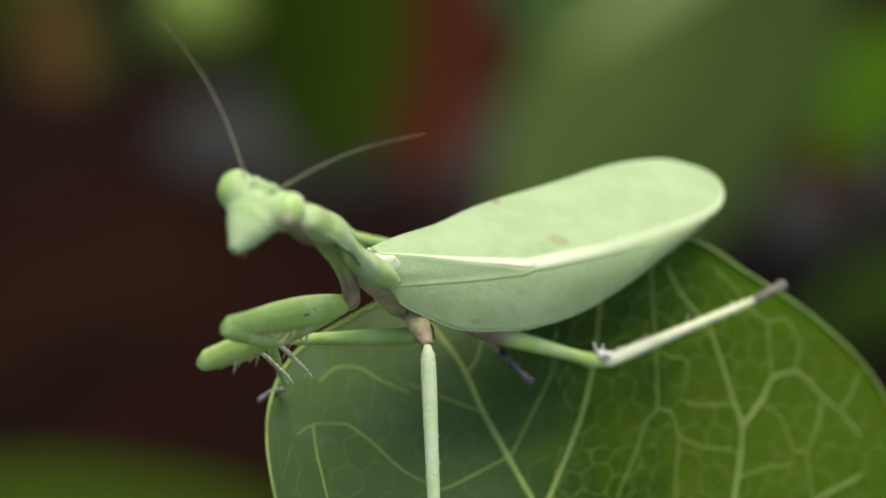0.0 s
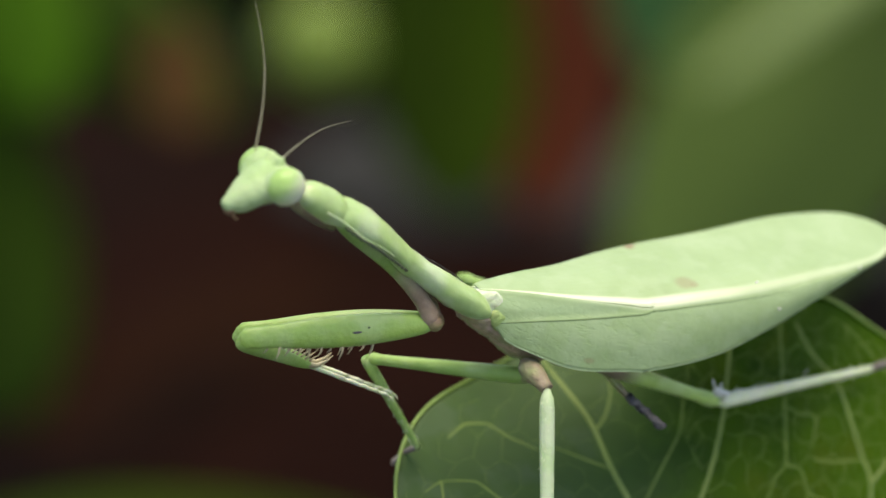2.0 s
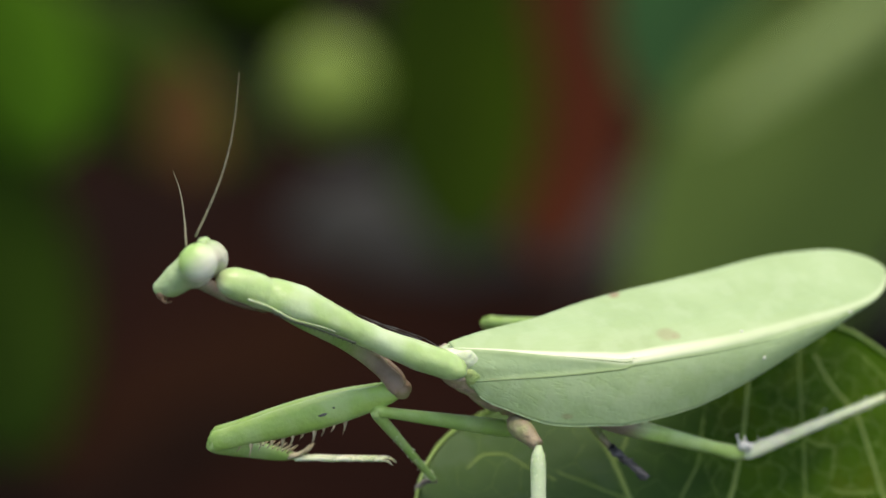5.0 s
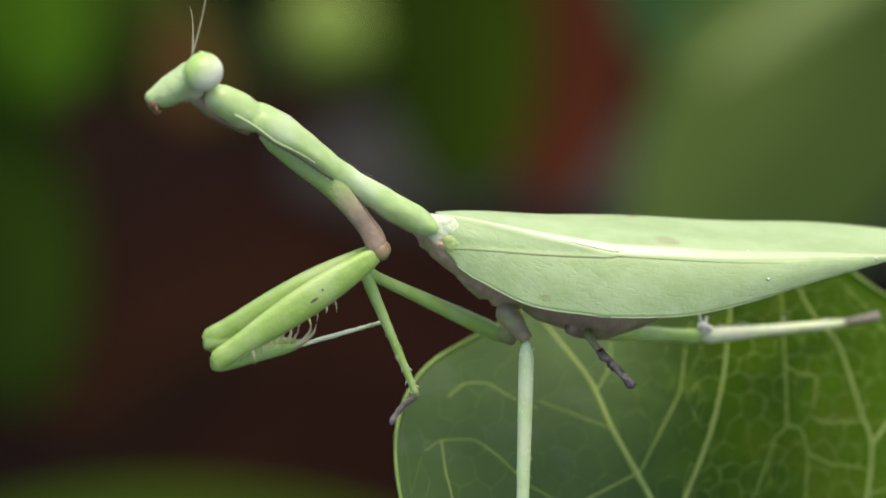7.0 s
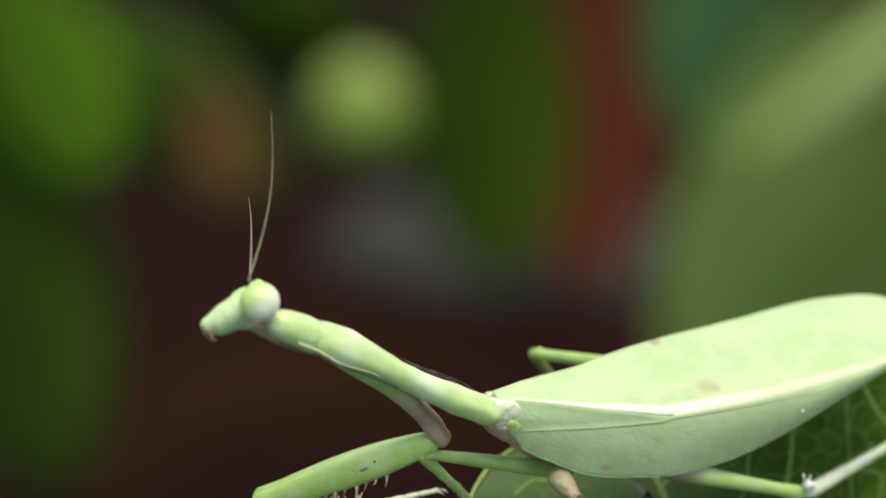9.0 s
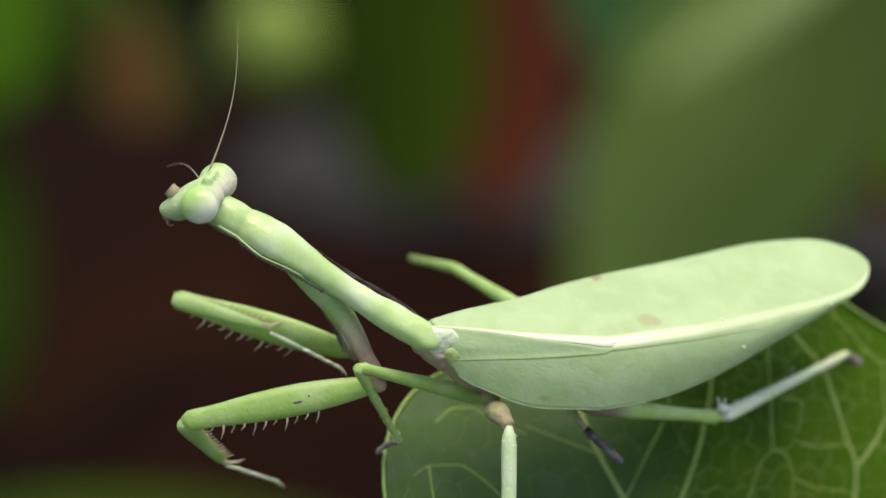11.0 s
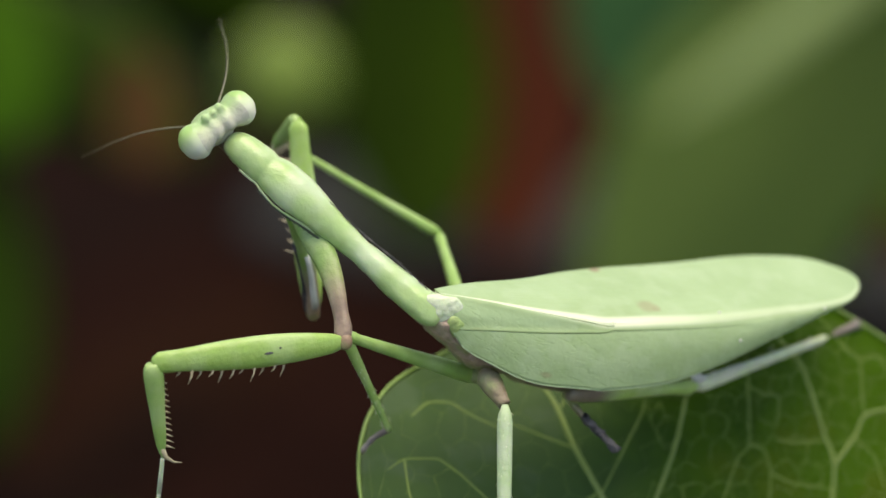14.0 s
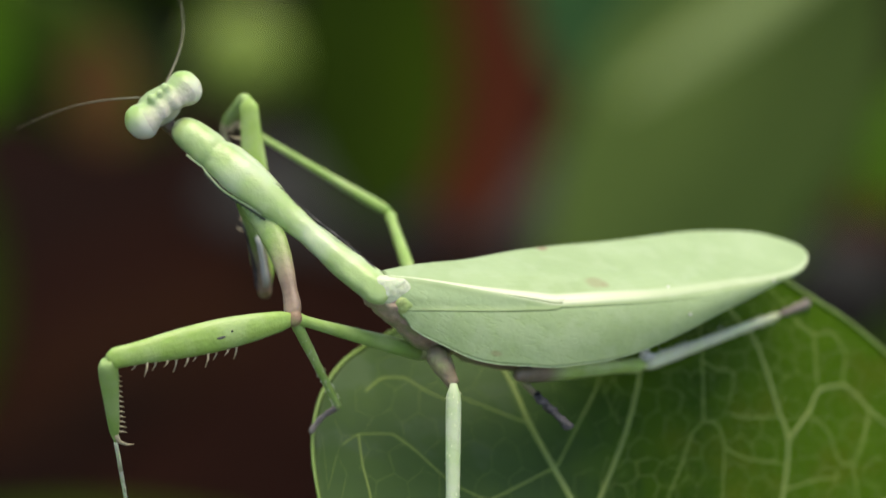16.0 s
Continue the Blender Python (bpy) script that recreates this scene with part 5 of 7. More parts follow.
    walk(femur_l, [
        (0, pose(-0.00340, -0.00548, -0.00316, 25.43, -5.95, -166.59)),
        (0.5, pose(-0.00399, -0.00601, -0.00227, 24.23, -4.04, -176.77)),
        (1, pose(-0.00377, -0.00499, -0.00219, 19.36, 5.22, 173.87)),
        (1.5, pose(-0.00407, -0.00477, -0.00230, 19.38, 10.02, 165.71)),
        (2, pose(-0.00416, -0.00466, -0.00229, 20.82, 6.00, 173.08)),
        (2.5, pose(-0.00464, -0.00691, -0.00109, 20.12, 16.32, 161.22)),
        (3, pose(-0.00452, -0.00741, -0.00124, 10.49, 13.92, 169.06)),
        (3.2, pose(-0.00441, -0.00782, -0.00142, 10.04, 14.49, 168.69)),
        (3.7, pose(-0.00379, -0.00473, -0.00266, 13.84, 16.08, 168.14)),
        (4.25, pose(-0.00363, -0.00344, -0.00342, 18.02, 18.09, 167.80)),
        (4.8, pose(-0.00350, -0.00260, -0.00415, 22.23, 20.22, 167.72)),
        (5.3, pose(-0.00339, -0.00203, -0.00485, 26.08, 22.23, 167.91)),
        (5.5, pose(-0.00339, -0.00201, -0.00507, 27.25, 21.82, 171.64)),
        (6, pose(-0.00312, -0.00156, -0.00569, 25.58, 22.97, 173.90)),
        (6.5, pose(-0.00436, -0.00616, -0.00277, 15.58, 29.08, -175.98)),
        (7, pose(-0.00373, -0.00747, -0.00322, 9.00, 35.96, -161.57)),
        (7.5, pose(-0.00344, -0.00606, -0.00331, 9.47, 37.09, -157.48)),
        (8, pose(-0.00471, -0.00807, -0.00224, 10.49, 8.25, -159.24)),
        (8.5, pose(-0.00457, -0.00474, -0.00273, 22.91, 26.43, 174.85)),
        (9, pose(-0.00394, -0.00275, -0.00414, 29.66, 26.55, 171.26)),
        (9.5, pose(-0.00332, -0.00209, -0.00459, 33.67, 26.70, 172.02)),
        (10, pose(-0.00301, -0.00243, -0.00388, 32.05, 25.36, 175.58)),
        (10.2, pose(-0.00323, -0.00210, -0.00426, 30.85, 25.01, 174.36)),
        (10.55, pose(-0.00282, -0.00197, -0.00572, 28.14, 22.18, 170.09)),
        (10.9, pose(-0.00312, -0.00217, -0.00646, 25.74, 20.03, 166.82)),
        (11.25, pose(-0.00404, -0.00215, -0.00658, 23.70, 19.40, 164.87)),
        (11.6, pose(-0.00517, -0.00168, -0.00638, 23.35, 13.84, 173.81)),
        (11.95, pose(-0.00624, -0.00110, -0.00612, 22.73, 10.77, -179.99)),
        (12.3, pose(-0.00786, -0.00226, -0.00529, 21.83, 9.02, -177.63)),
        (12.5, pose(-0.00787, -0.00230, -0.00557, 22.70, 9.35, -177.63)),
        (13, pose(-0.00668, -0.00068, -0.00729, 21.10, 8.19, 174.79)),
        (13.5, pose(-0.00738, -0.00329, -0.00574, 18.72, 8.44, 177.94)),
        (14, pose(-0.00758, -0.00295, -0.00531, 18.45, 9.54, 179.34)),
        (14.5, pose(-0.00724, -0.00213, -0.00471, 16.26, 10.09, -179.73)),
        (15, pose(-0.00726, -0.00200, -0.00470, 16.96, 10.75, -178.51)),
        (15.5, pose(-0.00712, -0.00194, -0.00484, 17.32, 11.60, -177.77)),
        (16, pose(-0.00726, -0.00214, -0.00490, 17.68, 12.31, -176.62))])
    walk(tibia_l, [
        (0, pose(-0.02130, -0.00975, -0.00124, -23.86, 24.23, 10.38)),
        (0.5, pose(-0.02249, -0.00620, -0.00178, -25.57, 16.78, -2.16)),
        (1, pose(-0.02122, -0.00113, -0.00506, 6.86, 26.20, 10.37)),
        (1.5, pose(-0.02172, -0.00027, -0.00551, 4.74, 24.46, 7.39)),
        (2, pose(-0.02130, -0.00022, -0.00567, 4.37, 24.21, 6.59)),
        (2.5, pose(-0.02146, -0.00119, -0.00629, 5.63, 25.82, 6.46)),
        (3, pose(-0.02252, -0.00361, -0.00609, 13.66, 26.09, 16.90)),
        (3.2, pose(-0.02198, -0.00430, -0.00606, 14.31, 25.13, 18.48)),
        (3.7, pose(-0.02119, -0.00107, -0.00778, 10.52, 24.44, 15.19)),
        (4.25, pose(-0.02082, 0.00028, -0.00916, 5.46, 22.70, 10.71)),
        (4.8, pose(-0.02048, 0.00109, -0.01055, 0.32, 20.42, 6.43)),
        (5.3, pose(-0.02014, 0.00155, -0.01186, -4.33, 17.96, 2.82)),
        (5.5, pose(-0.02083, 0.00086, -0.01240, -4.65, 17.81, 4.74)),
        (6, pose(-0.02076, 0.00063, -0.01346, -9.93, 12.96, 0.90)),
        (6.5, pose(-0.02059, -0.00696, -0.01164, 1.86, 7.39, 20.11)),
        (7, pose(-0.01794, -0.01221, -0.01409, 2.01, -7.10, 32.54)),
        (7.5, pose(-0.01708, -0.01171, -0.01447, 16.24, -7.89, 56.82)),
        (8, pose(-0.02184, -0.01456, -0.00491, -1.55, 31.28, 29.58)),
        (8.5, pose(-0.02132, -0.00448, -0.01058, -2.21, 25.58, 25.12)),
        (9, pose(-0.02031, -0.00024, -0.01241, -12.21, 9.00, -0.83)),
        (9.5, pose(-0.01969, 0.00021, -0.01290, -12.07, 14.45, 0.60)),
        (10, pose(-0.01969, -0.00115, -0.01180, -6.43, 19.97, 9.15)),
        (10.2, pose(-0.01992, -0.00045, -0.01209, -2.85, 25.55, 11.94)),
        (10.55, pose(-0.01970, 0.00098, -0.01270, 8.13, 36.69, 17.99)),
        (10.9, pose(-0.02006, 0.00179, -0.01281, 16.44, 45.35, 20.86)),
        (11.25, pose(-0.02089, 0.00241, -0.01273, 20.65, 52.37, 19.46)),
        (11.6, pose(-0.02303, 0.00026, -0.01081, 13.80, 59.25, 14.92)),
        (11.95, pose(-0.02442, -0.00109, -0.00957, 3.43, 68.61, 6.52)),
        (12.3, pose(-0.02613, -0.00302, -0.00819, -36.67, 76.17, -34.81)),
        (12.5, pose(-0.02612, -0.00306, -0.00857, -37.94, 75.02, -36.13)),
        (13, pose(-0.02493, 0.00098, -0.00992, -26.48, 72.25, -31.72)),
        (13.5, pose(-0.02567, -0.00263, -0.00845, -17.76, 72.75, -19.84)),
        (14, pose(-0.02583, -0.00274, -0.00838, -15.28, 72.81, -16.05)),
        (14.5, pose(-0.02546, -0.00222, -0.00795, -7.12, 73.65, -6.91)),
        (15, pose(-0.02543, -0.00248, -0.00815, 4.65, 73.20, 6.20)),
        (15.5, pose(-0.02523, -0.00264, -0.00857, 14.46, 71.78, 16.93)),
        (16, pose(-0.02531, -0.00321, -0.00886, 21.49, 70.18, 25.26))])
    walk(tarsus_l, [
        (0, pose(-0.01262, -0.00816, -0.00521, -13.44, 36.33, 20.32)),
        (0.5, pose(-0.01324, -0.00655, -0.00458, -16.45, 36.37, 14.50)),
        (1, pose(-0.01307, 0.00065, -0.00928, -20.87, 20.94, -6.19)),
        (1.5, pose(-0.01299, 0.00087, -0.00953, -21.96, 20.19, -7.28)),
        (2, pose(-0.01298, 0.00105, -0.00961, -22.29, 19.85, -8.00)),
        (2.5, pose(-0.01281, -0.00022, -0.01051, -25.76, 9.68, -14.71)),
        (3, pose(-0.01375, -0.00112, -0.01003, -18.23, 3.05, -17.90)),
        (3.2, pose(-0.01368, -0.00152, -0.01017, -18.05, 2.12, -16.83)),
        (3.7, pose(-0.01270, 0.00124, -0.01178, -21.56, -0.24, -18.31)),
        (4.25, pose(-0.01205, 0.00194, -0.01289, -24.68, -1.34, -16.20)),
        (4.8, pose(-0.01146, 0.00211, -0.01393, -26.72, -0.26, -10.86)),
        (5.3, pose(-0.01096, 0.00200, -0.01484, -29.04, -0.70, -8.96)),
        (5.5, pose(-0.01114, 0.00169, -0.01494, -28.93, 0.16, -5.48)),
        (6, pose(-0.01054, 0.00070, -0.01525, -23.25, 8.07, 7.28)),
        (6.5, pose(-0.01158, -0.00367, -0.01288, -21.53, -9.65, -5.58)),
        (7, pose(-0.00985, -0.00704, -0.01289, -5.79, -10.57, 33.16)),
        (7.5, pose(-0.01184, -0.00369, -0.01314, -1.45, 4.36, 47.20)),
        (8, pose(-0.01372, -0.01075, -0.01049, -15.92, 22.94, 11.89)),
        (8.5, pose(-0.01396, -0.00284, -0.01334, -25.83, -7.28, -8.19)),
        (9, pose(-0.01075, -0.00037, -0.01393, -36.74, -20.79, -13.59)),
        (9.5, pose(-0.01033, 0.00031, -0.01532, -40.91, -21.99, -12.62)),
        (10, pose(-0.01072, 0.00029, -0.01511, -39.90, -21.55, -7.97)),
        (10.2, pose(-0.01139, 0.00136, -0.01625, -31.24, -7.48, 2.49)),
        (10.55, pose(-0.01233, 0.00338, -0.01848, -21.90, 12.56, 13.95)),
        (10.9, pose(-0.01371, 0.00421, -0.01968, -18.11, 27.13, 19.55)),
        (11.25, pose(-0.01532, 0.00437, -0.02039, -16.52, 40.21, 23.16)),
        (11.6, pose(-0.01825, 0.00153, -0.01912, -16.51, 52.60, 25.53)),
        (11.95, pose(-0.02091, -0.00069, -0.01858, -19.83, 65.16, 24.27)),
        (12.3, pose(-0.02423, -0.00433, -0.01759, -38.47, 78.46, 7.07)),
        (12.5, pose(-0.02410, -0.00453, -0.01792, -45.17, 78.19, 0.19)),
        (13, pose(-0.02242, -0.00057, -0.01913, -108.63, 86.35, -54.02)),
        (13.5, pose(-0.02297, -0.00360, -0.01769, -32.74, 84.46, 19.20)),
        (14, pose(-0.02308, -0.00353, -0.01762, -24.10, 81.05, 23.57)),
        (14.5, pose(-0.02275, -0.00254, -0.01723, -11.58, 78.17, 32.30)),
        (15, pose(-0.02265, -0.00218, -0.01741, -9.99, 73.00, 33.19)),
        (15.5, pose(-0.02234, -0.00176, -0.01775, -9.60, 68.30, 32.47)),
        (16, pose(-0.02235, -0.00181, -0.01795, -10.37, 64.05, 30.69))])
    walk(coxa_r, [
        (0, pose(-0.01259, -0.00829, 0.00686, -13.86, 43.47, 20.43)),
        (0.5, pose(-0.01343, -0.00387, 0.00831, -26.04, 46.70, -5.00)),
        (1, pose(-0.01395, -0.00275, 0.00789, -22.54, 43.57, -4.57)),
        (1.5, pose(-0.01424, -0.00216, 0.00770, -24.14, 43.20, -6.59)),
        (2, pose(-0.01437, -0.00187, 0.00764, -24.60, 42.87, -7.55)),
        (2.5, pose(-0.01511, -0.00145, 0.00783, -30.09, 38.18, -19.85)),
        (3, pose(-0.01493, 0.00033, 0.00705, -22.16, 34.03, -29.74)),
        (3.2, pose(-0.01507, -0.00025, 0.00672, -21.74, 33.28, -28.48)),
        (3.7, pose(-0.01505, 0.00015, 0.00597, -22.88, 35.98, -15.91)),
        (4.25, pose(-0.01507, 0.00066, 0.00507, -25.09, 35.66, -12.70)),
        (4.8, pose(-0.01508, 0.00118, 0.00405, -27.41, 34.78, -11.54)),
        (5.3, pose(-0.01510, 0.00165, 0.00303, -29.53, 33.68, -11.34)),
        (5.5, pose(-0.01521, 0.00099, 0.00293, -29.27, 34.16, -8.15)),
        (6, pose(-0.01483, 0.00161, 0.00255, -29.25, 35.07, -8.60)),
        (6.5, pose(-0.01607, 0.00045, 0.00478, -24.94, 30.88, -22.79)),
        (7, pose(-0.01542, -0.00460, 0.00611, -15.85, 38.34, -4.78)),
        (7.5, pose(-0.01412, -0.00584, 0.00712, -13.37, 43.79, 8.09)),
        (8, pose(-0.01576, -0.00251, 0.00692, -21.79, 37.97, -19.51)),
        (8.5, pose(-0.01597, 0.00251, 0.00422, -33.79, 29.63, -25.83)),
        (9, pose(-0.01513, 0.00116, 0.00427, -33.45, 36.45, -12.83)),
        (9.5, pose(-0.01448, -0.00002, 0.00410, -32.10, 38.12, -4.66)),
        (10, pose(-0.01361, 0.00004, 0.00557, -32.91, 41.77, -6.46)),
        (10.2, pose(-0.01346, 0.00042, 0.00560, -31.86, 44.34, -4.40)),
        (10.55, pose(-0.01260, 0.00322, 0.00375, -29.71, 46.98, -0.50)),
        (10.9, pose(-0.01177, 0.00585, 0.00229, -27.72, 49.38, 3.22)),
        (11.25, pose(-0.01102, 0.00818, 0.00125, -25.89, 51.65, 6.83)),
        (11.6, pose(-0.01046, 0.01001, 0.00071, -24.19, 53.81, 10.40)),
        (11.95, pose(-0.01029, 0.01096, 0.00080, -22.59, 55.90, 14.02)),
        (12.3, pose(-0.01161, 0.00891, 0.00252, -20.89, 57.82, 18.11)),
        (12.5, pose(-0.01174, 0.00899, 0.00200, -23.03, 57.86, 16.30)),
        (13, pose(-0.01150, 0.00860, 0.00190, -18.71, 61.24, 26.03)),
        (13.5, pose(-0.01135, 0.00757, 0.00243, -13.03, 58.05, 31.30)),
        (14, pose(-0.01090, 0.00877, 0.00214, -11.42, 55.55, 31.05)),
        (14.5, pose(-0.01007, 0.00998, 0.00252, -6.76, 53.27, 33.88)),
        (15, pose(-0.01003, 0.01017, 0.00246, -7.14, 53.45, 33.66)),
        (15.5, pose(-0.00987, 0.01028, 0.00226, -7.30, 53.65, 33.55)),
        (16, pose(-0.01011, 0.01010, 0.00212, -7.85, 53.87, 33.40))])
    walk(femur_r, [
        (0, pose(-0.00221, -0.00442, -0.00365, 26.33, 10.04, -171.88)),
        (0.5, pose(-0.00300, -0.00477, -0.00281, 24.11, 9.26, 172.16)),
        (1, pose(-0.00293, -0.00363, -0.00263, 18.36, 8.84, 165.42)),
        (1.5, pose(-0.00319, -0.00344, -0.00275, 19.13, 10.23, 163.82)),
        (2, pose(-0.00327, -0.00334, -0.00275, 19.40, 10.66, 163.14)),
        (2.5, pose(-0.00383, -0.00554, -0.00160, 20.01, 15.52, 160.76)),
        (3, pose(-0.00394, -0.00595, -0.00148, 10.13, 13.07, 167.48)),
        (3.2, pose(-0.00385, -0.00634, -0.00165, 9.98, 13.44, 168.33)),
        (3.7, pose(-0.00317, -0.00324, -0.00299, 13.77, 15.19, 167.76)),
        (4.25, pose(-0.00297, -0.00207, -0.00384, 17.93, 17.33, 167.39)),
        (4.8, pose(-0.00279, -0.00133, -0.00466, 22.12, 19.60, 167.33)),
        (5.3, pose(-0.00265, -0.00084, -0.00543, 25.97, 21.75, 167.55)),
        (5.5, pose(-0.00270, -0.00080, -0.00564, 26.60, 21.48, 169.82)),
        (6, pose(-0.00247, -0.00026, -0.00622, 25.40, 22.52, 173.37)),
        (6.5, pose(-0.00399, -0.00462, -0.00306, 14.49, 25.19, -178.86)),
        (7, pose(-0.00349, -0.00560, -0.00336, 8.08, 31.20, -166.65)),
        (7.5, pose(-0.00321, -0.00428, -0.00345, 9.43, 36.04, -156.82)),
        (8, pose(-0.00441, -0.00653, -0.00248, 9.64, 23.57, -178.04)),
        (8.5, pose(-0.00403, -0.00327, -0.00332, 22.47, 26.37, 173.75)),
        (9, pose(-0.00315, -0.00156, -0.00480, 29.47, 25.96, 170.74)),
        (9.5, pose(-0.00251, -0.00100, -0.00532, 33.39, 25.95, 171.23)),
        (10, pose(-0.00229, -0.00124, -0.00459, 31.75, 24.43, 174.69)),
        (10.2, pose(-0.00258, -0.00043, -0.00507, 29.31, 12.82, -179.23)),
        (10.55, pose(-0.00219, 0.00313, -0.00741, 18.51, -2.90, -175.73)),
        (10.9, pose(-0.00184, 0.00640, -0.00930, 10.28, -10.08, 170.19)),
        (11.25, pose(-0.00161, 0.00931, -0.01072, 11.18, -16.53, 143.00)),
        (11.6, pose(-0.00160, 0.01164, -0.01161, 22.73, -21.53, 115.47)),
        (11.95, pose(-0.00199, 0.01304, -0.01184, 33.87, -28.02, 99.78)),
        (12.3, pose(-0.00388, 0.01144, -0.01040, 32.55, -48.37, 101.46)),
        (12.5, pose(-0.00395, 0.01126, -0.01093, 32.53, -46.58, 101.23)),
        (13, pose(-0.00490, 0.01182, -0.01148, 31.12, -57.81, 103.25)),
        (13.5, pose(-0.00445, 0.01176, -0.01052, 30.18, -60.38, 105.17)),
        (14, pose(-0.00350, 0.01323, -0.01046, 30.16, -60.82, 104.33)),
        (14.5, pose(-0.00248, 0.01507, -0.00972, 30.46, -63.17, 103.44)),
        (15, pose(-0.00246, 0.01521, -0.00980, 31.37, -62.68, 102.62)),
        (15.5, pose(-0.00233, 0.01528, -0.01004, 31.31, -62.43, 102.34)),
        (16, pose(-0.00259, 0.01505, -0.01022, 31.22, -62.15, 102.78))])
    walk(tibia_r, [
        (0, pose(-0.02025, -0.00700, -0.00686, -10.64, 10.22, 15.96)),
        (0.5, pose(-0.02110, -0.00228, -0.00578, -35.13, -1.97, -15.73)),
        (1, pose(-0.02062, 0.00097, -0.00548, 4.88, 26.68, 6.67)),
        (1.5, pose(-0.02068, 0.00164, -0.00604, 2.92, 24.81, 3.67)),
        (2, pose(-0.02068, 0.00194, -0.00618, 2.59, 24.54, 2.86)),
        (2.5, pose(-0.02066, 0.00034, -0.00656, 2.73, 26.33, 2.35)),
        (3, pose(-0.02155, -0.00204, -0.00567, 10.29, 27.44, 12.04)),
        (3.2, pose(-0.02148, -0.00270, -0.00596, 11.15, 26.46, 13.88)),
        (3.7, pose(-0.02064, 0.00055, -0.00785, 7.37, 25.33, 10.74)),
        (4.25, pose(-0.02021, 0.00179, -0.00934, 2.43, 23.12, 6.53)),
        (4.8, pose(-0.01981, 0.00250, -0.01087, -2.55, 20.40, 2.59)),
        (5.3, pose(-0.01944, 0.00286, -0.01228, -7.01, 17.59, -0.67)),
        (5.5, pose(-0.01966, 0.00224, -0.01243, -7.31, 17.39, 1.36)),
        (6, pose(-0.01937, 0.00199, -0.01343, -13.66, 12.14, -3.81)),
        (6.5, pose(-0.02073, -0.00496, -0.01094, -7.15, 9.69, 6.67)),
        (7, pose(-0.01890, -0.00925, -0.01295, -8.09, -1.34, 13.83)),
        (7.5, pose(-0.01697, -0.01017, -0.01433, 10.34, -4.03, 48.90)),
        (8, pose(-0.02137, -0.00711, -0.00987, 0.65, 17.37, 14.64)),
        (8.5, pose(-0.02081, -0.00291, -0.01101, -11.34, 0.15, -2.64)),
        (9, pose(-0.01958, 0.00112, -0.01290, -15.38, 8.18, -4.93)),
        (9.5, pose(-0.01896, 0.00154, -0.01341, -15.14, 13.88, -3.68)),
        (10, pose(-0.01907, 0.00032, -0.01225, -9.71, 19.98, 4.41)),
        (10.2, pose(-0.02063, -0.00067, -0.00917, -21.80, 12.49, 0.25)),
        (10.55, pose(-0.02063, 0.00175, -0.00647, -31.48, 11.97, -1.40)),
        (10.9, pose(-0.01980, 0.00951, -0.00606, -66.72, 2.55, -28.00)),
        (11.25, pose(-0.01578, 0.01998, -0.00545, -31.82, 16.88, -37.22)),
        (11.6, pose(-0.00900, 0.02718, -0.00482, 66.38, 50.31, 5.35)),
        (11.95, pose(-0.00477, 0.02915, -0.00314, 117.52, 51.71, 52.28)),
        (12.3, pose(-0.00633, 0.02349, 0.00343, 137.87, 46.41, 73.17)),
        (12.5, pose(-0.00642, 0.02374, 0.00251, 136.86, 47.81, 72.35)),
        (13, pose(-0.00717, 0.02143, 0.00418, 141.95, 41.08, 77.63)),
        (13.5, pose(-0.00684, 0.02059, 0.00557, 142.85, 39.78, 79.27)),
        (14, pose(-0.00573, 0.02197, 0.00570, 143.29, 39.33, 78.75)),
        (14.5, pose(-0.00443, 0.02320, 0.00680, 145.39, 37.91, 80.10)),
        (15, pose(-0.00432, 0.02349, 0.00665, 145.70, 37.59, 80.27)),
        (15.5, pose(-0.00416, 0.02365, 0.00636, 145.87, 37.57, 80.41)),
        (16, pose(-0.00450, 0.02348, 0.00614, 145.66, 38.17, 80.63))])
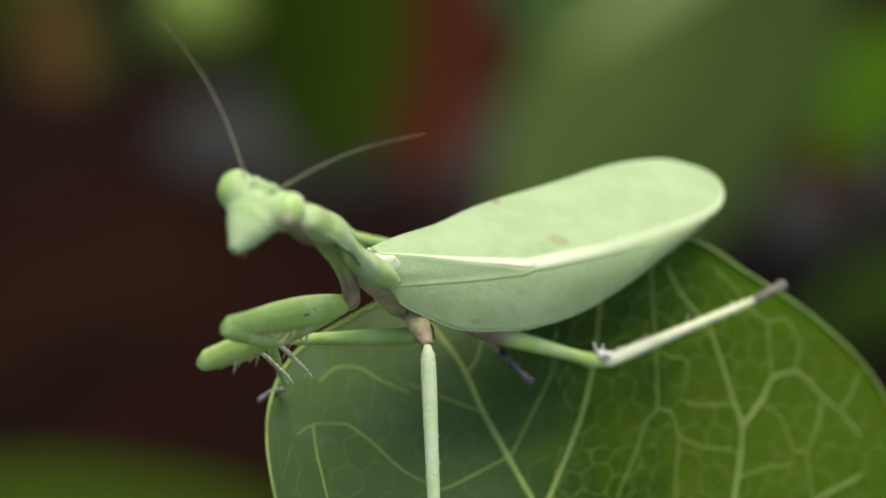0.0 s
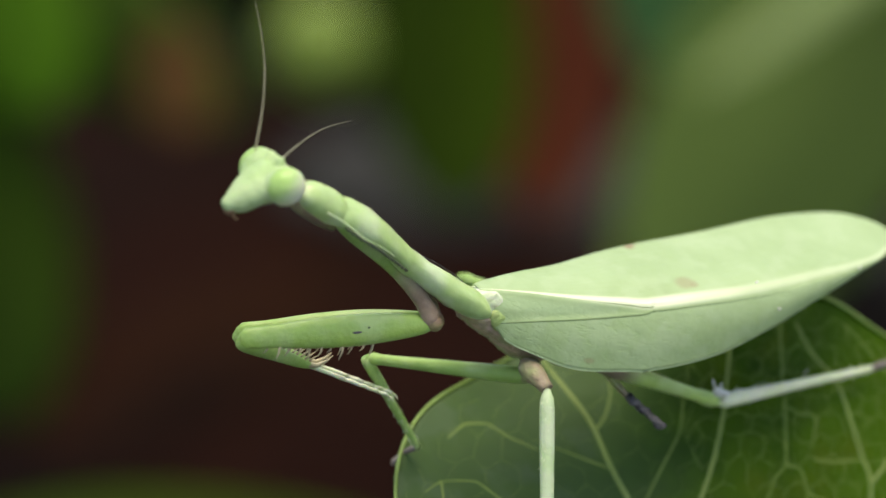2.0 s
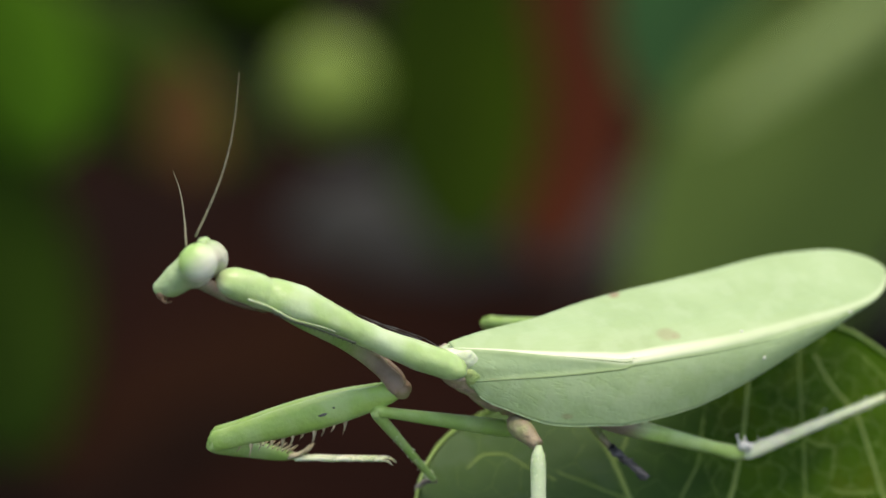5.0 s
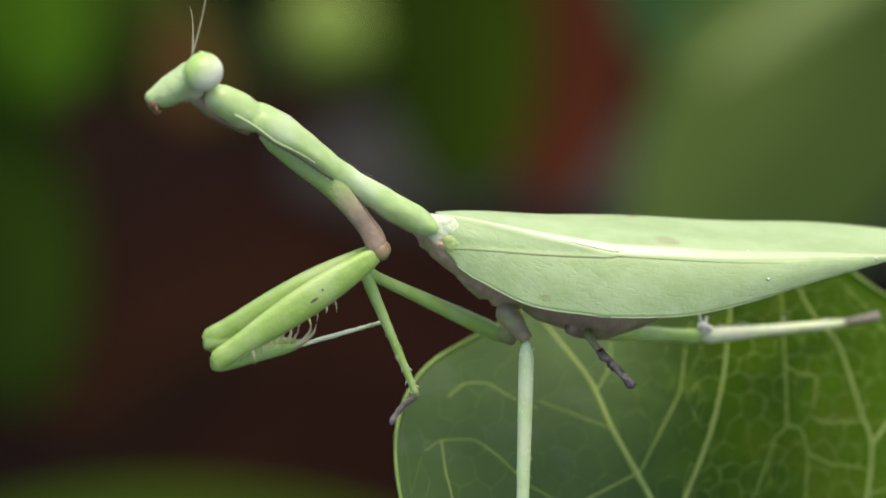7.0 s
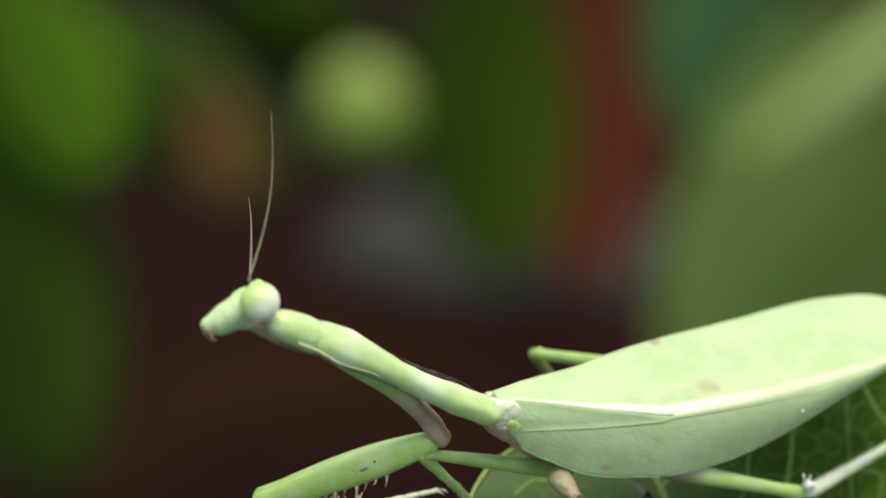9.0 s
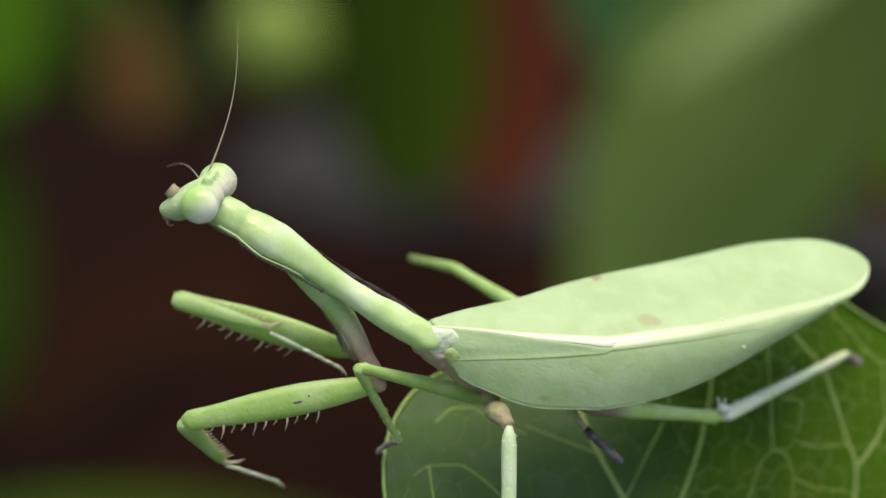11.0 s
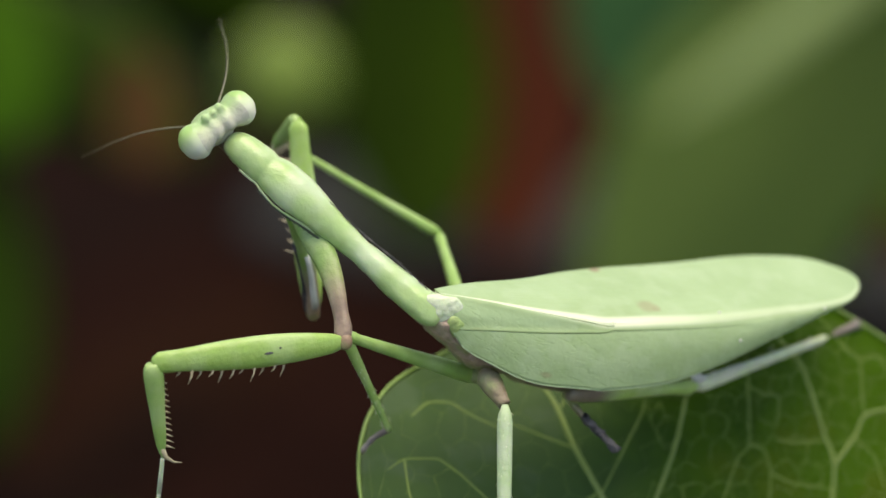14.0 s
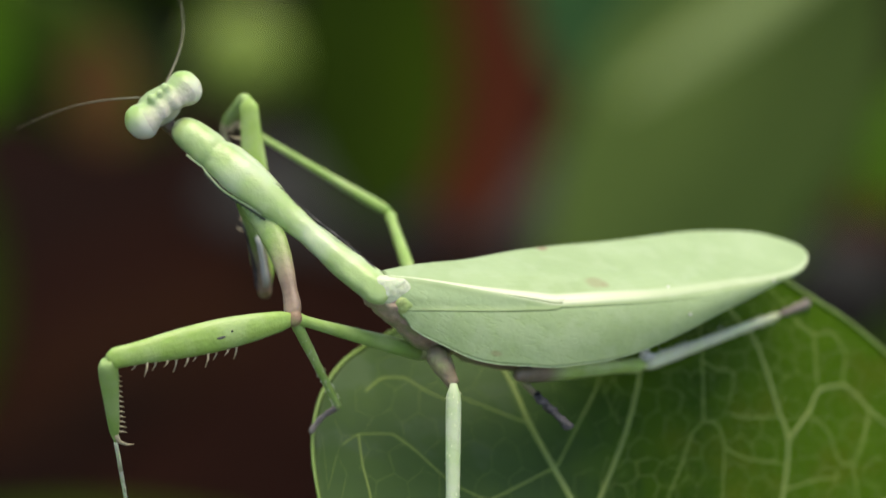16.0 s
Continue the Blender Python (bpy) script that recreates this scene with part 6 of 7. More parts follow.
    walk(tarsus_r, [
        (0, pose(-0.01110, -0.00439, -0.00858, -13.44, 36.33, 20.32)),
        (0.5, pose(-0.01178, -0.00490, -0.00545, -16.45, 36.37, 14.50)),
        (1, pose(-0.01204, 0.00197, -0.00982, -20.87, 20.94, -6.19)),
        (1.5, pose(-0.01192, 0.00220, -0.01010, -21.96, 20.19, -7.28)),
        (2, pose(-0.01189, 0.00238, -0.01019, -22.29, 19.85, -8.00)),
        (2.5, pose(-0.01200, 0.00069, -0.01085, -25.76, 9.68, -14.71)),
        (3, pose(-0.01315, -0.00024, -0.01013, -18.23, 3.05, -17.90)),
        (3.2, pose(-0.01308, -0.00062, -0.01027, -18.05, 2.12, -16.83)),
        (3.7, pose(-0.01204, 0.00219, -0.01198, -21.56, -0.24, -18.31)),
        (4.25, pose(-0.01137, 0.00280, -0.01314, -24.68, -1.34, -16.20)),
        (4.8, pose(-0.01075, 0.00290, -0.01424, -26.72, -0.26, -10.86)),
        (5.3, pose(-0.01022, 0.00276, -0.01521, -29.04, -0.70, -8.96)),
        (5.5, pose(-0.01042, 0.00246, -0.01531, -28.93, 0.16, -5.48)),
        (6, pose(-0.00994, 0.00136, -0.01546, -23.25, 8.07, 7.28)),
        (6.5, pose(-0.01127, -0.00386, -0.01256, -21.53, -9.65, -5.58)),
        (7, pose(-0.00951, -0.00695, -0.01273, -5.79, -10.57, 33.16)),
        (7.5, pose(-0.01063, -0.00290, -0.01366, -1.45, 4.36, 47.20)),
        (8, pose(-0.01246, -0.00476, -0.01270, -11.28, 20.12, 21.28)),
        (8.5, pose(-0.01077, -0.00190, -0.01189, -27.52, -2.15, 26.18)),
        (9, pose(-0.01004, 0.00029, -0.01428, -36.74, -20.79, -13.59)),
        (9.5, pose(-0.00958, 0.00093, -0.01573, -40.91, -21.99, -12.62)),
        (10, pose(-0.01001, 0.00102, -0.01555, -39.90, -21.55, -7.97)),
        (10.2, pose(-0.01118, -0.00063, -0.01127, -31.24, -7.48, 2.49)),
        (10.55, pose(-0.01116, 0.00152, -0.00848, -23.82, 16.17, 8.82)),
        (10.9, pose(-0.01127, 0.00498, -0.00649, -26.54, 25.77, -1.12)),
        (11.25, pose(-0.00841, 0.01439, -0.00827, -30.55, 35.63, -13.18)),
        (11.6, pose(-0.00285, 0.02776, -0.01226, -27.42, 49.64, 1.00)),
        (11.95, pose(-0.00110, 0.03389, -0.01073, -18.96, 54.42, 20.93)),
        (12.3, pose(-0.00440, 0.02987, -0.00357, -11.95, 53.34, 35.43)),
        (12.5, pose(-0.00445, 0.02994, -0.00465, -14.00, 53.78, 33.67)),
        (13, pose(-0.00560, 0.02855, -0.00217, -9.98, 51.01, 40.73)),
        (13.5, pose(-0.00545, 0.02789, -0.00062, -6.57, 50.28, 43.89)),
        (14, pose(-0.00427, 0.02931, -0.00043, -5.38, 50.24, 43.78)),
        (14.5, pose(-0.00311, 0.03071, 0.00085, -1.41, 49.96, 46.31)),
        (15, pose(-0.00302, 0.03105, 0.00074, -1.49, 50.02, 46.45)),
        (15.5, pose(-0.00288, 0.03121, 0.00046, -1.61, 50.12, 46.36)),
        (16, pose(-0.00326, 0.03099, 0.00017, -2.11, 50.45, 46.24))])
    walk(rm_femur, [
        (0, pose(0.00897, -0.00274, -0.00990, 17.32, 1.50, 171.24)),
        (0.5, pose(0.00854, -0.00172, -0.01009, 17.88, 5.31, 159.90)),
        (1, pose(0.00872, -0.00085, -0.01080, 13.29, -4.71, 169.47)),
        (1.5, pose(0.00875, -0.00108, -0.01070, 14.25, -3.97, 168.78)),
        (2, pose(0.00870, -0.00120, -0.01063, 14.56, -3.58, 168.12)),
        (2.5, pose(0.00880, -0.00164, -0.01070, 16.09, -2.76, 170.52)),
        (3, pose(0.00956, -0.00055, -0.01178, 7.24, -7.34, 160.67)),
        (3.2, pose(0.00949, -0.00033, -0.01151, 6.86, -7.99, 165.03)),
        (3.7, pose(0.00937, -0.00072, -0.01128, 9.24, -11.93, 176.28)),
        (4.25, pose(0.00927, -0.00112, -0.01099, 12.02, -14.01, -179.06)),
        (4.8, pose(0.00921, -0.00150, -0.01066, 14.64, -15.60, -176.27)),
        (5.3, pose(0.00917, -0.00183, -0.01034, 16.92, -16.81, -174.58)),
        (5.5, pose(0.00894, -0.00145, -0.01022, 16.55, -17.85, -170.97)),
        (6, pose(0.00963, -0.00171, -0.01078, 17.21, -13.98, -177.10)),
        (6.5, pose(0.00867, 0.00055, -0.01185, 7.48, -20.96, -164.38)),
        (7, pose(0.00893, 0.00196, -0.01232, 0.88, -22.35, -158.30)),
        (7.5, pose(0.00918, 0.00174, -0.01233, 1.33, -22.17, -163.51)),
        (8, pose(0.00929, 0.00085, -0.01301, 4.98, -23.49, -173.45)),
        (8.5, pose(0.00977, -0.00175, -0.01176, 18.20, -16.16, 179.20)),
        (9, pose(0.00949, -0.00183, -0.00983, 20.39, -15.60, -176.44)),
        (9.5, pose(0.00953, -0.00229, -0.01022, 22.65, -20.43, -176.62)),
        (10, pose(0.00918, -0.00157, -0.00960, 19.22, -24.74, -169.08)),
        (10.2, pose(0.00893, -0.00134, -0.00963, 18.74, -24.41, -168.98)),
        (10.55, pose(0.00871, -0.00108, -0.00972, 18.25, -23.39, -169.85)),
        (10.9, pose(0.00851, -0.00083, -0.00981, 17.69, -22.37, -170.79)),
        (11.25, pose(0.00831, -0.00058, -0.00991, 17.07, -21.35, -171.83)),
        (11.6, pose(0.00813, -0.00032, -0.01002, 16.37, -20.34, -172.96)),
        (11.95, pose(0.00796, -0.00007, -0.01014, 15.60, -19.34, -174.20)),
        (12.3, pose(0.00781, 0.00018, -0.01027, 14.74, -18.36, -175.53)),
        (12.5, pose(0.00781, 0.00006, -0.01052, 15.74, -18.19, -175.93)),
        (13, pose(0.00780, 0.00017, -0.01067, 15.39, -19.48, -176.42)),
        (13.5, pose(0.00818, 0.00015, -0.01034, 12.23, -18.36, -173.31)),
        (14, pose(0.00815, 0.00032, -0.00998, 11.35, -16.89, -172.88)),
        (14.5, pose(0.00824, 0.00079, -0.00944, 8.53, -16.24, -171.68)),
        (15, pose(0.00817, 0.00076, -0.00941, 9.04, -16.25, -171.71)),
        (15.5, pose(0.00820, 0.00063, -0.00952, 9.26, -16.26, -171.93)),
        (16, pose(0.00800, 0.00040, -0.00955, 9.57, -16.35, -171.72))])
    walk(rm_tibia, [
        (0, pose(-0.00684, -0.00031, -0.01033, -14.48, 45.90, 26.77)),
        (0.5, pose(-0.00641, 0.00375, -0.01157, -16.57, 46.71, 14.09)),
        (1, pose(-0.00695, 0.00206, -0.00949, -16.72, 54.83, 2.65)),
        (1.5, pose(-0.00691, 0.00203, -0.00960, -18.53, 54.24, 0.62)),
        (2, pose(-0.00692, 0.00209, -0.00962, -19.16, 53.95, -0.56)),
        (2.5, pose(-0.00696, 0.00100, -0.00993, -22.23, 53.58, -0.68)),
        (3, pose(-0.00541, 0.00470, -0.00974, -5.73, 59.85, 20.51)),
        (3.2, pose(-0.00582, 0.00376, -0.00929, -5.40, 57.63, 20.57)),
        (3.7, pose(-0.00625, 0.00030, -0.00798, -9.06, 55.54, 18.26)),
        (4.25, pose(-0.00625, -0.00138, -0.00712, -12.74, 53.25, 15.42)),
        (4.8, pose(-0.00617, -0.00250, -0.00636, -16.20, 50.80, 12.28)),
        (5.3, pose(-0.00607, -0.00328, -0.00571, -19.18, 48.34, 9.30)),
        (5.5, pose(-0.00609, -0.00385, -0.00532, -18.51, 47.81, 12.06)),
        (6, pose(-0.00587, -0.00249, -0.00692, -20.26, 49.32, 7.56)),
        (6.5, pose(-0.00572, -0.00347, -0.00613, -13.35, 58.62, 7.33)),
        (7, pose(-0.00482, -0.00351, -0.00623, -6.44, 59.78, -13.98)),
        (7.5, pose(-0.00503, -0.00247, -0.00630, -3.68, 58.55, 4.64)),
        (8, pose(-0.00529, -0.00082, -0.00663, -7.38, 57.86, 8.31)),
        (8.5, pose(-0.00560, -0.00153, -0.00731, -23.41, 54.19, 6.77)),
        (9, pose(-0.00588, -0.00279, -0.00553, -21.98, 45.52, 10.54)),
        (9.5, pose(-0.00544, -0.00317, -0.00463, -24.31, 51.27, 11.10)),
        (10, pose(-0.00508, -0.00432, -0.00290, -17.30, 55.55, 24.81)),
        (10.2, pose(-0.00538, -0.00412, -0.00302, -17.77, 55.74, 23.71)),
        (10.55, pose(-0.00575, -0.00367, -0.00337, -19.21, 55.71, 20.44)),
        (10.9, pose(-0.00610, -0.00320, -0.00372, -20.52, 55.61, 16.93)),
        (11.25, pose(-0.00644, -0.00269, -0.00409, -21.61, 55.46, 13.15)),
        (11.6, pose(-0.00676, -0.00217, -0.00447, -22.46, 55.26, 9.06)),
        (11.95, pose(-0.00705, -0.00160, -0.00484, -22.98, 55.00, 4.60)),
        (12.3, pose(-0.00733, -0.00100, -0.00523, -23.05, 54.68, -0.35)),
        (12.5, pose(-0.00735, -0.00103, -0.00552, -24.71, 54.33, -1.75)),
        (13, pose(-0.00724, -0.00078, -0.00534, -25.95, 55.31, -11.98)),
        (13.5, pose(-0.00691, -0.00161, -0.00530, -19.58, 55.17, 1.19)),
        (14, pose(-0.00705, -0.00158, -0.00534, -16.67, 53.71, 7.90)),
        (14.5, pose(-0.00697, -0.00143, -0.00498, -10.97, 52.44, 15.77)),
        (15, pose(-0.00704, -0.00145, -0.00493, -11.63, 52.56, 15.28)),
        (15.5, pose(-0.00700, -0.00152, -0.00503, -12.06, 52.64, 14.56)),
        (16, pose(-0.00719, -0.00181, -0.00505, -12.58, 52.74, 14.48))])
    walk(rm_tarsus, [
        (0, pose(0.00102, 0.00366, -0.01941, 12.30, 49.44, 106.98)),
        (0.5, pose(0.00200, 0.00586, -0.02078, 49.22, 69.49, 170.81)),
        (1, pose(0.00032, 0.00240, -0.01983, 17.51, 49.87, 121.62)),
        (1.5, pose(0.00049, 0.00211, -0.01987, 17.66, 50.99, 120.99)),
        (2, pose(0.00052, 0.00203, -0.01985, 17.52, 51.40, 120.27)),
        (2.5, pose(0.00056, 0.00091, -0.02012, 18.16, 53.30, 123.68)),
        (3, pose(0.00055, 0.00693, -0.02067, 10.53, 50.69, 111.93)),
        (3.2, pose(0.00052, 0.00614, -0.01997, 9.89, 48.78, 111.20)),
        (3.7, pose(0.00054, 0.00254, -0.01841, 11.88, 47.04, 108.77)),
        (4.25, pose(0.00105, 0.00063, -0.01726, 13.57, 46.04, 106.03)),
        (4.8, pose(0.00164, -0.00081, -0.01617, 14.70, 45.36, 103.05)),
        (5.3, pose(0.00223, -0.00192, -0.01516, 15.27, 44.89, 100.15)),
        (5.5, pose(0.00221, -0.00207, -0.01469, 16.40, 42.77, 102.66)),
        (6, pose(0.00230, -0.00141, -0.01652, 14.33, 40.59, 104.21)),
        (6.5, pose(0.00081, -0.00263, -0.01693, 15.66, 54.57, 125.47)),
        (7, pose(0.00136, -0.00505, -0.01717, 7.64, 55.39, 158.74)),
        (7.5, pose(0.00155, -0.00192, -0.01710, 8.27, 56.43, 126.63)),
        (8, pose(0.00138, 0.00015, -0.01734, 10.51, 57.03, 104.72)),
        (8.5, pose(0.00175, -0.00067, -0.01756, 11.35, 53.60, 98.90)),
        (9, pose(0.00283, -0.00117, -0.01455, 10.84, 48.92, 91.75)),
        (9.5, pose(0.00232, -0.00165, -0.01451, 14.68, 50.41, 93.80)),
        (10, pose(0.00142, -0.00132, -0.01333, 18.40, 45.43, 101.72)),
        (10.2, pose(0.00114, -0.00126, -0.01347, 18.56, 45.38, 104.45)),
        (10.55, pose(0.00094, -0.00117, -0.01381, 17.95, 47.22, 107.22)),
        (10.9, pose(0.00074, -0.00112, -0.01416, 17.32, 49.07, 110.24)),
        (11.25, pose(0.00055, -0.00105, -0.01450, 16.69, 50.97, 113.63)),
        (11.6, pose(0.00036, -0.00103, -0.01485, 16.10, 52.88, 117.59)),
        (11.95, pose(0.00018, -0.00102, -0.01521, 15.58, 54.78, 122.41)),
        (12.3, pose(-0.00001, -0.00105, -0.01555, 15.24, 56.58, 128.59)),
        (12.5, pose(0.00003, -0.00125, -0.01581, 15.72, 58.47, 129.31)),
        (13, pose(-0.00020, -0.00227, -0.01574, 10.86, 51.08, 118.22)),
        (13.5, pose(0.00032, -0.00146, -0.01569, 12.30, 54.37, 125.66)),
        (14, pose(0.00037, -0.00055, -0.01553, 16.11, 57.72, 136.45)),
        (14.5, pose(0.00046, 0.00066, -0.01501, 17.63, 57.67, 153.60)),
        (15, pose(0.00038, 0.00057, -0.01498, 18.43, 57.07, 153.16)),
        (15.5, pose(0.00043, 0.00040, -0.01509, 18.51, 56.87, 152.40)),
        (16, pose(0.00023, 0.00011, -0.01513, 19.03, 57.34, 153.63))])
    walk(lm_coxa, [
        (0, pose(0.00652, -0.00339, -0.00635, -54.94, 19.84, -96.09)),
        (0.5, pose(0.00681, -0.00371, -0.00644, -54.78, 30.75, -82.99)),
        (1, pose(0.00666, -0.00350, -0.00753, -58.31, 13.87, -77.06)),
        (1.5, pose(0.00662, -0.00361, -0.00743, -58.07, 12.83, -77.74)),
        (2, pose(0.00654, -0.00368, -0.00735, -57.82, 12.40, -78.31)),
        (2.5, pose(0.00674, -0.00416, -0.00731, -57.47, 10.26, -75.37)),
        (3, pose(0.00729, -0.00379, -0.00752, -32.21, 54.10, -43.94)),
        (3.2, pose(0.00729, -0.00371, -0.00739, -30.78, 52.77, -41.51)),
        (3.7, pose(0.00726, -0.00380, -0.00736, -46.08, 38.91, -58.45)),
        (4.25, pose(0.00726, -0.00391, -0.00733, -53.88, 25.40, -66.34)),
        (4.8, pose(0.00729, -0.00404, -0.00731, -58.46, 14.26, -69.67)),
        (5.3, pose(0.00734, -0.00418, -0.00728, -61.95, 5.18, -71.01)),
        (5.5, pose(0.00725, -0.00401, -0.00722, -63.72, 3.17, -68.70)),
        (6, pose(0.00743, -0.00429, -0.00749, -63.53, 5.20, -72.33)),
        (6.5, pose(0.00745, -0.00316, -0.00805, -36.30, 33.22, -35.58)),
        (7, pose(0.00821, -0.00235, -0.00833, -24.82, 42.51, -23.17)),
        (7.5, pose(0.00833, -0.00264, -0.00843, -33.62, 35.91, -31.66)),
        (8, pose(0.00824, -0.00324, -0.00895, -41.39, 30.35, -39.03)),
        (8.5, pose(0.00796, -0.00485, -0.00840, -64.97, -0.02, -67.61)),
        (9, pose(0.00757, -0.00459, -0.00761, -63.94, 1.09, -81.07)),
        (9.5, pose(0.00773, -0.00493, -0.00808, -68.11, -7.84, -85.93)),
        (10, pose(0.00764, -0.00482, -0.00751, -71.77, -10.98, -84.25)),
        (10.2, pose(0.00754, -0.00475, -0.00758, -70.87, -10.30, -84.48)),
        (10.55, pose(0.00750, -0.00472, -0.00772, -69.03, -9.49, -86.00)),
        (10.9, pose(0.00747, -0.00468, -0.00787, -67.22, -8.56, -87.54)),
        (11.25, pose(0.00745, -0.00464, -0.00801, -65.45, -7.54, -89.07)),
        (11.6, pose(0.00745, -0.00460, -0.00818, -63.72, -6.41, -90.61)),
        (11.95, pose(0.00745, -0.00455, -0.00833, -62.05, -5.18, -92.14)),
        (12.3, pose(0.00747, -0.00450, -0.00851, -60.43, -3.86, -93.66)),
        (12.5, pose(0.00610, -0.00326, -0.00768, -50.75, 27.74, -50.96)),
        (13, pose(0.00660, -0.00316, -0.00750, -51.66, 28.97, -59.77)),
        (13.5, pose(0.00695, -0.00332, -0.00749, -49.12, 32.03, -53.14)),
        (14, pose(0.00698, -0.00330, -0.00745, -55.27, 26.86, -69.23)),
        (14.5, pose(0.00672, -0.00287, -0.00706, -48.70, 37.52, -56.65)),
        (15, pose(0.00665, -0.00292, -0.00709, -46.87, 38.77, -52.94)),
        (15.5, pose(0.00694, -0.00317, -0.00719, -53.52, 34.19, -66.79)),
        (16, pose(0.00682, -0.00335, -0.00702, -46.82, 41.85, -56.10))])
    walk(lm_femur, [
        (0, pose(0.00520, -0.00804, -0.00699, -58.32, 48.20, -102.37)),
        (0.5, pose(0.00641, -0.00822, -0.00780, -64.44, 55.71, -97.06)),
        (1, pose(0.00754, -0.00736, -0.00850, -72.14, 53.47, -101.12)),
        (1.5, pose(0.00747, -0.00750, -0.00834, -71.04, 52.53, -100.89)),
        (2, pose(0.00734, -0.00758, -0.00823, -70.41, 52.23, -101.03)),
        (2.5, pose(0.00776, -0.00804, -0.00804, -68.71, 50.65, -97.10)),
        (3, pose(0.00901, -0.00545, -0.01082, -69.42, 66.77, -86.37)),
        (3.2, pose(0.00914, -0.00534, -0.01064, -70.70, 64.00, -88.04)),
        (3.7, pose(0.00892, -0.00650, -0.00993, -73.42, 57.55, -93.98)),
        (4.25, pose(0.00874, -0.00729, -0.00909, -74.36, 53.11, -97.51)),
        (4.8, pose(0.00866, -0.00775, -0.00831, -74.55, 49.01, -100.35)),
        (5.3, pose(0.00866, -0.00802, -0.00764, -74.27, 45.45, -102.55)),
        (5.5, pose(0.00872, -0.00780, -0.00745, -75.51, 44.99, -101.78)),
        (6, pose(0.00866, -0.00815, -0.00785, -74.08, 48.20, -97.14)),
        (6.5, pose(0.01022, -0.00514, -0.01028, -76.58, 57.48, -88.89)),
        (7, pose(0.01098, -0.00353, -0.01109, -72.44, 69.96, -77.69)),
        (7.5, pose(0.01114, -0.00438, -0.01082, -72.20, 67.58, -78.36)),
        (8, pose(0.01097, -0.00545, -0.01101, -76.58, 62.92, -85.16)),
        (8.5, pose(0.00952, -0.00862, -0.00840, -75.41, 48.97, -93.79)),
        (9, pose(0.00820, -0.00862, -0.00769, -72.38, 42.51, -102.07)),
        (9.5, pose(0.00802, -0.00897, -0.00752, -73.88, 42.15, -103.93)),
        (10, pose(0.00803, -0.00879, -0.00673, -77.62, 48.76, -100.99)),
        (10.2, pose(0.00792, -0.00874, -0.00685, -76.60, 49.18, -100.19)),
        (10.55, pose(0.00778, -0.00873, -0.00704, -74.42, 49.28, -99.02)),
        (10.9, pose(0.00765, -0.00871, -0.00725, -72.23, 49.63, -97.81)),
        (11.25, pose(0.00752, -0.00868, -0.00748, -70.00, 50.11, -96.58)),
        (11.6, pose(0.00740, -0.00864, -0.00772, -67.75, 50.67, -95.32)),
        (11.95, pose(0.00730, -0.00861, -0.00797, -65.44, 51.27, -94.05)),
        (12.3, pose(0.00720, -0.00856, -0.00823, -63.09, 51.91, -92.77)),
        (12.5, pose(0.00723, -0.00862, -0.00828, -61.98, 50.95, -91.90)),
        (13, pose(0.00728, -0.00856, -0.00816, -62.50, 51.71, -91.70)),
        (13.5, pose(0.00767, -0.00863, -0.00839, -63.59, 54.41, -91.75)),
        (14, pose(0.00734, -0.00845, -0.00837, -64.56, 55.05, -93.62)),
        (14.5, pose(0.00723, -0.00812, -0.00827, -66.76, 57.35, -96.21)),
        (15, pose(0.00715, -0.00816, -0.00823, -67.19, 56.86, -96.55)),
        (15.5, pose(0.00720, -0.00829, -0.00831, -66.89, 56.67, -96.55)),
        (16, pose(0.00706, -0.00852, -0.00827, -66.64, 56.38, -96.00))])
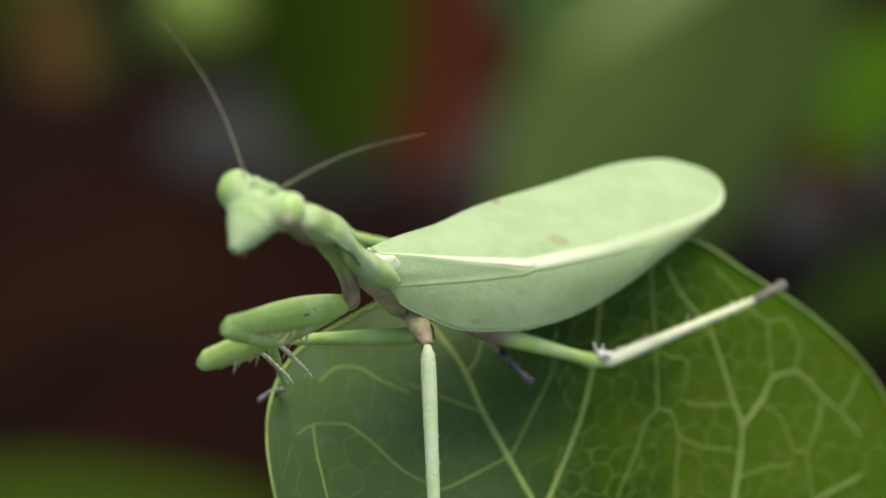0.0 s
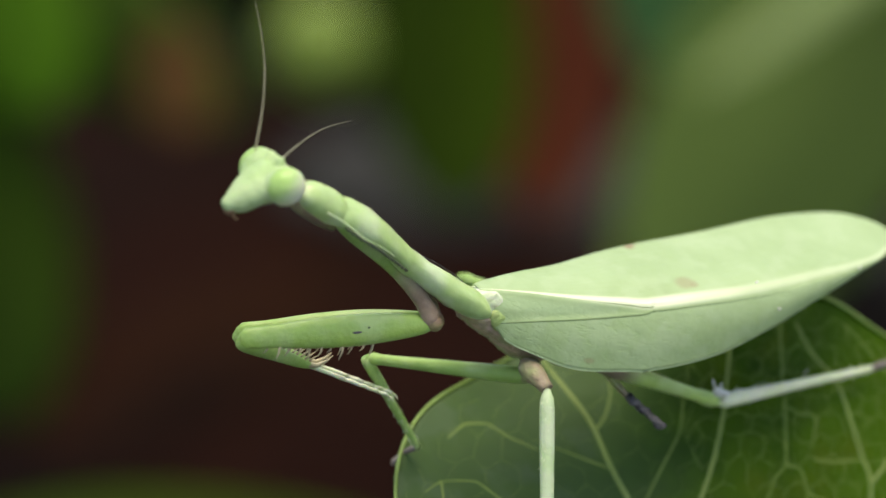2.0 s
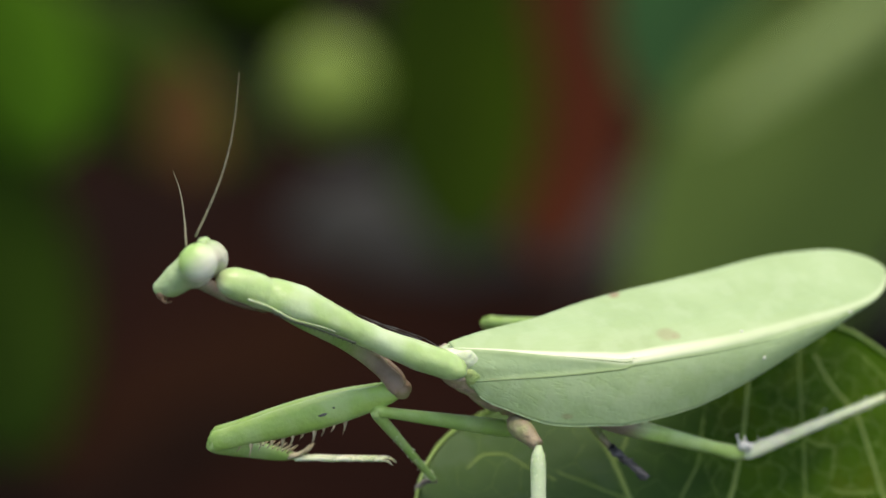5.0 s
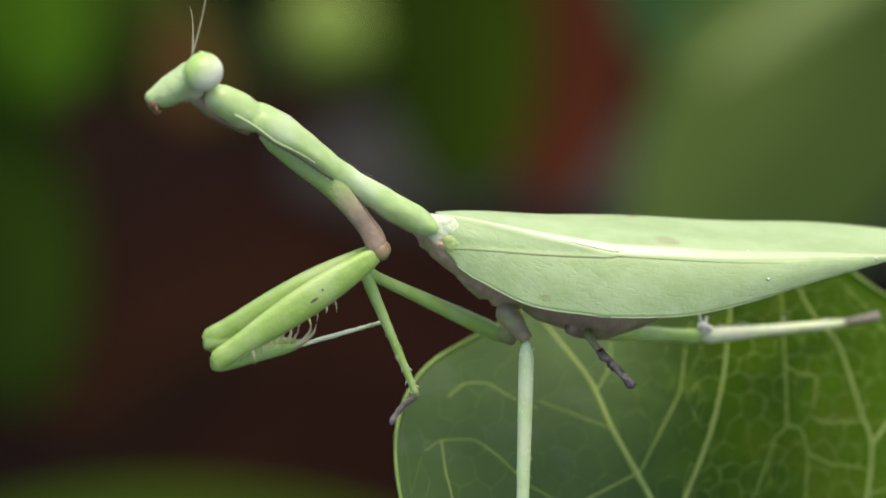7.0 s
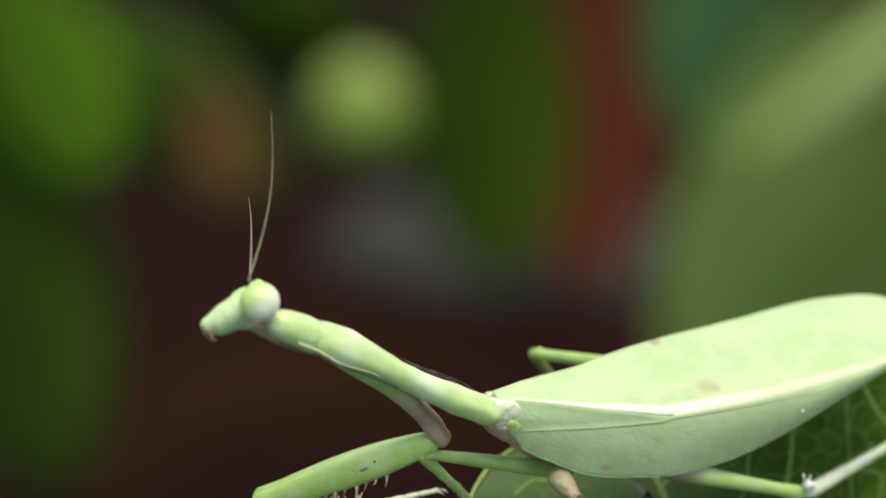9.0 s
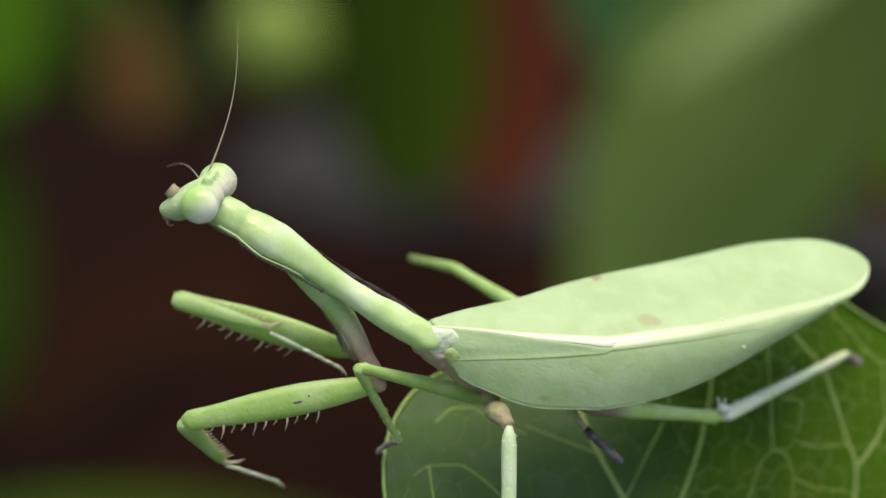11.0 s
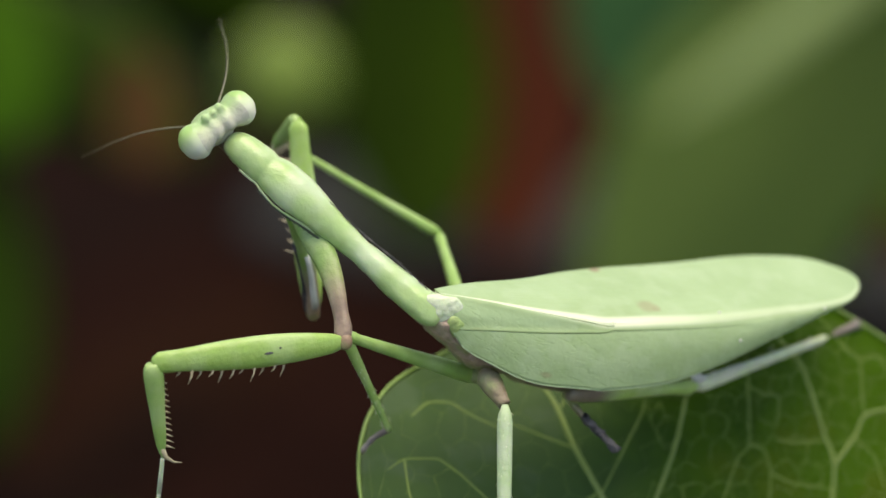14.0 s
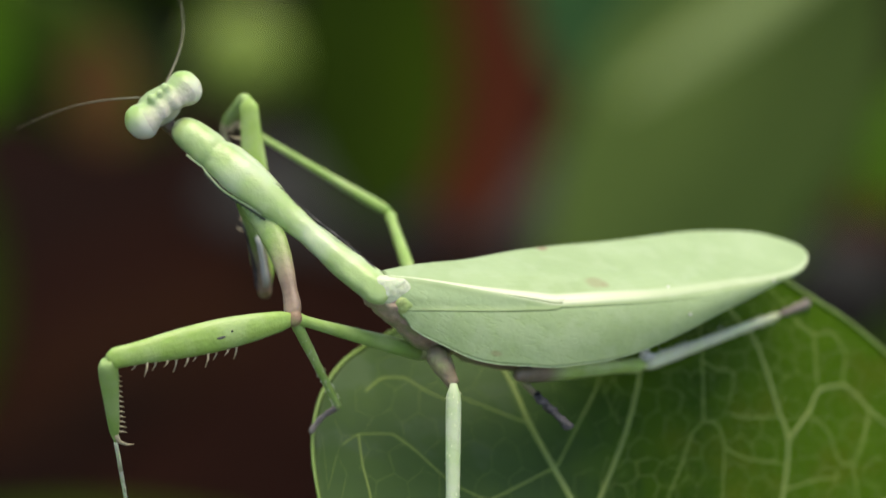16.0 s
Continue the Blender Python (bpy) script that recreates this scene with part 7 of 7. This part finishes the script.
    walk(lh_femur, [
        (0, pose(0.01198, -0.00535, -0.00735, -17.47, 14.93, -6.91)),
        (0.5, pose(0.01254, -0.00520, -0.00759, -16.41, 19.90, -0.02)),
        (1, pose(0.01340, -0.00426, -0.00763, -10.71, 23.02, 10.54)),
        (1.5, pose(0.01338, -0.00446, -0.00745, -11.95, 22.53, 9.39)),
        (2, pose(0.01328, -0.00459, -0.00733, -12.40, 22.30, 8.59)),
        (2.5, pose(0.01348, -0.00479, -0.00719, -14.33, 22.41, 10.49)),
        (3, pose(0.01348, -0.00390, -0.00854, -2.47, 19.38, 28.84)),
        (3.2, pose(0.01366, -0.00377, -0.00827, -2.52, 18.98, 28.32)),
        (3.7, pose(0.01409, -0.00413, -0.00807, -5.83, 20.47, 21.67)),
        (4.25, pose(0.01459, -0.00457, -0.00782, -9.94, 21.22, 14.00)),
        (4.8, pose(0.01511, -0.00504, -0.00754, -14.35, 20.93, 6.06)),
        (5.3, pose(0.01561, -0.00550, -0.00726, -18.45, 19.65, -1.32)),
        (5.5, pose(0.01570, -0.00515, -0.00718, -18.98, 19.69, -1.26)),
        (6, pose(0.01636, -0.00538, -0.00737, -16.89, 19.27, 5.34)),
        (6.5, pose(0.01563, -0.00318, -0.00907, -5.55, 15.45, 27.13)),
        (7, pose(0.01485, -0.00171, -0.01008, 0.67, 7.69, 38.94)),
        (7.5, pose(0.01544, -0.00191, -0.00956, 0.47, 7.81, 38.43)),
        (8, pose(0.01584, -0.00265, -0.00974, -1.42, 11.04, 35.19)),
        (8.5, pose(0.01718, -0.00524, -0.00809, -14.44, 21.50, 20.86)),
        (9, pose(0.01698, -0.00620, -0.00673, -21.17, 15.66, -0.57)),
        (9.5, pose(0.01727, -0.00677, -0.00720, -24.01, 18.47, -2.60)),
        (10, pose(0.01740, -0.00604, -0.00677, -21.42, 21.56, 2.95)),
        (10.2, pose(0.01703, -0.00598, -0.00690, -20.29, 20.62, 4.97)),
        (10.55, pose(0.01658, -0.00597, -0.00713, -18.70, 18.41, 7.61)),
        (10.9, pose(0.01615, -0.00597, -0.00739, -17.29, 16.04, 10.01)),
        (11.25, pose(0.01574, -0.00596, -0.00767, -16.03, 13.55, 12.19)),
        (11.6, pose(0.01537, -0.00595, -0.00799, -14.94, 10.95, 14.19)),
        (11.95, pose(0.01502, -0.00593, -0.00834, -13.97, 8.25, 16.00)),
        (12.3, pose(0.01468, -0.00589, -0.00870, -13.12, 5.49, 17.64)),
        (12.5, pose(0.01469, -0.00597, -0.00877, -14.16, 5.59, 17.46)),
        (13, pose(0.01524, -0.00550, -0.00816, -13.42, 7.38, 19.71)),
        (13.5, pose(0.01558, -0.00552, -0.00847, -10.63, 6.50, 20.88)),
        (14, pose(0.01532, -0.00552, -0.00857, -9.87, 5.83, 20.03)),
        (14.5, pose(0.01516, -0.00534, -0.00867, -7.18, 5.64, 19.83)),
        (15, pose(0.01508, -0.00537, -0.00864, -7.59, 5.68, 19.91)),
        (15.5, pose(0.01510, -0.00555, -0.00870, -7.80, 5.70, 19.82)),
        (16, pose(0.01494, -0.00572, -0.00868, -8.10, 5.87, 20.08))])
    walk(lh_tibia, [
        (0, pose(0.02952, -0.00748, -0.01206, -17.34, -14.33, 3.04)),
        (0.5, pose(0.02974, -0.00522, -0.01382, -15.44, -5.80, 7.52)),
        (1, pose(0.02997, -0.00119, -0.01479, -10.45, -1.22, 11.65)),
        (1.5, pose(0.03005, -0.00169, -0.01446, -11.62, -1.62, 10.95)),
        (2, pose(0.03003, -0.00207, -0.01428, -12.03, -1.86, 10.35)),
        (2.5, pose(0.03012, -0.00172, -0.01417, -13.76, -1.84, 13.24)),
        (3, pose(0.02860, 0.00443, -0.01461, -3.98, -3.27, 16.85)),
        (3.2, pose(0.02889, 0.00444, -0.01423, -3.72, -3.90, 18.67)),
        (3.7, pose(0.03002, 0.00220, -0.01446, -6.29, -3.21, 19.01)),
        (4.25, pose(0.03114, -0.00043, -0.01444, -9.04, -2.61, 19.21)),
        (4.8, pose(0.03211, -0.00323, -0.01408, -11.70, -2.16, 19.26)),
        (5.3, pose(0.03283, -0.00591, -0.01341, -14.07, -1.90, 19.26)),
        (5.5, pose(0.03292, -0.00553, -0.01335, -13.62, -1.48, 22.13)),
        (6, pose(0.03356, -0.00378, -0.01341, -12.41, -2.05, 26.03)),
        (6.5, pose(0.03132, 0.00486, -0.01394, -4.34, 0.36, 34.40)),
        (7, pose(0.02896, 0.00968, -0.01254, 0.53, 0.46, 37.29)),
        (7.5, pose(0.02964, 0.00936, -0.01205, 0.44, -0.37, 38.12)),
        (8, pose(0.03052, 0.00770, -0.01324, -1.29, 1.93, 36.27)),
        (8.5, pose(0.03309, 0.00083, -0.01480, -12.16, 3.34, 30.64)),
        (9, pose(0.03460, -0.00637, -0.01167, -14.74, 1.75, 27.64)),
        (9.5, pose(0.03460, -0.00755, -0.01299, -16.85, 3.26, 24.44)),
        (10, pose(0.03438, -0.00516, -0.01350, -14.15, 2.76, 27.67)),
        (10.2, pose(0.03410, -0.00448, -0.01335, -13.74, 2.06, 28.17)),
        (10.55, pose(0.03380, -0.00367, -0.01291, -13.74, 0.57, 27.47)),
        (10.9, pose(0.03348, -0.00291, -0.01244, -13.69, -0.93, 26.69)),
        (11.25, pose(0.03313, -0.00220, -0.01196, -13.58, -2.44, 25.87)),
        (11.6, pose(0.03278, -0.00154, -0.01147, -13.40, -3.93, 24.97)),
        (11.95, pose(0.03242, -0.00093, -0.01096, -13.17, -5.41, 23.99)),
        (12.3, pose(0.03204, -0.00037, -0.01045, -12.87, -6.89, 22.95)),
        (12.5, pose(0.03206, -0.00050, -0.01055, -13.90, -6.70, 23.10)),
        (13, pose(0.03232, 0.00061, -0.01051, -13.21, -6.22, 24.38)),
        (13.5, pose(0.03257, 0.00096, -0.01054, -10.54, -6.82, 24.16)),
        (14, pose(0.03242, 0.00071, -0.01043, -9.88, -7.00, 22.39)),
        (14.5, pose(0.03229, 0.00084, -0.01047, -7.21, -6.69, 21.17)),
        (15, pose(0.03221, 0.00082, -0.01045, -7.64, -6.61, 21.29)),
        (15.5, pose(0.03224, 0.00063, -0.01052, -7.83, -6.54, 21.38)),
        (16, pose(0.03204, 0.00052, -0.01056, -8.12, -6.38, 21.72))])
    walk(lh_tarsus, [
        (0, pose(0.04834, -0.00647, -0.00724, -22.10, -38.28, -16.51)),
        (0.5, pose(0.04893, -0.00268, -0.01185, -20.75, -30.31, -17.17)),
        (1, pose(0.04901, 0.00274, -0.01437, -15.72, -26.17, -13.87)),
        (1.5, pose(0.04914, 0.00200, -0.01391, -16.74, -26.85, -14.08)),
        (2, pose(0.04914, 0.00143, -0.01365, -17.06, -27.25, -14.58)),
        (2.5, pose(0.04904, 0.00274, -0.01355, -18.77, -28.49, -11.16)),
        (3, pose(0.04718, 0.01006, -0.01350, -7.32, -22.68, -9.00)),
        (3.2, pose(0.04728, 0.01064, -0.01291, -7.17, -23.49, -8.00)),
        (3.7, pose(0.04838, 0.00853, -0.01338, -11.09, -24.94, -7.82)),
        (4.25, pose(0.04949, 0.00596, -0.01356, -15.46, -26.70, -7.32)),
        (4.8, pose(0.05046, 0.00318, -0.01334, -19.88, -28.59, -6.49)),
        (5.3, pose(0.05119, 0.00051, -0.01277, -23.99, -30.37, -5.38)),
        (5.5, pose(0.05094, 0.00178, -0.01285, -24.55, -30.18, -2.87)),
        (6, pose(0.05102, 0.00476, -0.01271, -15.26, 15.15, 12.40)),
        (6.5, pose(0.04738, 0.01586, -0.01406, -8.26, -19.65, 15.40)),
        (7, pose(0.04444, 0.02147, -0.01270, -2.78, -17.27, 0.49)),
        (7.5, pose(0.04495, 0.02137, -0.01193, -0.07, -11.12, 31.72)),
        (8, pose(0.04618, 0.01920, -0.01390, -0.02, -5.50, 46.05)),
        (8.5, pose(0.04979, 0.01072, -0.01593, -14.39, 32.14, 23.56)),
        (9, pose(0.05183, 0.00265, -0.01226, -29.31, 41.16, -64.57)),
        (9.5, pose(0.05228, 0.00049, -0.01410, -33.36, 40.26, -70.92)),
        (10, pose(0.05159, 0.00385, -0.01443, -42.54, 50.30, -63.45)),
        (10.2, pose(0.05123, 0.00469, -0.01405, -42.15, 56.42, -36.89)),
        (10.55, pose(0.05104, 0.00530, -0.01310, -28.06, 49.60, -8.54)),
        (10.9, pose(0.05085, 0.00583, -0.01213, -20.43, 37.87, 4.67)),
        (11.25, pose(0.05062, 0.00628, -0.01113, -16.73, 24.73, 10.98)),
        (11.6, pose(0.05037, 0.00665, -0.01013, -15.02, 10.71, 13.61)),
        (11.95, pose(0.05011, 0.00694, -0.00913, -14.63, -4.59, 13.33)),
        (12.3, pose(0.04982, 0.00716, -0.00812, -15.72, -23.27, 7.97)),
        (12.5, pose(0.04984, 0.00708, -0.00828, -16.50, -22.30, 9.82)),
        (13, pose(0.04993, 0.00859, -0.00840, -16.58, -26.62, 11.22)),
        (13.5, pose(0.05019, 0.00887, -0.00823, -13.58, -26.67, 7.53)),
        (14, pose(0.05027, 0.00806, -0.00806, -13.28, -27.94, 0.79)),
        (14.5, pose(0.05030, 0.00783, -0.00820, -10.31, -24.72, -0.93)),
        (15, pose(0.05021, 0.00784, -0.00820, -11.16, -25.57, -2.34)),
        (15.5, pose(0.05022, 0.00767, -0.00831, -11.10, -24.20, -0.04)),
        (16, pose(0.04999, 0.00768, -0.00839, -11.33, -23.94, 0.94))])
    walk(rh_femur, [
        (0, pose(0.01579, 0.00068, -0.00475, 14.56, 18.58, 105.60)),
        (0.5, pose(0.01563, 0.00176, -0.00579, 18.20, 15.33, 112.31)),
        (1, pose(0.01510, 0.00308, -0.00669, 18.21, 10.53, 113.61)),
        (1.5, pose(0.01514, 0.00284, -0.00658, 18.18, 11.60, 112.85)),
        (2, pose(0.01510, 0.00267, -0.00650, 18.03, 12.05, 112.19)),
        (2.5, pose(0.01494, 0.00264, -0.00666, 18.06, 14.20, 115.10)),
        (3, pose(0.01457, 0.00459, -0.00539, 17.77, 15.41, 106.78)),
        (3.2, pose(0.01480, 0.00481, -0.00486, 17.50, 15.44, 109.01)),
        (3.7, pose(0.01597, 0.00446, -0.00441, 19.30, 18.55, 111.30)),
        (4.25, pose(0.01726, 0.00402, -0.00388, 21.35, 21.56, 114.20)),
        (4.8, pose(0.01857, 0.00354, -0.00330, 23.47, 24.04, 117.56)),
        (5.3, pose(0.01977, 0.00306, -0.00271, 25.40, 25.77, 121.09)),
        (5.5, pose(0.01989, 0.00370, -0.00251, 26.28, 24.70, 125.23)),
        (6, pose(0.01762, 0.00432, -0.00369, 24.54, 24.32, 120.51)),
        (6.5, pose(0.01262, 0.00576, -0.00708, 19.78, 11.68, 109.48)),
        (7, pose(0.01200, 0.00703, -0.00654, 16.57, 5.38, 112.11)),
        (7.5, pose(0.01223, 0.00703, -0.00579, 15.91, 6.03, 113.54)),
        (8, pose(0.01274, 0.00656, -0.00608, 18.12, 8.90, 112.76)),
        (8.5, pose(0.01597, 0.00516, -0.00462, 23.24, 23.57, 117.27)),
        (9, pose(0.01966, 0.00306, -0.00251, 24.80, 26.67, 115.59)),
        (9.5, pose(0.02035, 0.00254, -0.00315, 28.38, 28.30, 117.65)),
        (10, pose(0.02032, 0.00381, -0.00254, 29.42, 24.57, 124.26)),
        (10.2, pose(0.01911, 0.00399, -0.00293, 27.81, 23.13, 118.76)),
        (10.55, pose(0.01731, 0.00414, -0.00366, 24.64, 20.00, 109.83)),
        (10.9, pose(0.01559, 0.00431, -0.00448, 21.59, 15.51, 102.34)),
        (11.25, pose(0.01393, 0.00449, -0.00540, 18.89, 9.97, 96.08)),
        (11.6, pose(0.01234, 0.00471, -0.00641, 16.59, 3.59, 90.84)),
        (11.95, pose(0.01083, 0.00497, -0.00750, 14.68, -3.55, 86.46)),
        (12.3, pose(0.00941, 0.00528, -0.00867, 13.13, -11.45, 82.79)),
        (12.5, pose(0.00938, 0.00514, -0.00901, 12.35, -10.23, 83.09)),
        (13, pose(0.00880, 0.00539, -0.00937, 12.91, -11.43, 84.24)),
        (13.5, pose(0.00928, 0.00525, -0.00873, 13.66, -13.69, 85.24)),
        (14, pose(0.00955, 0.00531, -0.00821, 14.20, -14.24, 84.33)),
        (14.5, pose(0.00993, 0.00569, -0.00748, 15.51, -16.06, 84.04)),
        (15, pose(0.00987, 0.00570, -0.00746, 15.79, -15.85, 83.92)),
        (15.5, pose(0.00990, 0.00558, -0.00758, 15.69, -15.60, 83.94)),
        (16, pose(0.00967, 0.00535, -0.00764, 15.53, -15.19, 84.34))])
    walk(rh_tibia, [
        (0, pose(0.01192, 0.01452, -0.00958, 2.27, 33.89, 22.39)),
        (0.5, pose(0.01008, 0.01529, -0.00980, 7.40, 37.45, 35.94)),
        (1, pose(0.00913, 0.01674, -0.00946, 12.24, 36.24, 41.56)),
        (1.5, pose(0.00937, 0.01653, -0.00964, 10.74, 36.32, 39.84)),
        (2, pose(0.00950, 0.01640, -0.00966, 10.17, 36.33, 38.93)),
        (2.5, pose(0.00871, 0.01595, -0.01038, 8.27, 37.58, 40.94)),
        (3, pose(0.01035, 0.01858, -0.00943, 17.24, 25.09, 55.16)),
        (3.2, pose(0.01004, 0.01864, -0.00889, 17.33, 25.61, 55.77)),
        (3.7, pose(0.01074, 0.01785, -0.00923, 16.05, 30.62, 52.39)),
        (4.25, pose(0.01148, 0.01688, -0.00946, 14.10, 35.86, 48.13)),
        (4.8, pose(0.01217, 0.01581, -0.00948, 11.47, 40.77, 43.21)),
        (5.3, pose(0.01272, 0.01475, -0.00931, 8.39, 44.85, 38.03)),
        (5.5, pose(0.01194, 0.01496, -0.00886, 9.16, 46.27, 40.31)),
        (6, pose(0.01060, 0.01623, -0.00993, 10.23, 40.69, 45.87)),
        (6.5, pose(0.00767, 0.01975, -0.01015, 18.59, 30.41, 68.83)),
        (7, pose(0.00632, 0.02102, -0.00797, 20.28, 25.44, 74.43)),
        (7.5, pose(0.00621, 0.02085, -0.00739, 20.07, 26.89, 74.28)),
        (8, pose(0.00695, 0.02038, -0.00842, 20.49, 31.78, 71.65)),
        (8.5, pose(0.00961, 0.01751, -0.01068, 10.20, 42.49, 51.39)),
        (9, pose(0.01380, 0.01528, -0.00933, 4.47, 45.69, 36.74)),
        (9.5, pose(0.01416, 0.01437, -0.01034, 2.55, 48.47, 32.95)),
        (10, pose(0.01255, 0.01520, -0.00885, 7.60, 48.35, 40.60)),
        (10.2, pose(0.01240, 0.01622, -0.00888, 12.74, 45.81, 52.42)),
        (10.55, pose(0.01248, 0.01754, -0.00884, 17.31, 39.53, 67.47)),
        (10.9, pose(0.01246, 0.01857, -0.00853, 19.19, 32.12, 80.27)),
        (11.25, pose(0.01234, 0.01934, -0.00802, 19.19, 24.06, 91.84)),
        (11.6, pose(0.01212, 0.01984, -0.00736, 17.91, 15.53, 103.27)),
        (11.95, pose(0.01177, 0.02007, -0.00656, 15.60, 6.18, 116.34)),
        (12.3, pose(0.01128, 0.02002, -0.00566, 10.32, -10.68, 146.16)),
        (12.5, pose(0.01117, 0.01995, -0.00633, 10.95, -8.55, 144.15)),
        (13, pose(0.01029, 0.02018, -0.00636, 10.72, -12.50, 145.44)),
        (13.5, pose(0.01051, 0.01992, -0.00514, 8.60, -14.26, 146.95)),
        (14, pose(0.01100, 0.01993, -0.00448, 8.33, -14.90, 146.02)),
        (14.5, pose(0.01143, 0.02018, -0.00329, 8.02, -14.86, 140.40)),
        (15, pose(0.01141, 0.02020, -0.00332, 8.39, -15.51, 141.56)),
        (15.5, pose(0.01144, 0.02010, -0.00350, 8.34, -15.70, 142.02)),
        (16, pose(0.01111, 0.01992, -0.00368, 8.66, -15.04, 141.57))])


motions()
